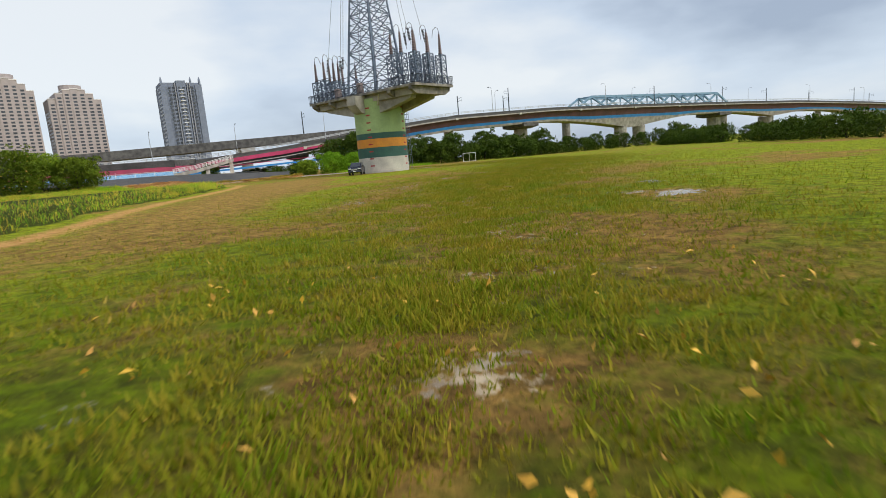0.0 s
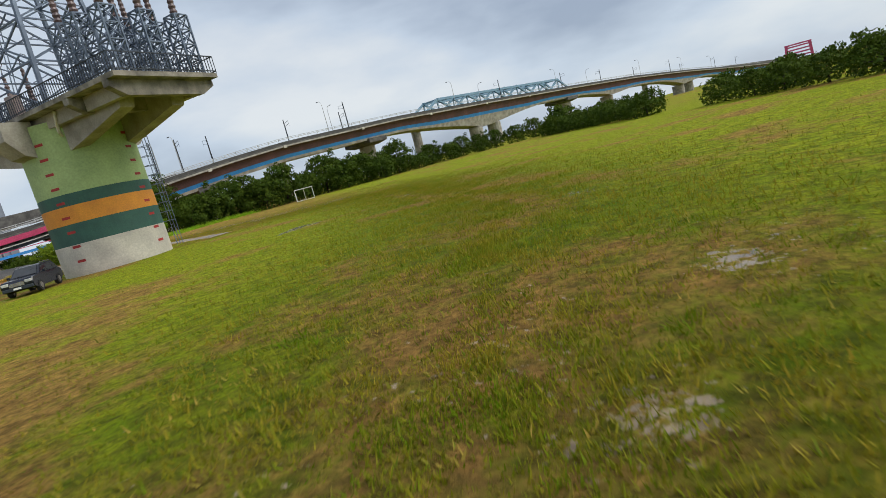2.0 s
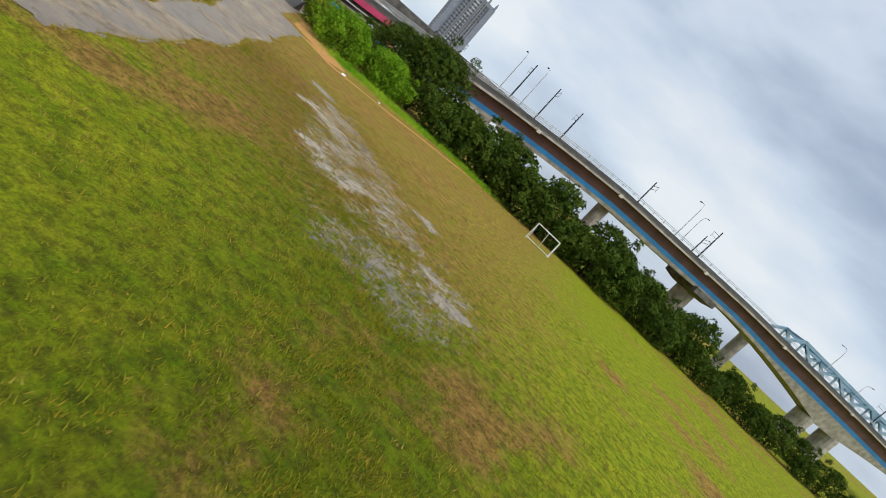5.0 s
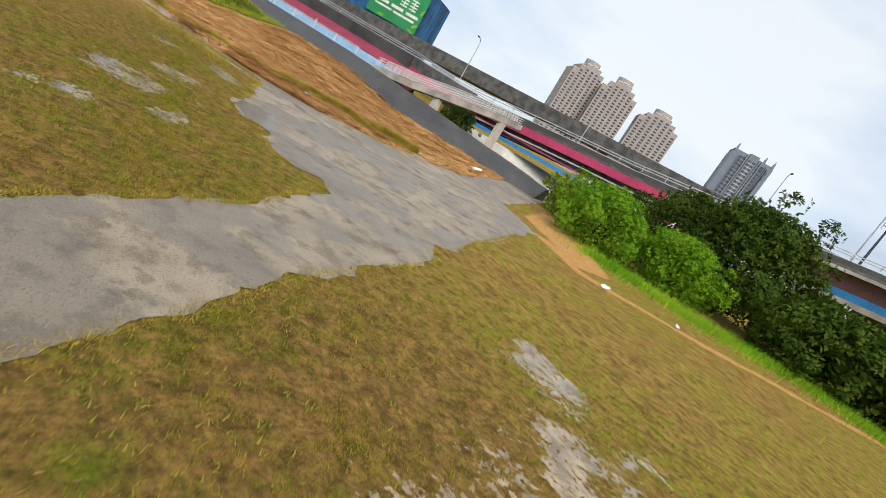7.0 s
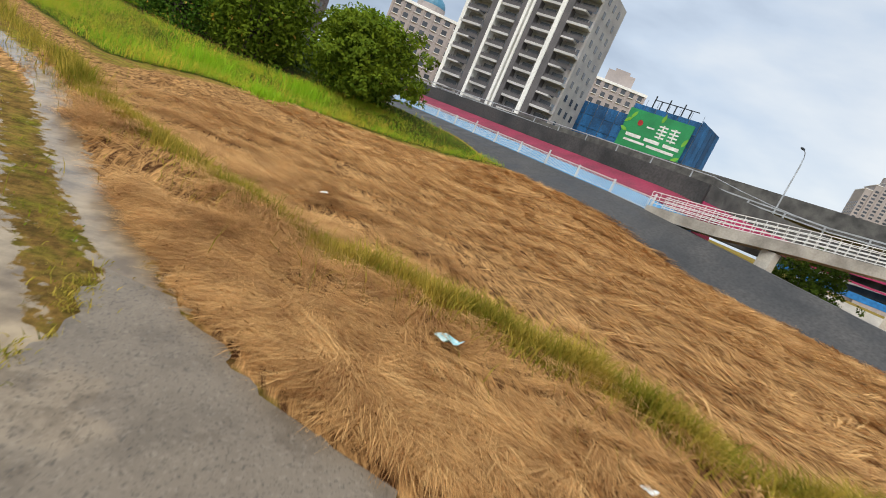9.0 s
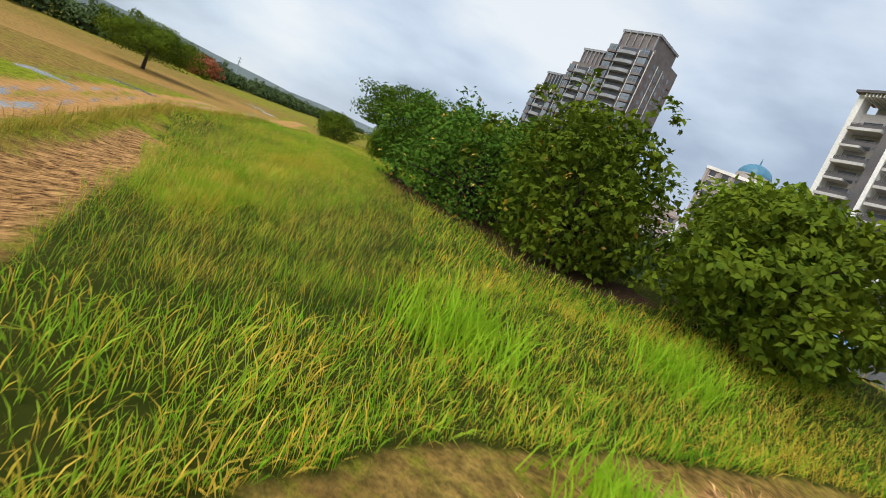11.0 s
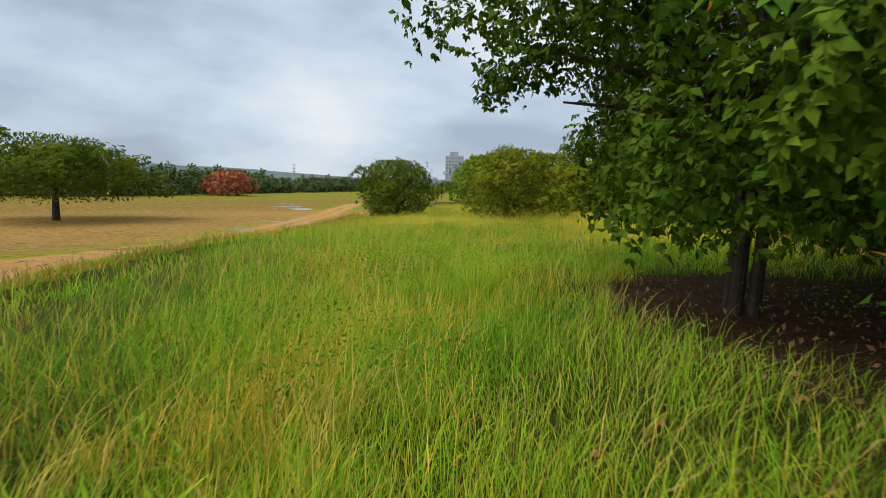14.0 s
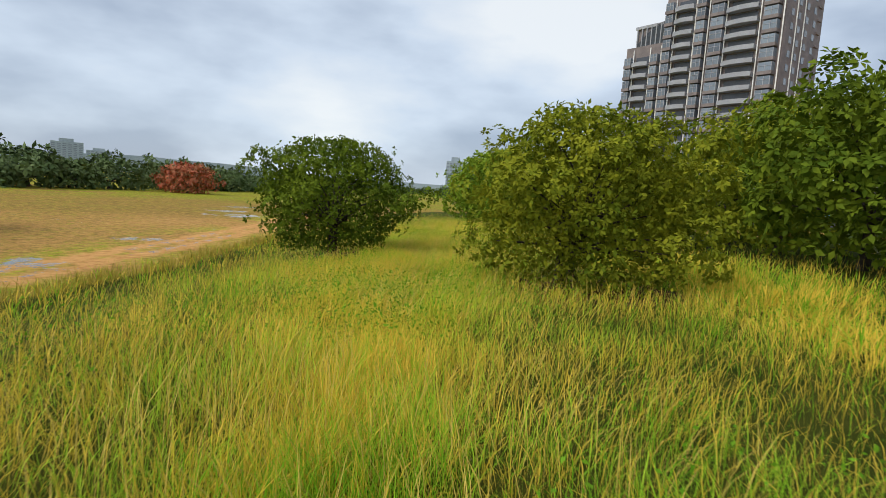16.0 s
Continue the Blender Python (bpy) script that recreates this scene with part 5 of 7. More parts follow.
# ---- parked car ----
def car():
    c = thing("parked_car", pose(-6.9, 76.4, 0.02, 0, 0, 87), "dark blue estate car parked on grass beside the pier", "car")
    prof = [(-2.15, 0.42), (-2.2, 0.75), (-2.05, 0.98), (-0.9, 1.06), (0.0, 1.06), (2.0, 1.04), (2.2, 0.9), (2.2, 0.45), (1.8, 0.3), (-1.8, 0.3)]
    rows = []
    for y, k, zk in ((-0.86, 0.985, 0.97), (-0.8, 1.0, 1.0), (0.8, 1.0, 1.0), (0.86, 0.985, 0.97)):
        rows.append([(x * k, y, 0.3 + (z - 0.3) * zk) for x, z in prof])
    part("body", Geo().sweep(rows), M["car_paint"], c, "dark blue painted body")
    cab = [(-0.95, 1.05), (-0.25, 1.55), (0.1, 1.62), (1.5, 1.6), (2.02, 1.05)]
    rows = []
    for y, top in ((-0.8, 0), (-0.68, 1), (0.68, 1), (0.8, 0)):
        rows.append([(x, y if not (z > 1.1) else (0.66 if y > 0 else -0.66) * (1 if top else 1.02), z) for x, z in cab])
    part("roof", Geo().sweep(rows), M["car_paint"], c, "dark blue roof")
    part("windscreen", Geo().add([(-0.93, -0.68, 1.075), (-0.93, 0.68, 1.075), (-0.27, 0.58, 1.56), (-0.27, -0.58, 1.56)], [(0, 1, 2, 3)]).add([(-0.95, -0.68, 1.09), (-0.95, 0.68, 1.09), (-0.29, 0.58, 1.575), (-0.29, -0.58, 1.575)], [(3, 2, 1, 0)]), M["glass_dark"], c)
    for y in (-1, 1):
        for x0, x1, x2, x3 in ((-0.75, 0.25, 0.25, -0.15), (0.33, 1.2, 1.2, 0.33), (1.28, 1.85, 1.5, 1.28)):
            part("side_window", Geo().add([(x0, y * 0.815, 1.1), (x1, y * 0.815, 1.1), (x2, y * 0.69, 1.5), (x3, y * 0.69, 1.5), (x0, y * 0.79, 1.1), (x1, y * 0.79, 1.1), (x2, y * 0.665, 1.5), (x3, y * 0.665, 1.5)], [(0, 1, 2, 3), (7, 6, 5, 4), (0, 4, 5, 1), (2, 6, 7, 3)]), M["glass_dark"], c)
        part("mirror", Geo().box((-0.7, y * 0.98 - 0.08, 1.05), (-0.58, y * 0.98 + 0.08, 1.2)), M["car_paint"], c, bevel=0.02)
        part("headlight", Geo().box((-2.2, y * 0.62 - 0.18, 0.72), (-2.02, y * 0.62 + 0.18, 0.9)), M["lamp_glass"], c, "clear headlight", 0.02)
        for x in (-1.35, 1.35):
            w = new("wheel")
            w.parent = c
            w.matrix_basis = pose(x, y * 0.78, 0.32)
            part("tyre", Geo().tube((0, -0.11, 0), (0, 0.11, 0), 0.33, n=20), M["rubber"], w)
            part("rim", Geo().tube((0, -0.125, 0), (0, 0.125, 0), 0.2, n=12), M["chrome"], w)
    part("grille", Geo().box((-2.22, -0.4, 0.62), (-2.1, 0.4, 0.84)), M["chrome"], c)
    part("bumper", Geo().box((-2.27, -0.82, 0.38), (-2.05, 0.82, 0.58)), M["steel_dark"], c, bevel=0.03)
    part("number_plate", Geo().box((-2.3, -0.2, 0.44), (-2.26, 0.2, 0.55)), M["sign_white"], c, "white number plate")
    for y in (-0.62, 0.62):
        part("roof_rail", Geo().beam((0.1, y, 1.67), (1.5, y, 1.66), 0.04), M["chrome"], c)


car()

# ---- goal ----
goal = thing("football_goal", pose(13.6, 133.2, 0.02, 0, 0, -6), "small white metal football goal on grass before bushes", "goal")
for x in (0, 1.5, 3.0):
    if x != 1.5:
        part("post", Geo().tube((x, 0, 0), (x, 0, 2.0), 0.06), M["white_metal"], goal)
    part("back_stay", Geo().tube((x, 0.25 if x != 1.5 else 0.0, 2.0), (x, 1.3, 0), 0.05), M["white_metal"], goal)
part("crossbar", Geo().tube((0, 0, 2.0), (3, 0, 2.0), 0.06), M["white_metal"], goal)
part("top_bar", Geo().tube((0, 0.3, 1.98), (3, 0.3, 1.98), 0.045), M["white_metal"], goal)
part("ground_bar", Geo().tube((0, 1.3, 0.05), (3, 1.3, 0.05), 0.05), M["white_metal"], goal)
for x in (0, 3.0):
    part("side_bar", Geo().tube((x, 0, 0.05), (x, 1.3, 0.05), 0.045).tube((x, 0, 2.0), (x, 0.3, 1.98), 0.045), M["white_metal"], goal)
part("centre_upright", Geo().tube((1.5, 0.9, 0.6), (1.5, 0.0, 2.0), 0.04), M["white_metal"], goal)

# ---- tall buildings beyond the levee ----
def azi(x, y, az, d):
    """The place d metres away at a bearing to the left of north."""
    return x - d * math.sin(radians(az)), y + d * math.cos(radians(az))


def window_mesh(w, h, mtl, frame_mtl=None, depth_=0.25):
    g = Geo()
    g.box((-w / 2, -0.05, -h / 2), (w / 2, depth_, h / 2))
    return g.mesh("window", mtl)


def cream_tower(x, y, turn, w, d, h, floors, label):
    """A cream residential tower with curved shoulders at the roof."""
    t = thing("apartment_tower", pose(x, y, 0, 0, 0, turn), label, "building", "cream towers")
    bays = 7
    top = [0.9, 0.955, 0.99, 1.0, 0.99, 0.955, 0.9]
    fh = h * 0.82 / floors
    for k in range(bays):
        x0, x1 = -w / 2 + w * k / bays, -w / 2 + w * (k + 1) / bays
        out = 3.8 * math.sin(math.pi * (k + 0.5) / bays)
        part("bay", Geo().box((x0, -d / 2 - out, -2), (x1, d / 2 + out, h * top[k])), M["tower_cream"], t)
        part("cornice", Geo().box((x0 - 0.4, -d / 2 - out - 0.7, h * top[k] - 1.5), (x1 + 0.4, d / 2 + out + 0.7, h * top[k] - 0.4)), M["apartment_white"], t)
        part("rib", Geo().box((x0 - 0.35, -d / 2 - out - 0.6, -1), (x0 + 0.35, -d / 2 - out + 0.6, h * top[k] - 2)), M["tower_cream"], t)
    part("crown", Geo().prism([(math.cos(a) * w * 0.22, math.sin(a) * d * 0.3) for a in np.linspace(0, math.tau, 15)[:-1]], h * 0.97, h * 1.045), M["tower_cream"], t)
    win = window_mesh(w / bays * 0.52, fh * 0.55, M["window_dark"])
    side = window_mesh(d / 6 * 0.45, fh * 0.55, M["window_dark"])
    for k in range(bays):
        out = 3.8 * math.sin(math.pi * (k + 0.5) / bays)
        xc = -w / 2 + w * (k + 0.5) / bays
        for n in range(3, int(h * top[k] / fh) - 1):
            put("window", win, t, pose(xc, -d / 2 - out - 0.02, fh * (n + 0.5)))
    for n in range(3, int(h * 0.82 / fh) - 1):
        for j in range(6):
            for sg in (-1, 1):
                put("window", side, t, pose(sg * (w / 2 + 0.03), -d / 2 + d * (j + 0.5) / 6, fh * (n + 0.5), 0, 0, -90 * -sg))
    return t


tx, ty = azi(4.7, 97, 31.2, 1400)
cream_tower(tx, ty, 31 + 8, 98, 66, 216, 25, "tall cream residential tower with rounded stepped roof beyond the bridge")
tx, ty = azi(4.7, 97, 35.9, 1400)
cream_tower(tx, ty, 36 + 4, 90, 66, 236, 27, "tall cream residential tower joined to a twin beyond the bridge")
tx, ty = azi(4.7, 97, 39.5, 1420)
cream_tower(tx, ty, 40 + 14, 90, 66, 238, 27, "tall cream residential tower with deep recess beyond the bridge")


def grey_tower():
    tx, ty = azi(0, 0, 20.7, 1350)
    t = thing("apartment_tower", pose(tx, ty, 0, 0, 0, 20.7 + 10), "slate grey residential tower with roof spikes beyond the bridge", "building")
    w, d, h, fl = 80, 60, 206, 27
    part("shaft", Geo().box((-w / 2, -d / 2, -2), (w / 2, d / 2, h)), M["tower_grey"], t)
    for x0, x1, dh, m in ((-w / 2 - 1, -w / 2 + 10, -8, "tower_grey"), (-9, 9, 4, "tower_grey"), (w / 2 - 12, w / 2 + 1, -4, "tower_grey")):
        part("wing", Geo().box((x0, -d / 2 - 3, -2), (x1, d / 2 + 1, h + dh)), M[m], t)
    for x in (-w / 2 + 3, 20.0, w / 2 - 2):
        part("roof_spike", Geo().sweep([[(x - q, -d / 2 - q, z), (x + q, -d / 2 - q, z), (x + q, -d / 2 + q + 3, z), (x - q, -d / 2 + q + 3, z)] for q, z in ((2.2, h - 8), (1.6, h + 6), (0.4, h + 12))]), M["tower_grey"], t)
    for x in (-12, 12, 17):
        part("rib", Geo().box((x - 0.9, -d / 2 - 3.6, 0), (x + 0.9, -d / 2, h)), M["balcony_grey"], t)
    fh = h / fl
    win = window_mesh(5.2, fh * 0.5, M["window_dark"])
    slab = Geo().box((-4.2, -1.2, -0.5), (4.2, 0.4, 0.5)).mesh("balcony", M["apartment_white"])
    for n in range(4, fl - 1):
        for x in (-22.5, -4.5, 4.5, 22.0):
            put("window", win, t, pose(x, -d / 2 - 3.03, fh * (n + 0.6)))
        put("balcony", slab, t, pose(0, -d / 2 - 3.4, fh * n + 0.6))
        for x in (-15.5, 15.0):
            put("window", win, t, pose(x, -d / 2 - 0.03, fh * (n + 0.6)))
        for j in range(4):
            put("window", win, t, pose(w / 2 + 1.03, -d / 2 + 4 + j * 9, fh * (n + 0.6), 0, 0, 90))
            put("window", win, t, pose(-w / 2 - 1.03, -d / 2 + 4 + j * 9, fh * (n + 0.6), 0, 0, -90))


grey_tower()


def white_apartment():
    """The white and charcoal block; local x runs along its front, -y faces the field."""
    ax, ay = azi(-29.03, 111.1, 79.6, 140)
    bx, by = azi(-29.03, 111.1, 66.6, 124)
    w = math.hypot(bx - ax, by - ay)
    t = thing("apartment_block", pose(ax, ay, 0, 0, 0, math.degrees(math.atan2(by - ay, bx - ax))), "charcoal apartment block with white fins and stacked balconies behind the levee", "building")
    h, fl, d = 44.6, 13, 16
    fh = 3.3
    part("core", Geo().box((0.6, 1.6, -2), (w - 0.4, d, h)), M["apartment_grey"], t)
    part("side_wall", Geo().box((w - 0.6, 1.0, -2), (w - 0.05, d + 0.5, h)), M["apartment_grey"], t)
    part("side_wall", Geo().box((0, 1.0, -2), (0.58, d + 0.5, h)), M["apartment_white"], t)
    fins = [(0.0, 1.1, "apartment_white", 0.5, 48.0), (7.3, 9.0, "apartment_dark", 0.2, 48.0), (9.0, 9.8, "apartment_white", 0.0, 45.4), (15.0, 16.3, "apartment_dark", 0.3, 45.4), (16.3, 17.0, "apartment_white", 0.0, 45.6), (17.6, 18.2, "apartment_white", 0.0, 45.6), (18.2, 19.4, "apartment_dark", 0.3, 45.3), (24.6, 25.7, "apartment_white", -0.2, 48.0), (25.7, 27.4, "apartment_dark", 0.1, 48.0)]
    for x0, x1, key, y, top in fins:
        part("fin", Geo().box((x0 * w / 33, y - 0.9, -2), (x1 * w / 33, 2.5, top)), M[key], t)
    for x0, x1 in ((0.0, 9.8), (24.6, 33.0)):
        a, b = x0 * w / 33, x1 * w / 33
        part("roof_canopy", Geo().box((a - 0.3, -1.6, 47.6), (b + 0.6, 6, 48.1)), M["apartment_dark"], t)
        for k in range(12):
            xx = a + 1.5 + (b - a - 3) * k / 11
            part("canopy_slat", Geo().box((xx, -1.3, 46.9), (xx + 0.18, 5, 47.6)), M["apartment_white"], t)
        part("roof_wall", Geo().box((a + 1.2, 5.2, h), (b - 0.3, 5.6, 47.6)), M["apartment_grey"], t)
        part("roof_post", Geo().box((b - 0.6, -1.3, 44), (b, -0.7, 47.6)), M["apartment_grey"], t)
    bays = [(1.3, 7.2, True), (10.0, 14.9, False), (19.6, 24.5, False), (27.6, 32.8, True)]
    for bi, (x0, x1, outer) in enumerate(bays):
        a, b = x0 * w / 33, x1 * w / 33
        slab = Geo().box((0, -1.5 if outer else -0.9, -0.28), (b - a, 1.6, 0.28)).mesh("balcony_slab", M["balcony_pale"])
        short = Geo().box((0, -1.2, -0.2), ((b - a) * 0.62, 1.6, 0.22)).mesh("balcony_slab", M["balcony_pale"])
        rail = Geo()
        for k in range(15):
            rail.beam(((b - a) * k / 14, -0.8, 0.28), ((b - a) * k / 14, -0.8, 1.2), 0.05)
        rail.beam((0, -0.8, 1.22), (b - a, -0.8, 1.22), 0.08)
        rail.box((0, -0.74, 0.28), (b - a, -0.7, 1.1))
        rail = rail.mesh("balustrade", M["apartment_dark"])
        door = window_mesh((b - a) * 0.55, 2.1, M["window_dark"])
        pane = window_mesh((b - a) * 0.2, 1.5, M["window_pale"])
        for n in range(1, fl):
            z = n * fh + 1.0
            put("balcony_slab", short if (outer and n % 2) else slab, t, pose(a, 0, z))
            put("balustrade", rail, t, pose(a, 0, z))
            put("balcony_door", door, t, pose(a + (b - a) * 0.4, 1.55, z + 1.3))
            put("window", pane, t, pose(a + (b - a) * 0.84, 1.55, z + 1.4))
    win = window_mesh(1.4, 1.6, M["window_dark"])
    for n in range(1, fl):
        for j in range(3):
            put("window", win, t, pose(w - 0.02, 4.0 + j * 4.2, n * fh + 2.4, 0, 0, 90))
    part("drain_pipe", Geo().tube((17.3 * w / 33, 0.2, 0), (17.3 * w / 33, 0.2, 45), 0.12), M["apartment_white"], t)


white_apartment()


def beige_block(x, y, turn, w, d, h, floors, bays, label, dome=False, tiers=()):
    t = thing("apartment_block", pose(x, y, 0, 0, 0, turn), label, "building")
    part("wall", Geo().box((-w / 2, -d / 2, -2), (w / 2, d / 2, h)), M["tower_cream"], t)
    fh = h / floors
    for tw, td, z0, z1 in tiers:
        part("upper_storey", Geo().box((-tw / 2, -td / 2, z0), (tw / 2, td / 2, z1)), M["tower_cream"], t)
    part("roof_cornice", Geo().box((-w / 2 - 0.5, -d / 2 - 0.5, h - 0.5), (w / 2 + 0.5, d / 2 + 0.5, h + 0.5)), M["apartment_white"], t)
    for k in range(bays + 1):
        xx = -w / 2 + w * k / bays
        part("pilaster", Geo().box((xx - 0.35, -d / 2 - 0.45, -1), (xx + 0.35, -d / 2 + 0.2, h - 0.6)), M["tower_cream"], t)
    win = window_mesh(w / bays * 0.5, fh * 0.5, M["window_dark"])
    sill = Geo().box((-w / bays * 0.3, -0.4, -0.12), (w / bays * 0.3, 0.2, 0.12)).mesh("sill", M["apartment_white"])
    for n in range(1, floors):
        for k in range(bays):
            xx = -w / 2 + w * (k + 0.5) / bays
            put("window", win, t, pose(xx, -d / 2 - 0.03, fh * (n + 0.55)))
            put("sill", sill, t, pose(xx, -d / 2 - 0.03, fh * (n + 0.25)))
        for k in range(3):
            put("window", win, t, pose(w / 2 + 0.03, -d / 2 + d * (k + 0.5) / 3, fh * (n + 0.55), 0, 0, 90))
    if dome:
        n = 20
        part("drum", Geo().tube((0, 0, h), (0, 0, h + 3.0), 5.6, n=20), M["tower_cream"], t)
        rings = [[(math.cos(k * math.tau / n) * 5.4 * math.cos(a), math.sin(k * math.tau / n) * 5.4 * math.cos(a), h + 3 + 4.2 * math.sin(a)) for k in range(n)] for a in np.linspace(0, 1.5, 8)]
        part("dome", Geo().sweep(rings), M["dome_blue"], t, "blue tiled dome")
        part("finial", Geo().tube((0, 0, h + 7), (0, 0, h + 9.5), 0.35, 0.08), M["dome_blue"], t)
    return t


x0, y0 = azi(-29, 111, 82.8, 215)
beige_block(x0, y0, 82.8, 27, 16, 37, 11, 7, "beige apartment block with blue roof dome behind the levee", dome=True)
x0, y0 = azi(-29, 111, 62.4, 230)
beige_block(x0, y0, 62, 24, 18, 42, 12, 7, "beige apartment block with stepped roof behind building site", tiers=((11, 10, 42, 47.5), (6, 6, 47.5, 49)))
x0, y0 = azi(-29, 111, 88.6, 225)
beige_block(x0, y0, 88, 13, 12, 19, 6, 4, "low beige block with dark flared roof behind trees", tiers=((15, 14, 19, 20.2), (11, 10, 20.2, 22.5)))


def building_site():
    ax, ay = azi(-23.3, 110.8, 65.6, 150)
    bx, by = azi(-23.3, 110.8, 53.9, 136)
    w = math.hypot(bx - ax, by - ay)
    t = thing("construction_building", pose(ax, ay, 0, 0, 0, math.degrees(math.atan2(by - ay, bx - ax))), "half-built block wrapped in blue safety netting with a green banner", "building")
    cut = w * 0.47
    part("low_frame", Geo().box((0, 0.8, -2), (cut, 14, 21.0)), M["concrete_dark"], t)
    part("high_frame", Geo().box((cut, 0.8, -2), (w - 0.4, 15, 25.5)), M["concrete_dark"], t)
    for x0_, x1_, h in ((0, cut, 21.5), (cut, w, 26.0)):
        n = int((x1_ - x0_) / 2.6)
        for k in range(n):
            a, b = x0_ + (x1_ - x0_) * k / n, x0_ + (x1_ - x0_) * (k + 1) / n
            for z in np.arange(0, h - 1.6, 3.2):
                sag = random.uniform(0.05, 0.3)
                part("net_panel", Geo().add([(a + 0.04, 0, z), ((a + b) / 2, sag, z), (b - 0.04, 0, z), (b - 0.04, 0, z + 3.1), ((a + b) / 2, sag, z + 3.1), (a + 0.04, 0, z + 3.1)], [(0, 1, 4, 5), (1, 2, 3, 4)]), M["net_blue"], t)
        for k in range(n + 1):
            a = x0_ + (x1_ - x0_) * k / n
            part("scaffold_pole", Geo().tube((a, -0.15, 0), (a, -0.15, h + 1.0), 0.05, n=5), M["steel"], t)
    for k in range(5):
        part("net_panel", Geo().box((w, 0.2 + k * 2.9, 0), (w + 0.12, 2.9 + k * 2.9, 26)), M["net_blue"], t)
    for k in range(6):
        xx = cut + 3 + k * 1.9
        part("rebar", Geo().beam((xx, 3, 25.5), (xx, 3, 29.0 - (k % 2)), 0.25).beam((xx, 3, 28), (xx + 1.9, 3, 28), 0.2), M["steel_dark"], t)
    ban = new("banner")
    ban.parent = t
    x0_, x1_, z0, z1 = cut * 0.98, w - 0.8, 13.6, 24.2
    part("cloth", Geo().box((x0_, -0.5, z0), (x1_, -0.36, z1)), M["sign_green"], ban, "green printed banner")
    def bar_(x, z, ww, hh, m="sign_white"):
        part("print_bar", Geo().box((x0_ + (x1_ - x0_) * x, -0.54, z0 + (z1 - z0) * z), (x0_ + (x1_ - x0_) * (x + ww), -0.49, z0 + (z1 - z0) * (z + hh))), M[m], ban)
    bar_(0.36, 0.66, 0.12, 0.035)
    for u in (0.53, 0.71):
        for dz in (0.52, 0.6, 0.68, 0.76):
            bar_(u, dz, 0.14, 0.035)
        bar_(u + 0.06, 0.5, 0.02, 0.32)
    for u in (0.1, 0.4, 0.7):
        bar_(u, 0.37, 0.24, 0.075)
    bar_(0.1, 0.26, 0.34, 0.05)
    bar_(0.48, 0.25, 0.42, 0.06)
    part("emblem", Geo().tube((x0_ + (x1_ - x0_) * 0.24, -0.49, z0 + (z1 - z0) * 0.72), (x0_ + (x1_ - x0_) * 0.24, -0.55, z0 + (z1 - z0) * 0.72), 0.7, n=16), M["red_mark"], ban)
    for u, z, a in ((0.04, 0.72, 40), (0.03, 0.5, -20), (0.1, 0.86, 60), (0.94, 0.2, 35), (0.9, 0.05, -15), (0.97, 0.6, 70), (0.3, 0.06, 10), (0.55, 0.95, 80)):
        c, s_ = math.cos(radians(a)), math.sin(radians(a))
        px, pz = x0_ + (x1_ - x0_) * u, z0 + (z1 - z0) * z
        lf = [(1.2, 0), (0.4, 0.42), (-0.6, 0.35), (-1.1, 0), (-0.6, -0.35), (0.4, -0.42)]
        part("leaf_print", Geo().add([(px + p * c - q * s_, -0.53, pz + p * s_ + q * c) for p, q in lf], [(0, 1, 2, 3, 4, 5)]), M["sign_leaf"], ban)
    for z in (8.5, 3.5):
        part("small_sign", Geo().box((w - 2.4, -0.5, z), (w - 0.8, -0.4, z + 1.8)), M["blue_paint"], t, "blue square sign")
        part("sign_stroke", Geo().box((w - 1.9, -0.53, z + 0.4), (w - 1.3, -0.5, z + 1.3)), M["sign_white"], t)


building_site()


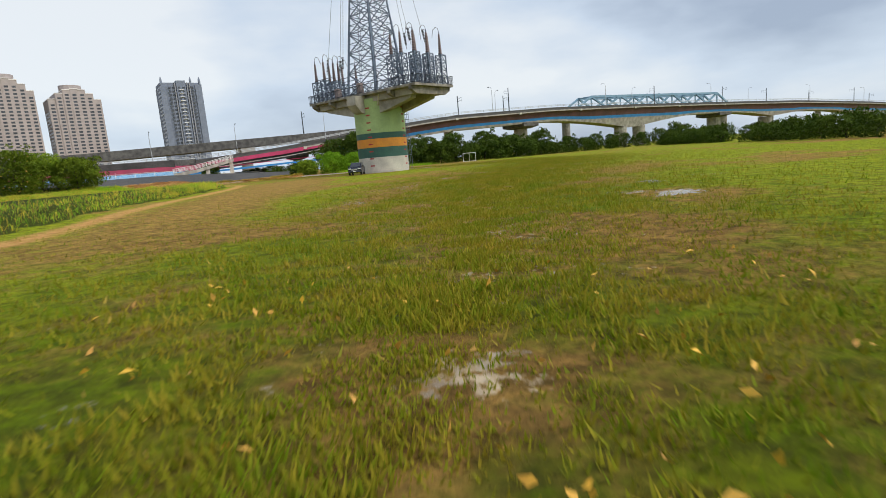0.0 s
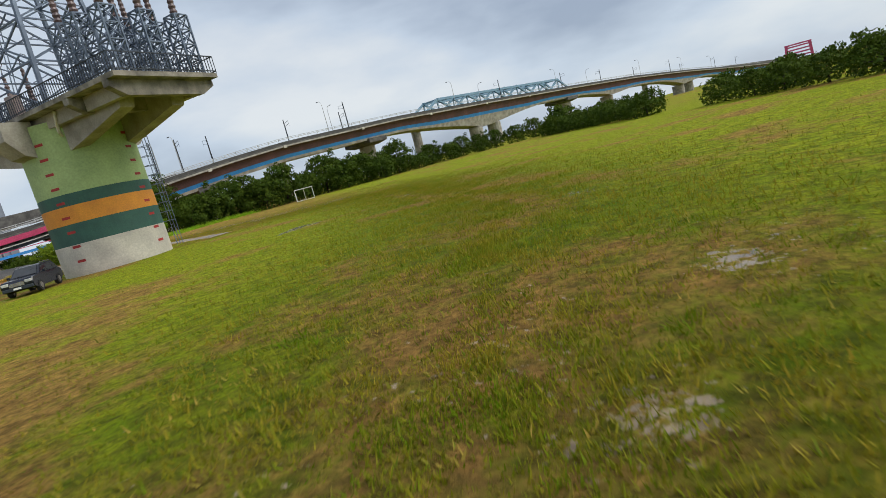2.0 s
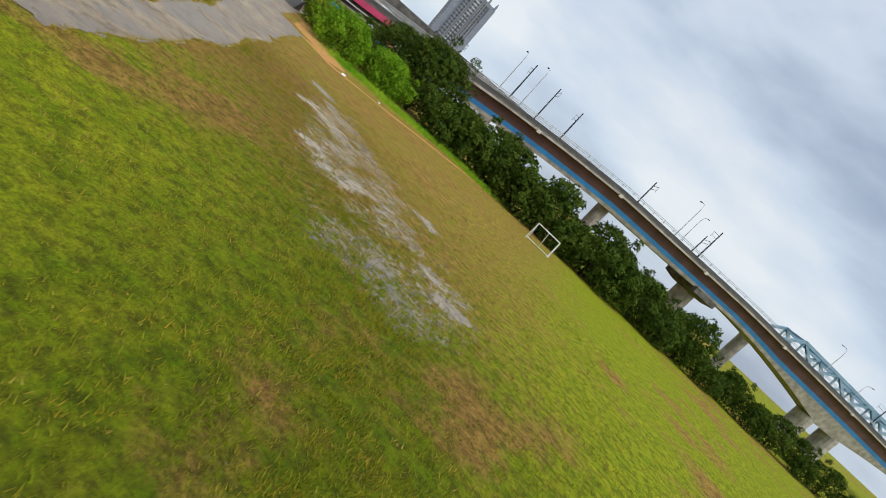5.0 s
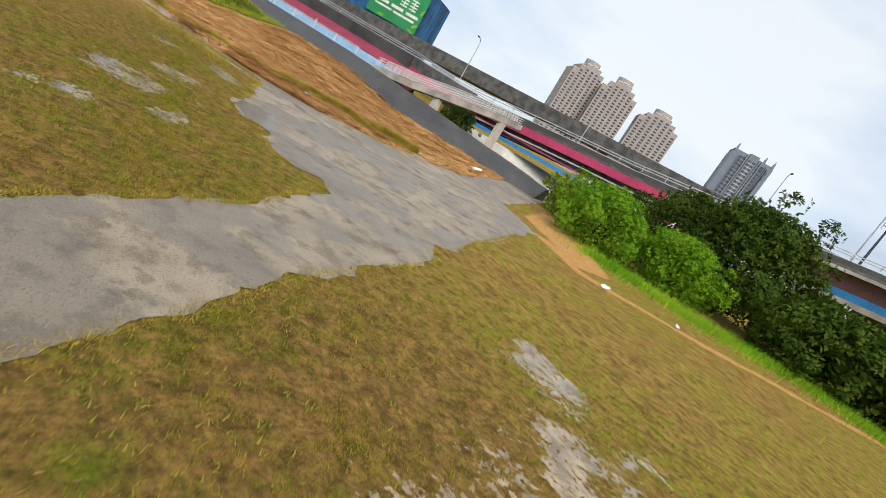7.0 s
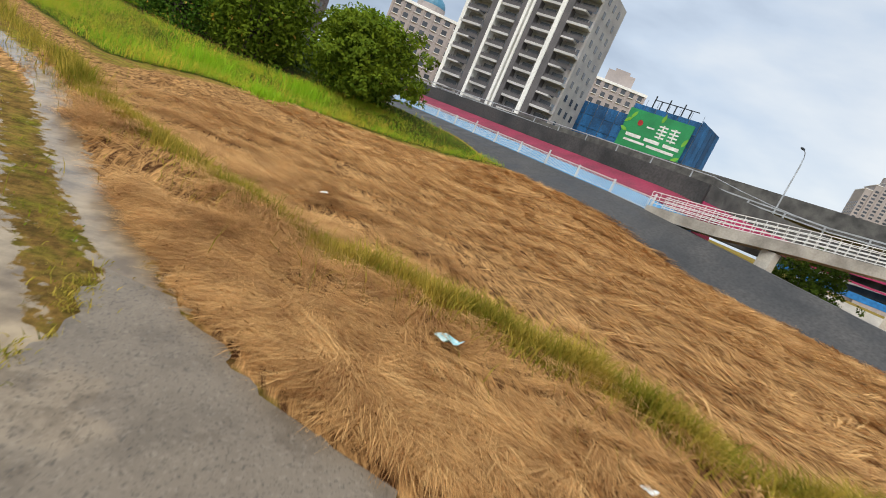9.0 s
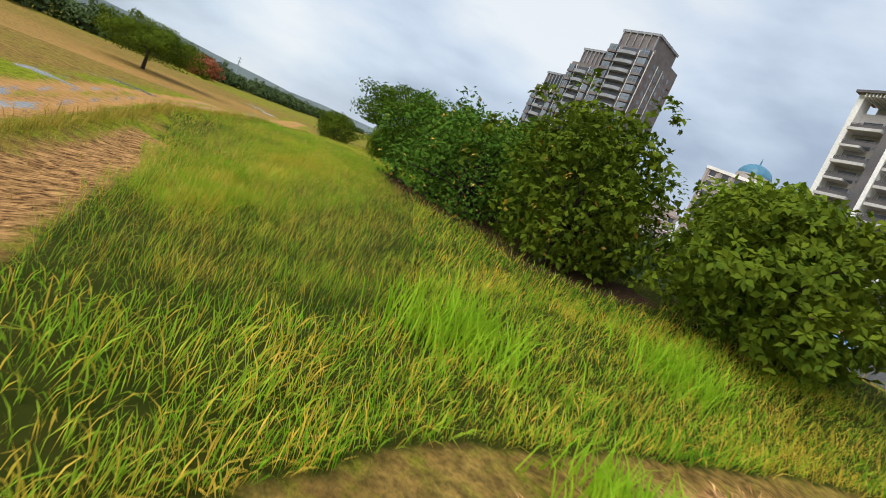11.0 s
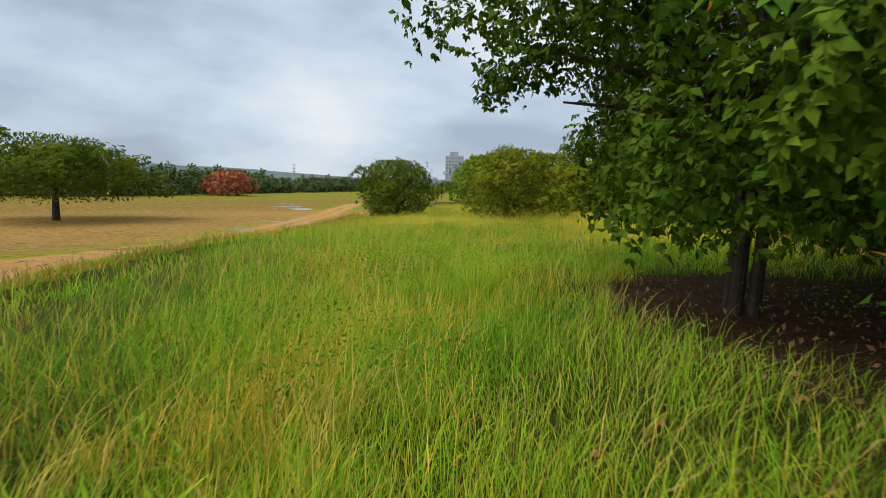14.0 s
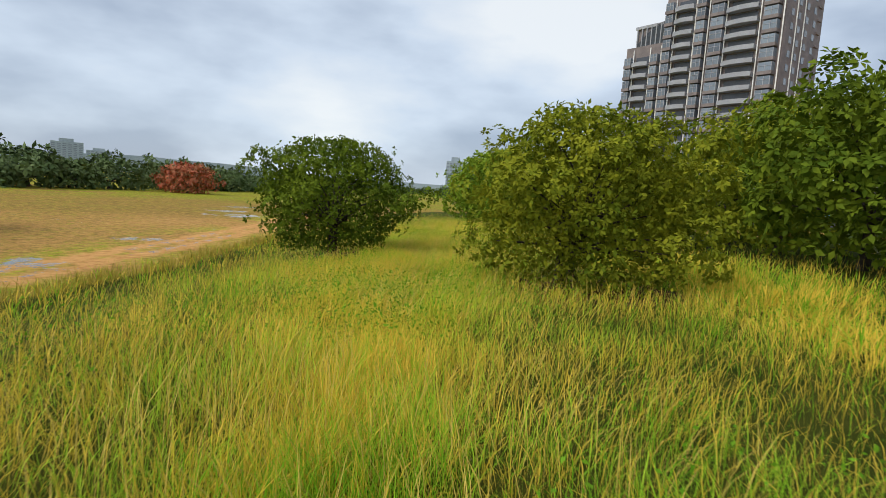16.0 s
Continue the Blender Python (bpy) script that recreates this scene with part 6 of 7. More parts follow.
def dark_tower():
    """Stepped stone-clad tower; local x runs along the front from its near corner, -y faces the field."""
    t = thing("apartment_tower", pose(-266.5, 53.0, 0, 0, 0, math.degrees(math.atan2(0.89, 0.45))), "dark stone-clad residential tower stepping down in three blocks", "building")
    fh = 3.3
    blocks = [(0, 18.5, 75.5, 22), (18.5, 31.5, 66.5, 18), (31.5, 43.5, 55.0, 16)]
    LT = 43.5
    blocks = [(LT - b, LT - a, h, d) for a, b, h, d in blocks]
    for bi, (a, b, h, d) in enumerate(blocks):
        part("block", Geo().box((a, 0.5, -2), (b, d, h - 6)), M["stone_dark"], t)
        part("crown", Geo().box((a + 2.5, 1.5, h - 6), (b - 1.5, d - 4, h)), M["stone_dark"], t)
        part("crown_frame", Geo().box((a + 2.0, 1.0, h - 0.8), (b - 1.0, d - 3.5, h)), M["balcony_grey"], t)
        for k in range(6):
            xx = a + 2.6 + (b - a - 4.4) * k / 5
            part("crown_fin", Geo().box((xx, 0.9, h - 6), (xx + 0.3, 1.5, h)), M["balcony_grey"], t)
        w = b - a
        bw = w * 0.42
        slab = Geo().sweep([[(bw * u, -1.2 - 0.7 * math.sin(math.pi * u), z) for u in np.linspace(0, 1, 7)] + [(bw * u, 0.6, z) for u in (1, 0)] for z in (0, 1.15)]).mesh("balcony", M["balcony_grey"])
        bay = Geo().box((0, -1.2, 0.7), (w * 0.18, 0.6, 2.8)).mesh("bay_window", M["window_pale"])
        band = Geo().box((-0.12, -1.35, -0.15), (w * 0.18 + 0.12, 0.6, 0.7)).mesh("bay_band", M["stone_dark"])
        mull = Geo()
        for u in (0.02, 0.5, 0.94):
            mull.box((w * 0.18 * u, -1.3, 0.7), (w * 0.18 * u + 0.13, -1.15, 2.8))
        mull.box((0, -1.28, 1.9), (w * 0.18, -1.17, 2.0))
        mull = mull.mesh("mullion", M["balcony_grey"])
        dark = window_mesh(bw * 0.85, 1.7, M["window_dark"])
        pane = window_mesh(w * 0.1, 1.5, M["window_dark"])
        for n in range(1, int((h - 6) / fh)):
            z = n * fh
            put("balcony", slab, t, pose(a + w * 0.26, 0, z))
            put("balcony_door", dark, t, pose(a + w * 0.47, 0.48, z + 2.05))
            for xx in (a + w * 0.05, a + w * 0.76):
                put("bay_window", bay, t, pose(xx, 0, z))
                put("bay_band", band, t, pose(xx, 0, z))
                put("mullion", mull, t, pose(xx, 0, z))
        for u in (0.245, 0.70, 0.985):
            part("white_pipe", Geo().tube((a + w * u, -0.1, 0), (a + w * u, -0.1, h - 7), 0.16, n=6), M["apartment_white"], t)
    win = window_mesh(1.5, 1.6, M["window_pale"])
    for n in range(1, 20):
        for j, y in enumerate((4, 8, 12.5, 17)):
            put("window", win, t, pose(LT + 0.03, y, n * fh + 2.0, 0, 0, 90))
        put("ledge", Geo().box((LT, 18.5, n * fh), (LT + 0.35, 20.5, n * fh + 0.5)).mesh("ledge", M["stone_dark"]) if n == 1 else bpy.data.meshes["ledge"], t, pose(0, 0, 0.0 if n == 1 else (n - 1) * fh))
    for y in (6, 10.4):
        part("white_pipe", Geo().tube((LT + 0.2, y, 0), (LT + 0.2, y, 66), 0.15, n=6), M["apartment_white"], t)
    # curved roof over the lowest block
    rings = [[(12 - 9 * u, 1 + 0.0, 50 + 5.2 * math.sin(math.pi / 2 * (1 - u)) ), (12 - 9 * u, 9, 50 + 5.2 * math.sin(math.pi / 2 * (1 - u))), (12 - 9 * u, 9, 49), (12 - 9 * u, 1, 49)] for u in np.linspace(0, 1, 7)]
    part("curved_roof", Geo().sweep(rings), M["steel_dark"], t)


dark_tower()
# faint buildings far off, their haze put into the pale blue colour
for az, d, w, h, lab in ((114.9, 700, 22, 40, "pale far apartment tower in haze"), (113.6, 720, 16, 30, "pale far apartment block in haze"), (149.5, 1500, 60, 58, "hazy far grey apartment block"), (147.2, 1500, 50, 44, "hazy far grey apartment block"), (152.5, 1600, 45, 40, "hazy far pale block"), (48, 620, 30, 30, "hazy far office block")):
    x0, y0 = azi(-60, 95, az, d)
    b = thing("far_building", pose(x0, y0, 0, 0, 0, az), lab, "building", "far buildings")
    part("wall", Geo().box((-w / 2, -8, -2), (w / 2, 8, h)).box((-w / 4, -6, h), (w / 5, 6, h * 1.12)), M["haze_blue"], b)
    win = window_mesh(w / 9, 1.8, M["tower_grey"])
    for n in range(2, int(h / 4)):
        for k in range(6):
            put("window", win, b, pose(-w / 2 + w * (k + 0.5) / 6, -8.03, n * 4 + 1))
x0, y0 = azi(14, 49, -52.6, 640)
arch = thing("far_arch", pose(x0, y0, 0, 0, 0, -52), "distant pink steel arch portal of another bridge", "arch")
for x in (-11, 11):
    part("leg", Geo().beam((x, 0, -1), (x * 0.85, 0, 17), 2.4), M["arch_pink"], arch)
for z in (6, 9, 12, 15, 17):
    part("cross_bar", Geo().beam((-11, 0, z), (11, 0, z), 1.3), M["arch_pink"], arch)
# hazy hills, the haze being their colour
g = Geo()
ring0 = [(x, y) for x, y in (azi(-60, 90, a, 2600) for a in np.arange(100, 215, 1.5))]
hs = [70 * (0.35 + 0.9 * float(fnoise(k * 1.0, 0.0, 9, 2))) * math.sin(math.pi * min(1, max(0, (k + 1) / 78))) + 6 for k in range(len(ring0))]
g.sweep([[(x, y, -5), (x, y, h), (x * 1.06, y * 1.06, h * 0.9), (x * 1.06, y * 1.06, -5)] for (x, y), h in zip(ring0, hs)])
tagged(part("backdrop_hills", g, M["haze_blue"]), "hazy blue hills on the far horizon", "hills", kind="structure")

# ---- trees ----
def leaf_quads(c, u, nrm, size, r):
    """Pointed leaves from stalk to tip along u, folded a little about the rib."""
    n = len(c)
    w = np.cross(u, nrm)
    w /= np.linalg.norm(w, axis=1)[:, None] + 1e-9
    nn = np.cross(w, u)
    s = (size * r.uniform(0.65, 1.25, n))[:, None]
    mid = c + u * s * 0.48
    v = np.stack([c, mid + w * s * 0.27 + nn * s * 0.07, c + u * s - nn * s * 0.14, mid - w * s * 0.27 + nn * s * 0.07], 1).reshape(-1, 3)
    return v, np.arange(4 * n).reshape(n, 4)


def unit(a):
    return a / (np.linalg.norm(a, axis=1)[:, None] + 1e-9)


def leaf_cloud(centres, out, size, r, droop=0.2):
    """Leaves round the given centres, turned outwards at random."""
    u = out * 0.6 + r.normal(0, 0.8, (len(centres), 3))
    u[:, 2] -= droop
    return leaf_quads(centres, unit(u), out + r.normal(0, 0.7, (len(centres), 3)), size, r)


def rosettes(c, out, per, size, r, droop):
    """Sprays of leaves fanning out from one twig end."""
    n = len(c)
    a = np.cross(out, r.normal(0, 1, (n, 3)))
    a = unit(a)
    b = np.cross(out, a)
    k = np.arange(per)[None, :]
    ph = k * math.tau / per + r.uniform(0, 6.28, (n, 1)) + r.normal(0, 0.25, (n, per))
    u = np.cos(ph)[..., None] * a[:, None] + np.sin(ph)[..., None] * b[:, None] + out[:, None] * r.uniform(0.1, 0.8, (n, per, 1))
    u = u.reshape(-1, 3)
    u[:, 2] -= droop
    u = unit(u)
    cc = np.repeat(c, per, 0) + u * size * 0.12
    nrm = np.repeat(out + np.array([0, 0, 0.5]), per, 0) + r.normal(0, 0.25, (n * per, 3))
    return leaf_quads(cc, u, nrm, size, r)


def palms(c, out, size, r, droop):
    """Palmate leaves: five pointed lobes in one drooping plane."""
    n = len(c)
    u0 = out + r.normal(0, 0.5, (n, 3))
    u0[:, 2] -= droop
    u0 = unit(u0)
    side = unit(np.cross(u0, np.array([0.0, 0.0, 1.0]) + r.normal(0, 0.35, (n, 3))))
    nrm = np.cross(side, u0)
    a = np.array([-1.75, -0.85, 0.0, 0.85, 1.75])[None, :] + r.normal(0, 0.08, (n, 5))
    u = np.cos(a)[..., None] * u0[:, None] + np.sin(a)[..., None] * side[:, None]
    u = unit(u.reshape(-1, 3) + np.array([0, 0, -0.12]))
    grow = np.repeat(r.uniform(0.65, 1.3, n), 5) * np.tile([0.6, 0.85, 1.0, 0.85, 0.6], n)
    return leaf_quads(np.repeat(c, 5, 0), u, np.repeat(nrm, 5, 0), size * grow, r)


CAM_WAY = [(x, y) for t, x, y, z, h, p, q in PATH]


def make_tree(name, label, x, y, h, rad, mtl, leaves=6000, size=0.25, trunk=1.0, lobes=20, seed=1, stems=1, girth=1.0, group="", droop=0.2, foot=0.75, widest=0.35, limbs=9, fill=0.3, ragged_=0.3, wide=None, palm=False, yellow=0.0):
    """Trunk, limbs and a lobed crown; foot is the crown's share of its full width at its underside."""
    r = np.random.default_rng(seed)
    z = float(height(x, y))
    t = thing(name, pose(x, y, z), label, "shrub" if "bush" in name or "shrub" in name else "tree", group)

    def width(q):
        up = np.sqrt(np.clip(1 - ((q - widest) / (1 - widest)) ** 2, 0, 1))
        down = foot + (1 - foot) * np.clip(q / widest, 0, 1) ** 0.7
        return rad * np.where(q > widest, up, down)

    H = h - trunk
    L = []
    for k in range(lobes):
        a = math.tau * k * 0.381966 + r.uniform(-0.35, 0.35)
        q = ((k + 0.5) / lobes) ** 0.9 * 0.86 + 0.04
        w = float(width(q)) * r.uniform(1 - ragged_, 1 + ragged_ * 0.6)
        lr = min(rad * r.uniform(0.27, 0.4) * min(1.0, (26 / lobes) ** 0.5), H * 0.42)
        L.append((math.cos(a) * max(0, w - lr * 0.85), math.sin(a) * max(0, w - lr * 0.85), trunk + lr * 0.55 + q * (H - lr * 1.35), lr))
    # smaller boughs that break the outline
    for k in range(lobes // 2):
        a, q = r.uniform(0, math.tau), r.uniform(0.15, 0.95)
        lr = rad * r.uniform(0.12, 0.2)
        w = float(width(q)) * r.uniform(0.95, 1.15)
        L.append((math.cos(a) * w, math.sin(a) * w, trunk + q * H * r.uniform(0.95, 1.05), lr))
    L = np.array(L)
    for s in range(stems):
        sx, sy = (r.uniform(-0.6, 0.6) * (stems > 1), r.uniform(-0.6, 0.6) * (stems > 1))
        th = trunk + H * 0.22
        bend = r.uniform(-0.2, 0.2, 2) * rad * 0.25
        part("trunk", Geo().sweep([[(sx + bend[0] * u + math.cos(k * math.tau / 9) * w, sy + bend[1] * u + math.sin(k * math.tau / 9) * w, zz) for k in range(9)]
             for u, zz, w in ((0, -0.3, girth * rad * 0.06), (0.2, 0.15, girth * rad * 0.042), (0.6, th * 0.6, girth * rad * 0.034), (1.0, th, girth * rad * 0.026))]), M["bark"], t)
        for k in list(range(s, lobes, max(stems, lobes // limbs))):
            lx, ly, lz, lr = L[k]
            p0 = (sx + bend[0], sy + bend[1], th - 0.1)
            p1 = (lx * 0.45 + r.uniform(-0.2, 0.2), ly * 0.45 + r.uniform(-0.2, 0.2), th + (lz - th) * 0.65)
            p2 = (lx * 0.95, ly * 0.95, lz)
            w = rad * 0.016
            part("limb", Geo().tube(p0, p1, w, w * 0.65, 6).tube(p1, p2, w * 0.65, w * 0.25, 5), M["bark"], t)
    # sprays of leaves on the lobes, long shoots here and there, bigger leaves within
    per = 5 if palm else 6
    n = int(leaves * (1 - fill) / per)
    share = L[:, 3] ** 1.6 * r.uniform(0.45, 1.3, len(L))
    pick = r.choice(len(L), n, p=share / share.sum())
    axis = unit(L[pick, :3] - np.array([0, 0, trunk + H * 0.3]))
    d = unit(r.normal(0, 1, (n, 3)) + axis * 0.55)
    k = np.where(r.uniform(0, 1, n) < 0.1, r.uniform(1.0, 1.18, n), r.uniform(0.5, 1.02, n))
    twig = np.round(r.uniform(0, 40, n)) + pick * 100
    jit = np.stack([np.sin(twig * 12.9), np.sin(twig * 78.2), np.sin(twig * 37.7)], 1)
    flat_ = np.array([1, 1, wide if wide else 0.85])
    c = L[pick, :3] + unit(d + jit * 0.45) * (k * L[pick, 3])[:, None] * flat_
    v1, f1 = palms(c, d, size, r, droop) if palm else rosettes(c, unit(d + np.array([0, 0, 0.25])), per, size, r, droop)
    m = int(leaves * fill)
    q = r.uniform(0, 0.92, m)
    a = r.uniform(0, math.tau, m)
    rr = width(q) * 0.82 * np.sqrt(r.uniform(0, 1, m))
    ci = np.column_stack([np.cos(a) * rr, np.sin(a) * rr, trunk + q * H])
    v2, f2 = leaf_cloud(ci, unit(r.normal(0, 1, (m, 3))), size * 1.25, r, droop)
    v = np.concatenate([v1, v2])
    v[:, 2] = np.maximum(v[:, 2], 0.03)
    # leaves close beside the camera's path are left out below 4.2 m
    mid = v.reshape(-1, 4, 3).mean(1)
    ok = (line_dist(mid[:, 0] + x, mid[:, 1] + y, CAM_WAY) > 1.7) | (mid[:, 2] + z > 4.2)
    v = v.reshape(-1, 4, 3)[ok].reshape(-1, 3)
    if yellow:
        turned = np.repeat(r.uniform(0, 1, len(v) // (4 * per) + 1) < yellow, per)[:len(v) // 4]
        w = v.reshape(-1, 4, 3)
        part("yellowed_leaves", mesh_np("yellowed_leaves", w[turned].reshape(-1, 3), np.arange(4 * turned.sum()).reshape(-1, 4), M["leaf_yellow"]), None, t, "yellowed leaves")
        v = w[~turned].reshape(-1, 3)
    part("crown", mesh_np("crown", v, np.arange(len(v)).reshape(-1, 4), M[mtl]), None, t)
    return t


BIG = "leafy green tree with large drooping leaves beside tall grass"
ROW = "dense green tree in a row behind tall grass"
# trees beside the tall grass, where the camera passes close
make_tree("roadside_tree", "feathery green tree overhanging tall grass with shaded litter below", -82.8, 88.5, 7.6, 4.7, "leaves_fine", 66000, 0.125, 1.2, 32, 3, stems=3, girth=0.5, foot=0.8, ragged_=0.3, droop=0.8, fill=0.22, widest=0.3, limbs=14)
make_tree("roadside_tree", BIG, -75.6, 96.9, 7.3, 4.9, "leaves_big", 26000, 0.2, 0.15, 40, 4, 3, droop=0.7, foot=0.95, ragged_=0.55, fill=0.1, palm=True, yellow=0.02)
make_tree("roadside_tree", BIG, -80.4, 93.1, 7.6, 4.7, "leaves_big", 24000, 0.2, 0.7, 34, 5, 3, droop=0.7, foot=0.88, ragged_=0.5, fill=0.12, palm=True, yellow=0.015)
# filler tree added behind the others to close the canopy and deepen its shade
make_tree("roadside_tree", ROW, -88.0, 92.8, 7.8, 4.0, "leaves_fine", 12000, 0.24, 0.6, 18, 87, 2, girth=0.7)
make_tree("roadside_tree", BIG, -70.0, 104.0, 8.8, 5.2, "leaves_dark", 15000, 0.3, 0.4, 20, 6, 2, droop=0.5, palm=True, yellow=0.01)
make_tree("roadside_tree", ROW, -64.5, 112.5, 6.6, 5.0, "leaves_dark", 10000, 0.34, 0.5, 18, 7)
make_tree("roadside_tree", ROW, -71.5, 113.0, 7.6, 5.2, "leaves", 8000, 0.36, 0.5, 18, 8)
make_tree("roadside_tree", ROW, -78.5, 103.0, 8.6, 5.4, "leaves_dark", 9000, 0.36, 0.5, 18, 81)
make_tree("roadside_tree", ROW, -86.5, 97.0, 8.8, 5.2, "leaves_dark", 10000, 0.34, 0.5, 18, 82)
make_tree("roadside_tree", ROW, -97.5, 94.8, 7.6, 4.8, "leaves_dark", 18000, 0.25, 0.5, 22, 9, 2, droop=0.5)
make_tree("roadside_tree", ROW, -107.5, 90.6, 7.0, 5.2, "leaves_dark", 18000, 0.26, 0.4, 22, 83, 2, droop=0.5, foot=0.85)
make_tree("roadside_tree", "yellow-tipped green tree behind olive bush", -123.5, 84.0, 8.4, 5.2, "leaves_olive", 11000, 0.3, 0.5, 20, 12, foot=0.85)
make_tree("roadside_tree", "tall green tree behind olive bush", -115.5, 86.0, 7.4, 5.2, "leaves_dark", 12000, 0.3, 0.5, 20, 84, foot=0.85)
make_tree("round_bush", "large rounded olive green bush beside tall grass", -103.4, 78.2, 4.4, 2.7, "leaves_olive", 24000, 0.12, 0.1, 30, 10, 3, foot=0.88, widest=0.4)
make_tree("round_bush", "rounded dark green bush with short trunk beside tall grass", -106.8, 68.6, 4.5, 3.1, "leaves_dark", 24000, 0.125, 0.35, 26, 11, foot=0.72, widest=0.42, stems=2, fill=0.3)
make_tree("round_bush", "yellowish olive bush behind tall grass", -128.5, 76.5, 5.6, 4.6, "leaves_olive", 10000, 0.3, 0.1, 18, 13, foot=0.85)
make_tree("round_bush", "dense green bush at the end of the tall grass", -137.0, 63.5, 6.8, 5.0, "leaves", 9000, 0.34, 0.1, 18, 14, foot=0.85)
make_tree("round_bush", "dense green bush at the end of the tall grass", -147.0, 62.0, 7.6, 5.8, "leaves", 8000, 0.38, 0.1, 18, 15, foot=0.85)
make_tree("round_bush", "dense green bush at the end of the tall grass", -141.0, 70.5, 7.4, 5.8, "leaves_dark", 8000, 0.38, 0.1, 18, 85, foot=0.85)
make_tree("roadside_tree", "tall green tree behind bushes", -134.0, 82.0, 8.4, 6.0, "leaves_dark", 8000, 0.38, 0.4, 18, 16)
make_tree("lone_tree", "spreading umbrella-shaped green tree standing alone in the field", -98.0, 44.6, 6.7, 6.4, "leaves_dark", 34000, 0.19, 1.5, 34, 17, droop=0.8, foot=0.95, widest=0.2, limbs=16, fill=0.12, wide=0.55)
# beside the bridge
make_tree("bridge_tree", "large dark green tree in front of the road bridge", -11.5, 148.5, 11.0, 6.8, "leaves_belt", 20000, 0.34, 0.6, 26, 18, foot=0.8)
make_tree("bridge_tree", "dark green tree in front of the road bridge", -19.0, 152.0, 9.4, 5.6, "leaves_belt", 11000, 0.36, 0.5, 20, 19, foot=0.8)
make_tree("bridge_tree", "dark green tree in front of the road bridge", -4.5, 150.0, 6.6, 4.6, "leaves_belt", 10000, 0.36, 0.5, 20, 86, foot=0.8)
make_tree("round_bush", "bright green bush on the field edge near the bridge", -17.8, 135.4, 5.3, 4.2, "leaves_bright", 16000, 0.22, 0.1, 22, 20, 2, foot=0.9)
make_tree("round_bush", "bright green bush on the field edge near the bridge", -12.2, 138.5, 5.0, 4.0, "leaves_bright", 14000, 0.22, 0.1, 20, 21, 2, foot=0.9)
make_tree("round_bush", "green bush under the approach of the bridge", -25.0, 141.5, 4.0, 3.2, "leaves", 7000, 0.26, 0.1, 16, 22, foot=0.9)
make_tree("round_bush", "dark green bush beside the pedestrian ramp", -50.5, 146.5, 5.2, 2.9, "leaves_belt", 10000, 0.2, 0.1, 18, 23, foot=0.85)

# shrubs below the bridge
shrub = [make_tree("hedge_shrub", "dark green shrub in a belt below the bridge", 0.0, 144.5, 6.2, 4.0, "leaves_belt", 2800, 0.48, 0.1, 18, 30, group="shrub belt", foot=0.9),
         make_tree("hedge_shrub", "dark green shrub in a belt below the bridge", 5.5, 147.0, 7.8, 4.4, "leaves_belt", 2900, 0.5, 0.1, 20, 31, group="shrub belt", foot=0.85),
         make_tree("hedge_shrub", "green shrub in a belt below the bridge", 66.0, 131.0, 5.0, 4.4, "leaves_belt", 2500, 0.46, 0.1, 18, 32, group="shrub belt", foot=0.92)]
BELT = [(-4, 142.5), (2, 149.5), (9, 144.5), (13, 148), (17, 145), (21, 148.5), (25, 146), (29, 150), (33, 147.5), (37, 151), (41, 149), (45, 152.5), (49, 150.5), (53, 153), (57, 150.5), (61, 152.5), (65, 149.5), (70, 150),
        (6, 154), (12, 155), (18, 156), (24, 157), (30, 158), (36, 159), (42, 160), (48, 161), (54, 161), (60, 160)]
for k, (x, y) in enumerate(BELT):
    sc = random.uniform(0.8, 1.05) * (1.0 if x < 38 else 0.62 if x < 63 else 0.65)
    copy_thing(shrub[k % 2], pose(x, y, 0, 0, 0, random.uniform(0, 360)) @ Matrix.Scale(sc, 4))
for x, y in ((65.5, 136), (65, 132), (63, 127.5), (62, 122), (61, 117), (60, 112), (58.5, 107), (57, 102), (55.5, 97), (54, 92.5), (67, 127), (65, 121), (63, 114)):
    copy_thing(shrub[2], pose(x, y, 0, 0, 0, random.uniform(0, 360)) @ Matrix.Scale(random.uniform(0.55, 0.68), 4))
for x, y in ((49, 76), (48, 72), (46.5, 68), (45, 63.5), (43.5, 59), (42, 54), (40.5, 49), (39, 44), (37.5, 39), (36, 33), (35, 27), (34, 20), (50, 70), (48, 62), (46, 54)):
    copy_thing(shrub[2], pose(x, y, 0, 0, 0, random.uniform(0, 360)) @ Matrix.Scale(random.uniform(0.42, 0.52), 4))
# bushes in the dark under the approach
for x, y in ((-30, 150), (-35, 155), (-38, 161), (-43, 167), (-27, 158), (-48, 172)):
    copy_thing(shrub[2], pose(x, y, 0, 0, 0, random.uniform(0, 360)) @ Matrix.Scale(random.uniform(0.55, 0.75), 4))
# far belt of trees round the field
far = [make_tree("field_tree", "green tree in the belt beyond the field", -100.0, -10.0, 5.8, 6.5, "leaves_far", 1300, 0.85, 0.1, 18, 40, group="far belt", foot=0.92),
       make_tree("field_tree", "green tree in the belt beyond the field", -112.0, -11.0, 5.0, 6.0, "leaves_far", 1300, 0.8, 0.1, 18, 41, group="far belt", foot=0.92)]
make_tree("field_tree", "tree with rust-red foliage in the belt beyond the field", -163.0, -8.0, 6.0, 5.6, "leaves_red", 4500, 0.45, 0.1, 18, 42, foot=0.85)
FARLINE = [(-40, -30), (-70, -16), (-100, -10), (-140, -16), (-175, -24), (-210, -36), (-260, -55), (-330, -85), (-430, -130), (-560, -185), (-700, -240)]
k = 0
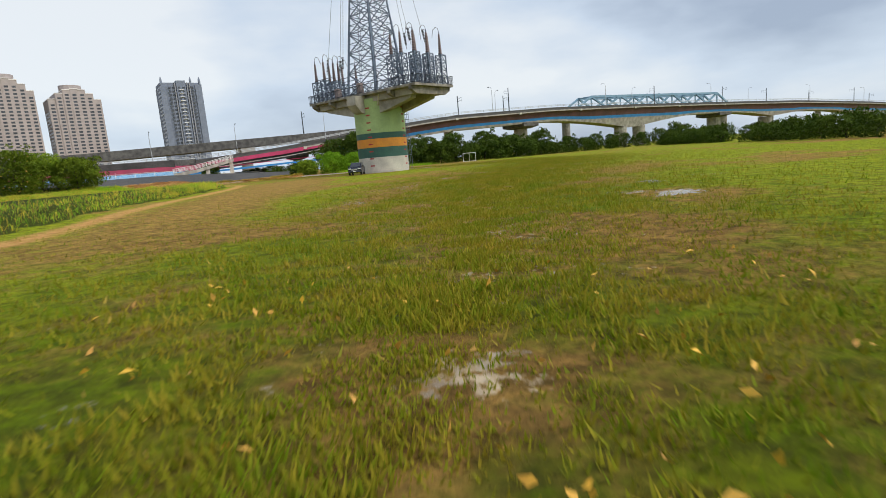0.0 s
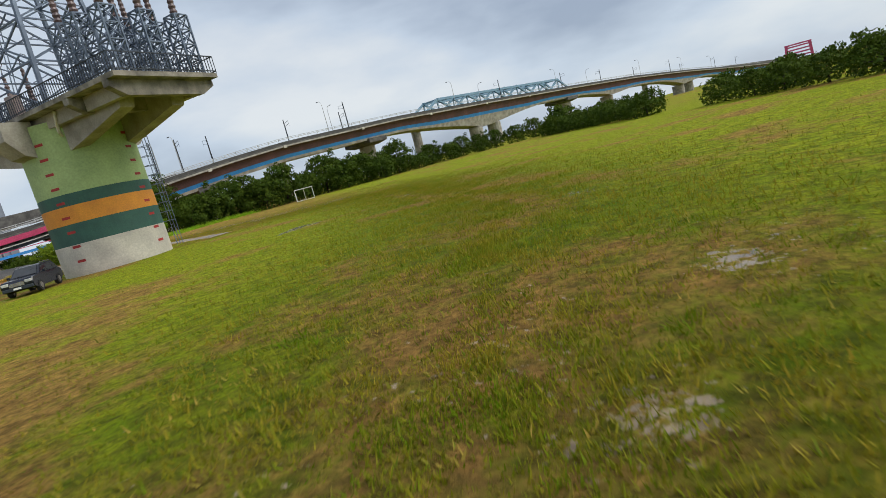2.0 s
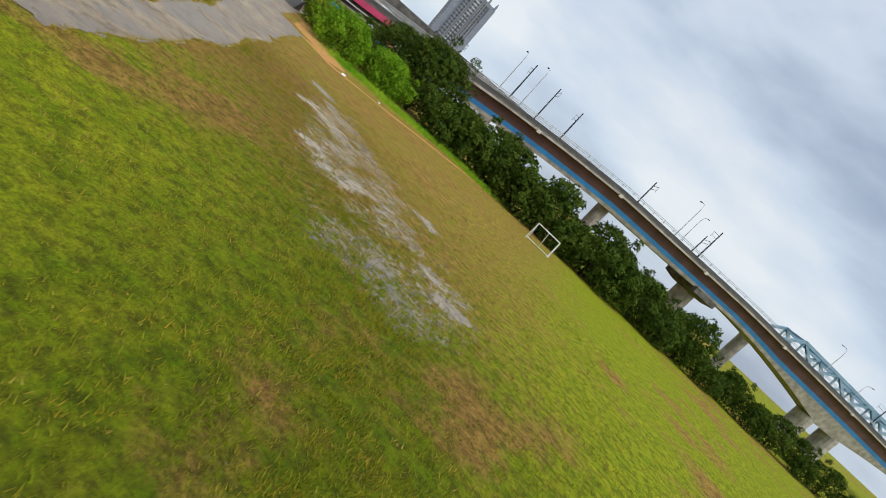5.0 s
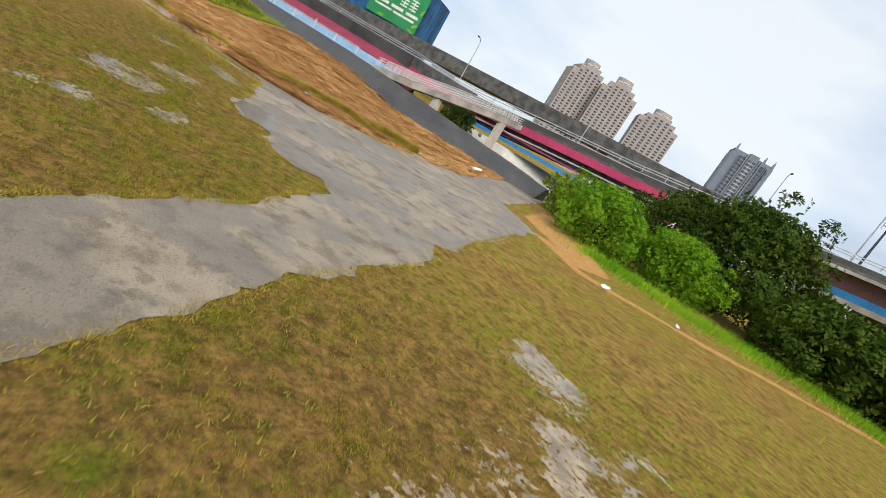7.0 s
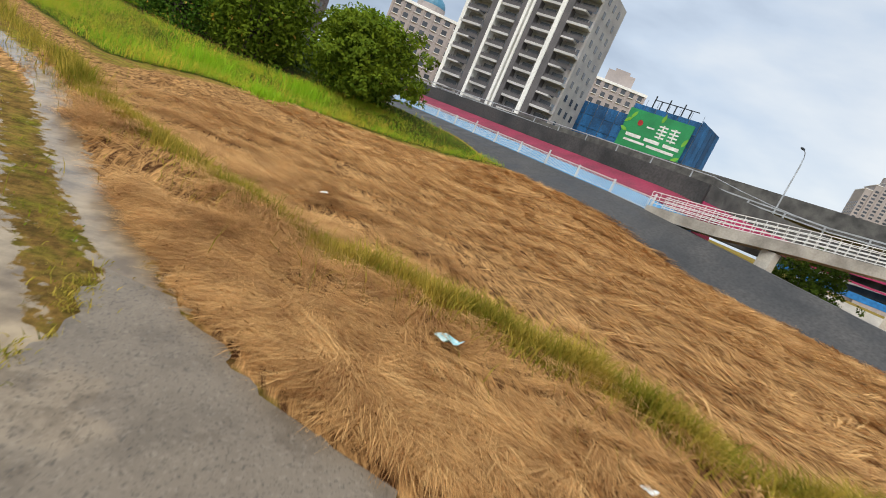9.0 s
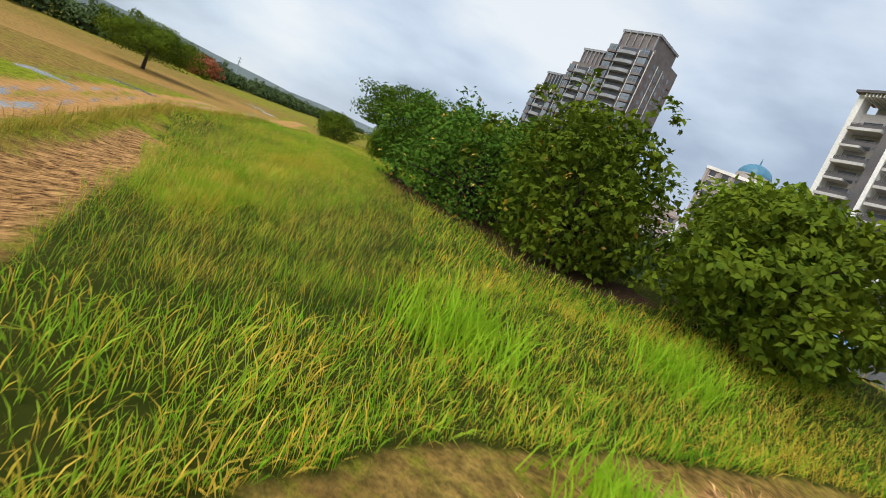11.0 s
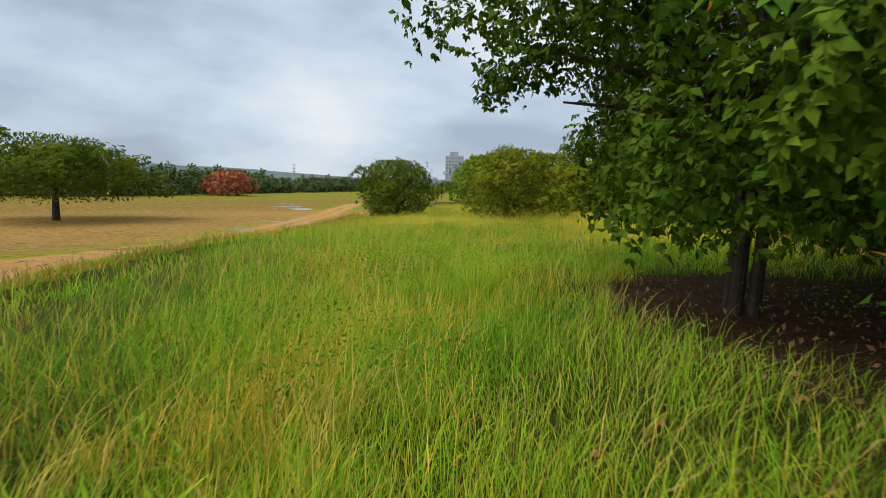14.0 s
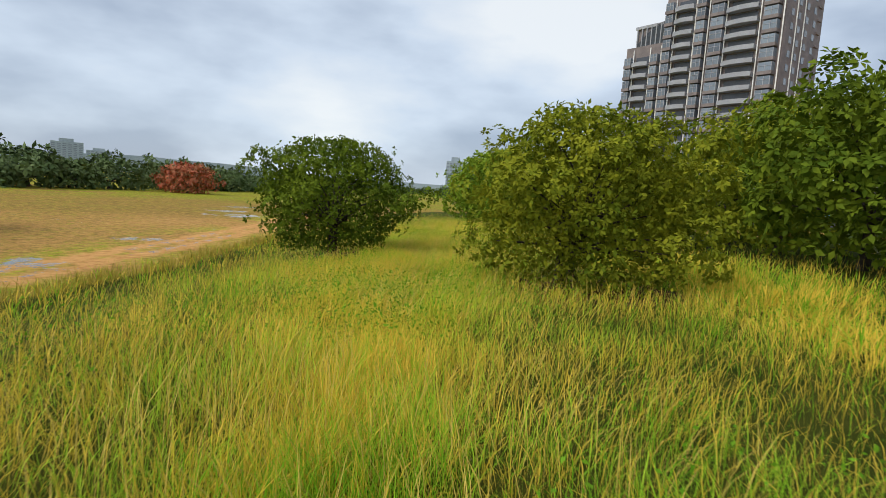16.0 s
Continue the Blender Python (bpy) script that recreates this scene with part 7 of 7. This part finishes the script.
for (x0, y0), (x1, y1) in zip(FARLINE, FARLINE[1:]):
    n = int(math.dist((x0, y0), (x1, y1)) / (7.0 if x0 > -300 else 10))
    for j in range(n):
        u = j / n
        k += 1
        px, py = x0 + (x1 - x0) * u, y0 + (y1 - y0) * u
        if math.hypot(px + 163, py + 15) < 7:
            continue
        copy_thing(far[k % 2], pose(px + random.uniform(-3, 3), py + random.uniform(-4, 4), -0.9, 0, 0, random.uniform(0, 360)) @ Matrix.Scale(random.uniform(0.8, 1.15), 4))
for x, y in ((-190, 40), (-205, 55), (-222, 30), (-180, 62), (-245, 20), (-175, 80), (-165, 90), (-190, 95), (-158, 75), (-270, 5), (-300, -15), (-340, -40), (-150, 95), (-135, 98), (-120, 100), (-105, 103), (-90, 107), (-82, 112)):
    copy_thing(far[(x + y) % 2], pose(x, y, -0.2, 0, 0, random.uniform(0, 360)) @ Matrix.Scale(random.uniform(0.8, 1.0), 4))
x0, y0 = azi(-70, 90, 121.5 + 9.5, 700)
fm = thing("far_mast", pose(x0, y0, 0), "distant slim lattice mast in haze", "mast")
# the mast's haze is painted too, in the same pale blue
part("pole", Geo().beam((0, 0, 0), (0, 0, 26), 1.6, w2=0.4), M["haze_blue"], fm)
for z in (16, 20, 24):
    part("arm", Geo().beam((-3.5, 0, z), (3.5, 0, z), 0.5), M["haze_blue"], fm)


# ---- grasses ----
def blades(xy, h, width, lean, bend_dir, r, base=None):
    """Bent tapering blades; h and width are arrays."""
    n = len(xy)
    z0 = (height(xy[:, 0], xy[:, 1]) if base is None else base) - 0.02
    a = bend_dir
    d = np.stack([np.cos(a), np.sin(a)], 1)
    q = r.uniform(0, math.tau, n)
    s = np.stack([np.cos(q), np.sin(q)], 1) * width[:, None] * 0.5
    lift = np.sqrt(np.maximum(0.02, 1 - np.minimum(lean, 0.99) ** 2))
    p1 = xy + d * (h * lean * 0.35)[:, None]
    p2 = xy + d * (h * lean)[:, None]
    z1, z2 = z0 + h * 0.58 * (0.4 + 0.6 * lift), z0 + h * lift
    v = np.stack([np.column_stack([xy - s, z0]), np.column_stack([xy + s, z0]), np.column_stack([p1 - s * 0.75, z1]), np.column_stack([p1 + s * 0.75, z1]), np.column_stack([p2, z2])], 1).reshape(-1, 3)
    i = np.arange(n)[:, None] * 5
    f = np.concatenate([i + [[0, 1, 2]], i + [[1, 3, 2]], i + [[2, 3, 4]]], 1).reshape(-1, 3)
    return v, f


def kites(xy, h, width, lean, bend_dir, r, base=None, lift=0.0):
    """Bent strands, pointed at both ends, widest at the bend."""
    n = len(xy)
    z0 = (height(xy[:, 0], xy[:, 1]) if base is None else base) - 0.02
    d = np.stack([np.cos(bend_dir), np.sin(bend_dir)], 1)
    q = r.uniform(0, math.tau, n)
    s = np.stack([np.cos(q), np.sin(q)], 1) * width[:, None] * 0.5
    up = np.sqrt(np.maximum(0.0, 1 - np.minimum(lean, 1.0) ** 2))
    p1 = xy + d * (h * lean * 0.4)[:, None]
    p2 = xy + d * (h * lean)[:, None]
    z1 = z0 + h * 0.6 * (0.35 + 0.65 * up) * (lift == 0) + lift
    v = np.stack([np.column_stack([xy, z0]), np.column_stack([p1 - s, z1]), np.column_stack([p1 + s, z1]), np.column_stack([p2, z0 + h * up])], 1).reshape(-1, 3)
    i = np.arange(n)[:, None] * 4
    return v, np.concatenate([i + [[0, 2, 1]], i + [[1, 2, 3]]], 1).reshape(-1, 3)


def along(line, n, spread_, r, tail=1.0):
    """Random places near a polyline, thinning out with distance."""
    p = np.array(line, float)
    seg = np.linalg.norm(np.diff(p, axis=0), axis=1)
    cum = np.concatenate([[0], np.cumsum(seg)])
    s = r.uniform(0, cum[-1], n)
    x, y = np.interp(s, cum, p[:, 0]), np.interp(s, cum, p[:, 1])
    a = r.uniform(0, math.tau, n)
    q = np.abs(r.standard_t(3, n)) * spread_
    return np.column_stack([x + np.cos(a) * q, y + np.sin(a) * q])


def open_ground(xy):
    paved = poly_dist(xy[:, 0], xy[:, 1], PAVED) > 0.15 - fnoise(xy[:, 0], xy[:, 1], 1.0, 77) * 0.5
    col = np.hypot(xy[:, 0] - PC.x, xy[:, 1] - PC.y) < CR + 0.1
    return ~(paved | col)


r1 = np.random.default_rng(11)
xy = np.concatenate([along(LAWN_LINE, 430000, 4.6, r1), along(LAWN_LINE[:5], 200000, 2.2, r1)])
hay, dirt, wet, worn, tall = zones(xy[:, 0], xy[:, 1])
keep = open_ground(xy) & (hay < 0.4) & (tall < 0.45) & (r1.uniform(0, 1, len(xy)) > np.maximum(wet * 0.93, dirt * 0.85)) & (xy[:, 1] < 140)
tuft = fnoise(xy[:, 0], xy[:, 1], 0.45, 61)
keep &= r1.uniform(0, 1, len(xy)) < 0.12 + 1.6 * smooth((tuft - 0.28) / 0.4)
xy, tuft, worn = xy[keep], tuft[keep], worn[keep]
n = len(xy)
hh = r1.uniform(0.05, 0.13, n) * (0.4 + 1.5 * tuft) * (1.15 - 0.55 * worn)
v, f = blades(xy, hh, r1.uniform(0.012, 0.034, n), r1.uniform(0.2, 0.9, n), r1.uniform(0, math.tau, n), r1)
use = np.column_stack([np.arange(n) * 5, np.arange(n) * 5 + 1, np.arange(n) * 5 + 4]).ravel()
v = v[use]
f = np.arange(3 * n).reshape(n, 3)
tagged(new("lawn_grass", mesh_np("lawn_grass", v, f, M["grass_short"])), "short yellow-green grass blades on wet field", "grass", kind="stuff")

# tall grass under the last stretch
TALL_LINE = [(-52, 97), (-60, 93.5), (-70, 89.5), (-80, 84.5), (-92, 79.5), (-104, 73), (-118, 66), (-135, 62)]
r2 = np.random.default_rng(12)
xy = np.concatenate([along(TALL_LINE, 330000, 3.8, r2), along(TALL_LINE[:6], 170000, 1.6, r2), along([(-84, 86.5), (-92, 86.5), (-100, 84), (-108, 80.5), (-116, 76)], 50000, 3.2, r2), along([(-40, 103), (-47, 105), (-55, 112), (-60, 120), (-63, 127)], 44000, 3.0, r2), along([(-12, 16), (-17, 38), (-20, 58), (-26, 74)], 16000, 3.0, r2), along([(-45, 99), (-58, 104), (-64, 116)], 24000, 4, r2)])
tall = tall_share(xy[:, 0], xy[:, 1], ragged_edge(xy[:, 0], xy[:, 1]))
shade_d = np.minimum.reduce([np.hypot(xy[:, 0] - a, xy[:, 1] - b) / c for a, b, c in ((-83.8, 90.6, 3.8), (-79.4, 93.6, 3.5), (-75.2, 97.6, 4.5), (-82.6, 97, 5), (-70, 105.5, 4), (-97.5, 96.0, 4), (-107.5, 92, 4), (-103.5, 78.6, 1.9), (-106.8, 68.8, 1.8))])
clump = fnoise(xy[:, 0], xy[:, 1], 0.8, 91)
keep = open_ground(xy) & (tall > 0.5) & (shade_d > 0.9 + 0.3 * clump) & (r2.uniform(0, 1, len(xy)) < 0.25 + 1.1 * clump) & (line_dist(xy[:, 0], xy[:, 1], TRACK) > 1.8)
xy, clump = xy[keep], clump[keep]
n = len(xy)
hh = r2.uniform(0.2, 0.72, n) * (0.3 + 1.05 * clump)
wind = 2.6 + (fnoise(xy[:, 0], xy[:, 1], 1.3, 13) - 0.5) * 8 + r2.normal(0, 1.7, n)
far_off = line_dist(xy[:, 0], xy[:, 1], TALL_LINE) > 6.0
wide = r2.uniform(0.004, 0.0095, n) * np.where(far_off, 2.8, 1.0)
lean = r2.uniform(0.08, 0.96, n)
# withered drifts, more of them towards the bushes
dry_share = 0.04 + 0.26 * smooth((xy[:, 0] + 80) / 6) + 0.24 * smooth((-88 - xy[:, 0]) / 5) + 0.42 * smooth((fnoise(xy[:, 0], xy[:, 1], 1.5, 95) + 0.2 * smooth((-90 - xy[:, 0]) / 5) - 0.52) / 0.25)
dry = r2.uniform(0, 1, n) < dry_share
for gname, pick, mat, words in (("tall_grass", ~dry, "grass_tall", "waist-high fresh green grass leaning in the wind"), ("dry_grass", dry, "grass_dry", "withered straw-coloured long grass among green grass")):
    v, f = kites(xy[pick], hh[pick], wide[pick], lean[pick], wind[pick], r2)
    tagged(new(gname, mesh_np(gname, v, f, M[mat])), words, "grass", kind="stuff")

# thin dry seed stalks above it
xy = along(TALL_LINE, 36000, 3.4, r2)
tall = tall_share(xy[:, 0], xy[:, 1], ragged_edge(xy[:, 0], xy[:, 1]))
shade_d = np.minimum.reduce([np.hypot(xy[:, 0] - a, xy[:, 1] - b) / c for a, b, c in ((-83.8, 90.6, 3.8), (-79.4, 93.6, 3.5), (-75.2, 97.6, 4.5), (-82.6, 97, 5), (-106.8, 68.8, 1.8))])
xy = xy[(tall > 0.6) & (shade_d > 1.0) & (fnoise(xy[:, 0], xy[:, 1], 2.0, 92) > 0.42)]
n = len(xy)
v, f = kites(xy, r2.uniform(0.4, 0.85, n), r2.uniform(0.004, 0.008, n), r2.uniform(0.3, 0.9, n), 2.6 + (fnoise(xy[:, 0], xy[:, 1], 2.4, 13) - 0.5) * 7 + r2.normal(0, 0.5, n), r2)
tagged(new("seed_stalks", mesh_np("seed_stalks", v, f, M["stalks"])), "thin dry straw-coloured seed stalks over tall grass", "grass", kind="stuff")

# broad-leaved weeds in the tall grass
xy = along(TALL_LINE, 11000, 3.8, r2)
tall = tall_share(xy[:, 0], xy[:, 1], ragged_edge(xy[:, 0], xy[:, 1]))
xy = xy[(tall > 0.6) & (fnoise(xy[:, 0], xy[:, 1], 2.6, 51) > 0.54)]
n = len(xy)
cc = np.repeat(np.column_stack([xy, height(xy[:, 0], xy[:, 1])]), 9, 0)
cc += np.column_stack([r2.normal(0, 0.14, (9 * n, 2)), r2.uniform(0.15, 0.62, 9 * n)])
oo = r2.normal(0, 1, (9 * n, 3))
oo[:, 2] = np.abs(oo[:, 2])
v, f = leaf_cloud(cc, oo / np.linalg.norm(oo, axis=1)[:, None], 0.044, r2)
tagged(new("weed_leaves", mesh_np("weed_leaves", v, f, M["weeds_green"])), "low broad-leaved green weeds among tall grass", "weeds", kind="stuff")

# straw
r3 = np.random.default_rng(13)
def swathes(c, per, length, width, spread_, r):
    """Locks of combed strands that lie over one another; the locks swirl together."""
    n = len(c)
    turn = (fnoise(c[:, 0], c[:, 1], 2.0, 17) - 0.5) * 8 + r.normal(0, 0.75, n)
    heap = height(c[:, 0], c[:, 1]) + r.uniform(0.0, 0.14, n)
    xy = np.repeat(c, per, 0) + r.normal(0, spread_, (n * per, 2))
    a = np.repeat(turn, per) + r.normal(0, 0.13, n * per)
    m = n * per
    ln = np.repeat(r.uniform(0.6, 1.25, n), per) * r.uniform(0.5, 1.2, m) * length * np.repeat(np.clip(poly_dist(c[:, 0], c[:, 1], HAY) / 1.2, 0.3, 1.0), per)
    return kites(xy, ln, r.uniform(0.5, 1.3, m) * width, r.uniform(0.975, 1.0, m), a, r, np.repeat(heap, per) - 0.03, r.uniform(0.01, 0.11, m))


def mown(c):
    hay = hay_share(c[:, 0], c[:, 1], ragged_edge(c[:, 0], c[:, 1]))
    return c[(hay > 0.45) & open_ground(c) & (poly_dist(c[:, 0], c[:, 1], HAY) > 0.45)]


c = mown(np.concatenate([along([(-22.5, 115), (-24, 111.5), (-29, 109.5), (-33, 111), (-40, 109)], 15500, 3.4, r3), along([(-23.2, 112.5), (-25.4, 110.4), (-27.4, 108.9), (-31, 107)], 1800, 0.6, r3)]))
c = c[r3.uniform(0, 1, len(c)) < 0.06 + 1.3 * smooth((fnoise(c[:, 0], c[:, 1], 0.8, 45) - 0.41) / 0.2)]
v, f = swathes(c, 25, 0.85, 0.0095, 0.065, r3)
tagged(new("straw", mesh_np("straw", v, f, M["hay_straw"])), "flattened cut orange-brown straw lying in swathes", "straw", kind="stuff")

# the rest of the mown field, to the levee
c = mown(np.column_stack([r3.uniform(-64, -22, 26000), r3.uniform(102, 156, 26000)]))
c = c[line_dist(c[:, 0], c[:, 1], [(-20, 110.4), (-26, 111), (-32, 110.7), (-42, 106)]) > 5.0 + 2.0 * r3.uniform(0, 1, len(c))]
c = c[r3.uniform(0, 1, len(c)) < 0.25 + 1.3 * smooth((fnoise(c[:, 0], c[:, 1], 1.4, 46) - 0.3) / 0.35)]
v, f = swathes(c, 12, 1.0, 0.042, 0.16, r3)
tagged(new("loose_straw", mesh_np("loose_straw", v, f, M["hay_straw"])), "long loose straw strands over the mown field", "straw", kind="stuff")

# coarse tufts in the lawn
xy = np.concatenate([along(LAWN_LINE, 150000, 6.5, r3), np.column_stack([r3.uniform(-8, 24, 110000), r3.uniform(82, 112, 110000)])])
hay, dirt, wet, worn, tall = zones(xy[:, 0], xy[:, 1])
xy = xy[open_ground(xy) & (hay < 0.3) & (tall < 0.4) & (wet < 0.5) & (vnoise(xy[:, 0], xy[:, 1], 0.22, 63) + 0.5 * vnoise(xy[:, 0], xy[:, 1], 1.4, 64) > 0.86) & (xy[:, 1] > 2.5)]
n = len(xy)
v, f = blades(xy, r3.uniform(0.05, 0.15, n), r3.uniform(0.02, 0.045, n), r3.uniform(0.3, 0.95, n), r3.uniform(0, math.tau, n), r3)
use = np.column_stack([np.arange(n) * 5, np.arange(n) * 5 + 1, np.arange(n) * 5 + 4]).ravel()
tagged(new("grass_tufts", mesh_np("grass_tufts", v[use], np.arange(3 * n).reshape(n, 3), M["grass_tuft"])), "coarse green and withered tufts in the wet lawn", "grass", kind="stuff")

# weeds along the hedge line, and green clumps
xy = np.concatenate([along(HEDGE[:6], 20000, 0.14, r3), along(HEDGE[5:10], 8000, 0.2, r3), along(HEDGE[9:], 16000, 0.3, r3)])
xy = xy[r3.uniform(0, 1, len(xy)) < 2.2 * fnoise(xy[:, 0], xy[:, 1], 1.1, 24) - 0.15]
xy = np.concatenate([xy, along([(-29.5, 104.5), (-23, 107.2)], 1200, 0.3, r3)])
xy = xy[open_ground(xy)]
n = len(xy)
v, f = blades(xy, r3.uniform(0.2, 0.65, n) * (0.45 + fnoise(xy[:, 0], xy[:, 1], 1.2, 4)) * np.where((xy[:, 0] < -27.2) & (xy[:, 0] > -33), 0.6, 1.0), r3.uniform(0.008, 0.02, n), r3.uniform(0.2, 0.9, n), r3.uniform(0, math.tau, n), r3)
tagged(new("hedge_weeds", mesh_np("hedge_weeds", v, f, M["weeds"])), "dry green weeds along the edge of the straw", "weeds", kind="stuff")
for x, y, s in ((-52.5, 104.5, 1.0), (-58.0, 109.5, 0.9), (-49.0, 108.0, 0.6), (-70.8, 88.2, 0.32), (-75, 86.0, 0.3)):
    xy = np.column_stack([r3.normal(x, 0.8 * s, 420), r3.normal(y, 0.8 * s, 420)])
    v, f = blades(xy, r3.uniform(0.7, 1.5, 420) * s, r3.uniform(0.03, 0.05, 420), r3.uniform(0.15, 0.75, 420), r3.uniform(0, math.tau, 420), r3)
    tagged(new("reed_clump", mesh_np("reed_clump", v, f, M["reeds"])), "bright green clump of broad reed grass", "reeds", "reed clumps")
xy = along([(-15, 131), (-8, 134), (-2, 141), (6, 142)], 9000, 1.2, r3)
xy = xy[poly_dist(xy[:, 0], xy[:, 1], PAVED) < -1]
n = len(xy)
v, f = blades(xy, r3.uniform(0.3, 0.9, n), r3.uniform(0.02, 0.04, n), r3.uniform(0.2, 0.8, n), r3.uniform(0, math.tau, n), r3)
tagged(new("verge_grass", mesh_np("verge_grass", v, f, M["grass_tall"])), "long green grass before the bushes", "grass", kind="stuff")

# fallen leaves and litter
def flat_leaves(xy, size, lift, r):
    n = len(xy)
    c = np.column_stack([xy, height(xy[:, 0], xy[:, 1]) + lift])
    o = np.column_stack([r.normal(0, 0.35, (n, 2)), np.ones(n)])
    return leaf_cloud(c, o, size, r, 0.0)


r4 = np.random.default_rng(14)
a = r4.uniform(-0.6, 1.0, 110)
q = r4.uniform(1.3, 7, 110)
xy = np.column_stack([np.sin(a) * q, np.cos(a) * q])
v, f = flat_leaves(xy, 0.085, 0.05, r4)
tagged(new("fallen_leaves", mesh_np("fallen_leaves", v, f, M["leaf_yellow"])), "yellow fallen leaves scattered on wet grass", "leaves", kind="stuff")
xy = np.concatenate([np.column_stack([r4.normal(x, s, 700), r4.normal(y, s, 700)]) for x, y, s in ((-83, 90, 2.6), (-78, 94, 2.6), (-75, 96.5, 2.4), (-80, 92.5, 2.4))])
v, f = flat_leaves(xy, 0.1, 0.02, r4)
tagged(new("leaf_litter", mesh_np("leaf_litter", v, f, M["leaf_brown"])), "brown fallen leaves on bare shaded soil", "leaves", kind="stuff")


def scrap(name, x, y, s, mtl, label, turn):
    """A crumpled wrapper."""
    g = Geo()
    pts = []
    for j in range(4):
        for i in range(5):
            pts.append(((i / 4 - 0.5) * s, (j / 3 - 0.5) * s * 0.6, s * 0.22 * random.random() + 0.02))
    g.add(pts, [(j * 5 + i, j * 5 + i + 1, (j + 1) * 5 + i + 1, (j + 1) * 5 + i) for j in range(3) for i in range(4)])
    ob = part(name, g, M[mtl])
    ob.matrix_world = pose(x, y, float(height(x, y)) + 0.12, 10, -12, turn)
    tagged(ob, label, "litter")


scrap("food_packet", -25.5, 112.8, 0.34, "litter_teal", "white and teal food packet lying in straw", 30)
scrap("plastic_bag", -28.4, 131.3, 0.9, "litter_white", "crumpled white plastic bag on straw", 70)
scrap("paper_scrap", -31.3, 111.2, 0.15, "litter_white", "small white paper scrap in straw", 80)
scrap("paper_scrap", -23.5, 114.5, 0.16, "litter_white", "small white paper scrap in straw", 10)
scrap("paper_scrap", -8.2, 122.9, 0.5, "litter_white", "small white paper scrap by the dirt edge", 50)
scrap("paper_scrap", -5.6, 127.0, 0.4, "litter_white", "small white paper scrap by the dirt edge", 120)

# grass hanging over the road's edge, and tufts on the bare mud
r5 = np.random.default_rng(15)
xy = np.concatenate([along(PAVED[:15], 12000, 0.14, r5), along(PAVED[30:59], 18000, 0.14, r5), along([(-21.8, 110.1), (-20.5, 110.4), (-18.7, 111.3), (-17.3, 113.2)], 1500, 0.05, r5)])
hay, dirt, wet, worn, tall = zones(xy[:, 0], xy[:, 1])
xy = xy[(hay < 0.3) & (fnoise(xy[:, 0], xy[:, 1], 0.8, 33) > 0.38)]
n = len(xy)
v, f = blades(xy, r5.uniform(0.04, 0.15, n), r5.uniform(0.008, 0.016, n), r5.uniform(0.5, 0.97, n), r5.uniform(0, math.tau, n), r5)
tagged(new("edge_grass", mesh_np("edge_grass", v, f, M["weeds"])), "dry grass hanging over the road's broken edge", "grass", kind="stuff")
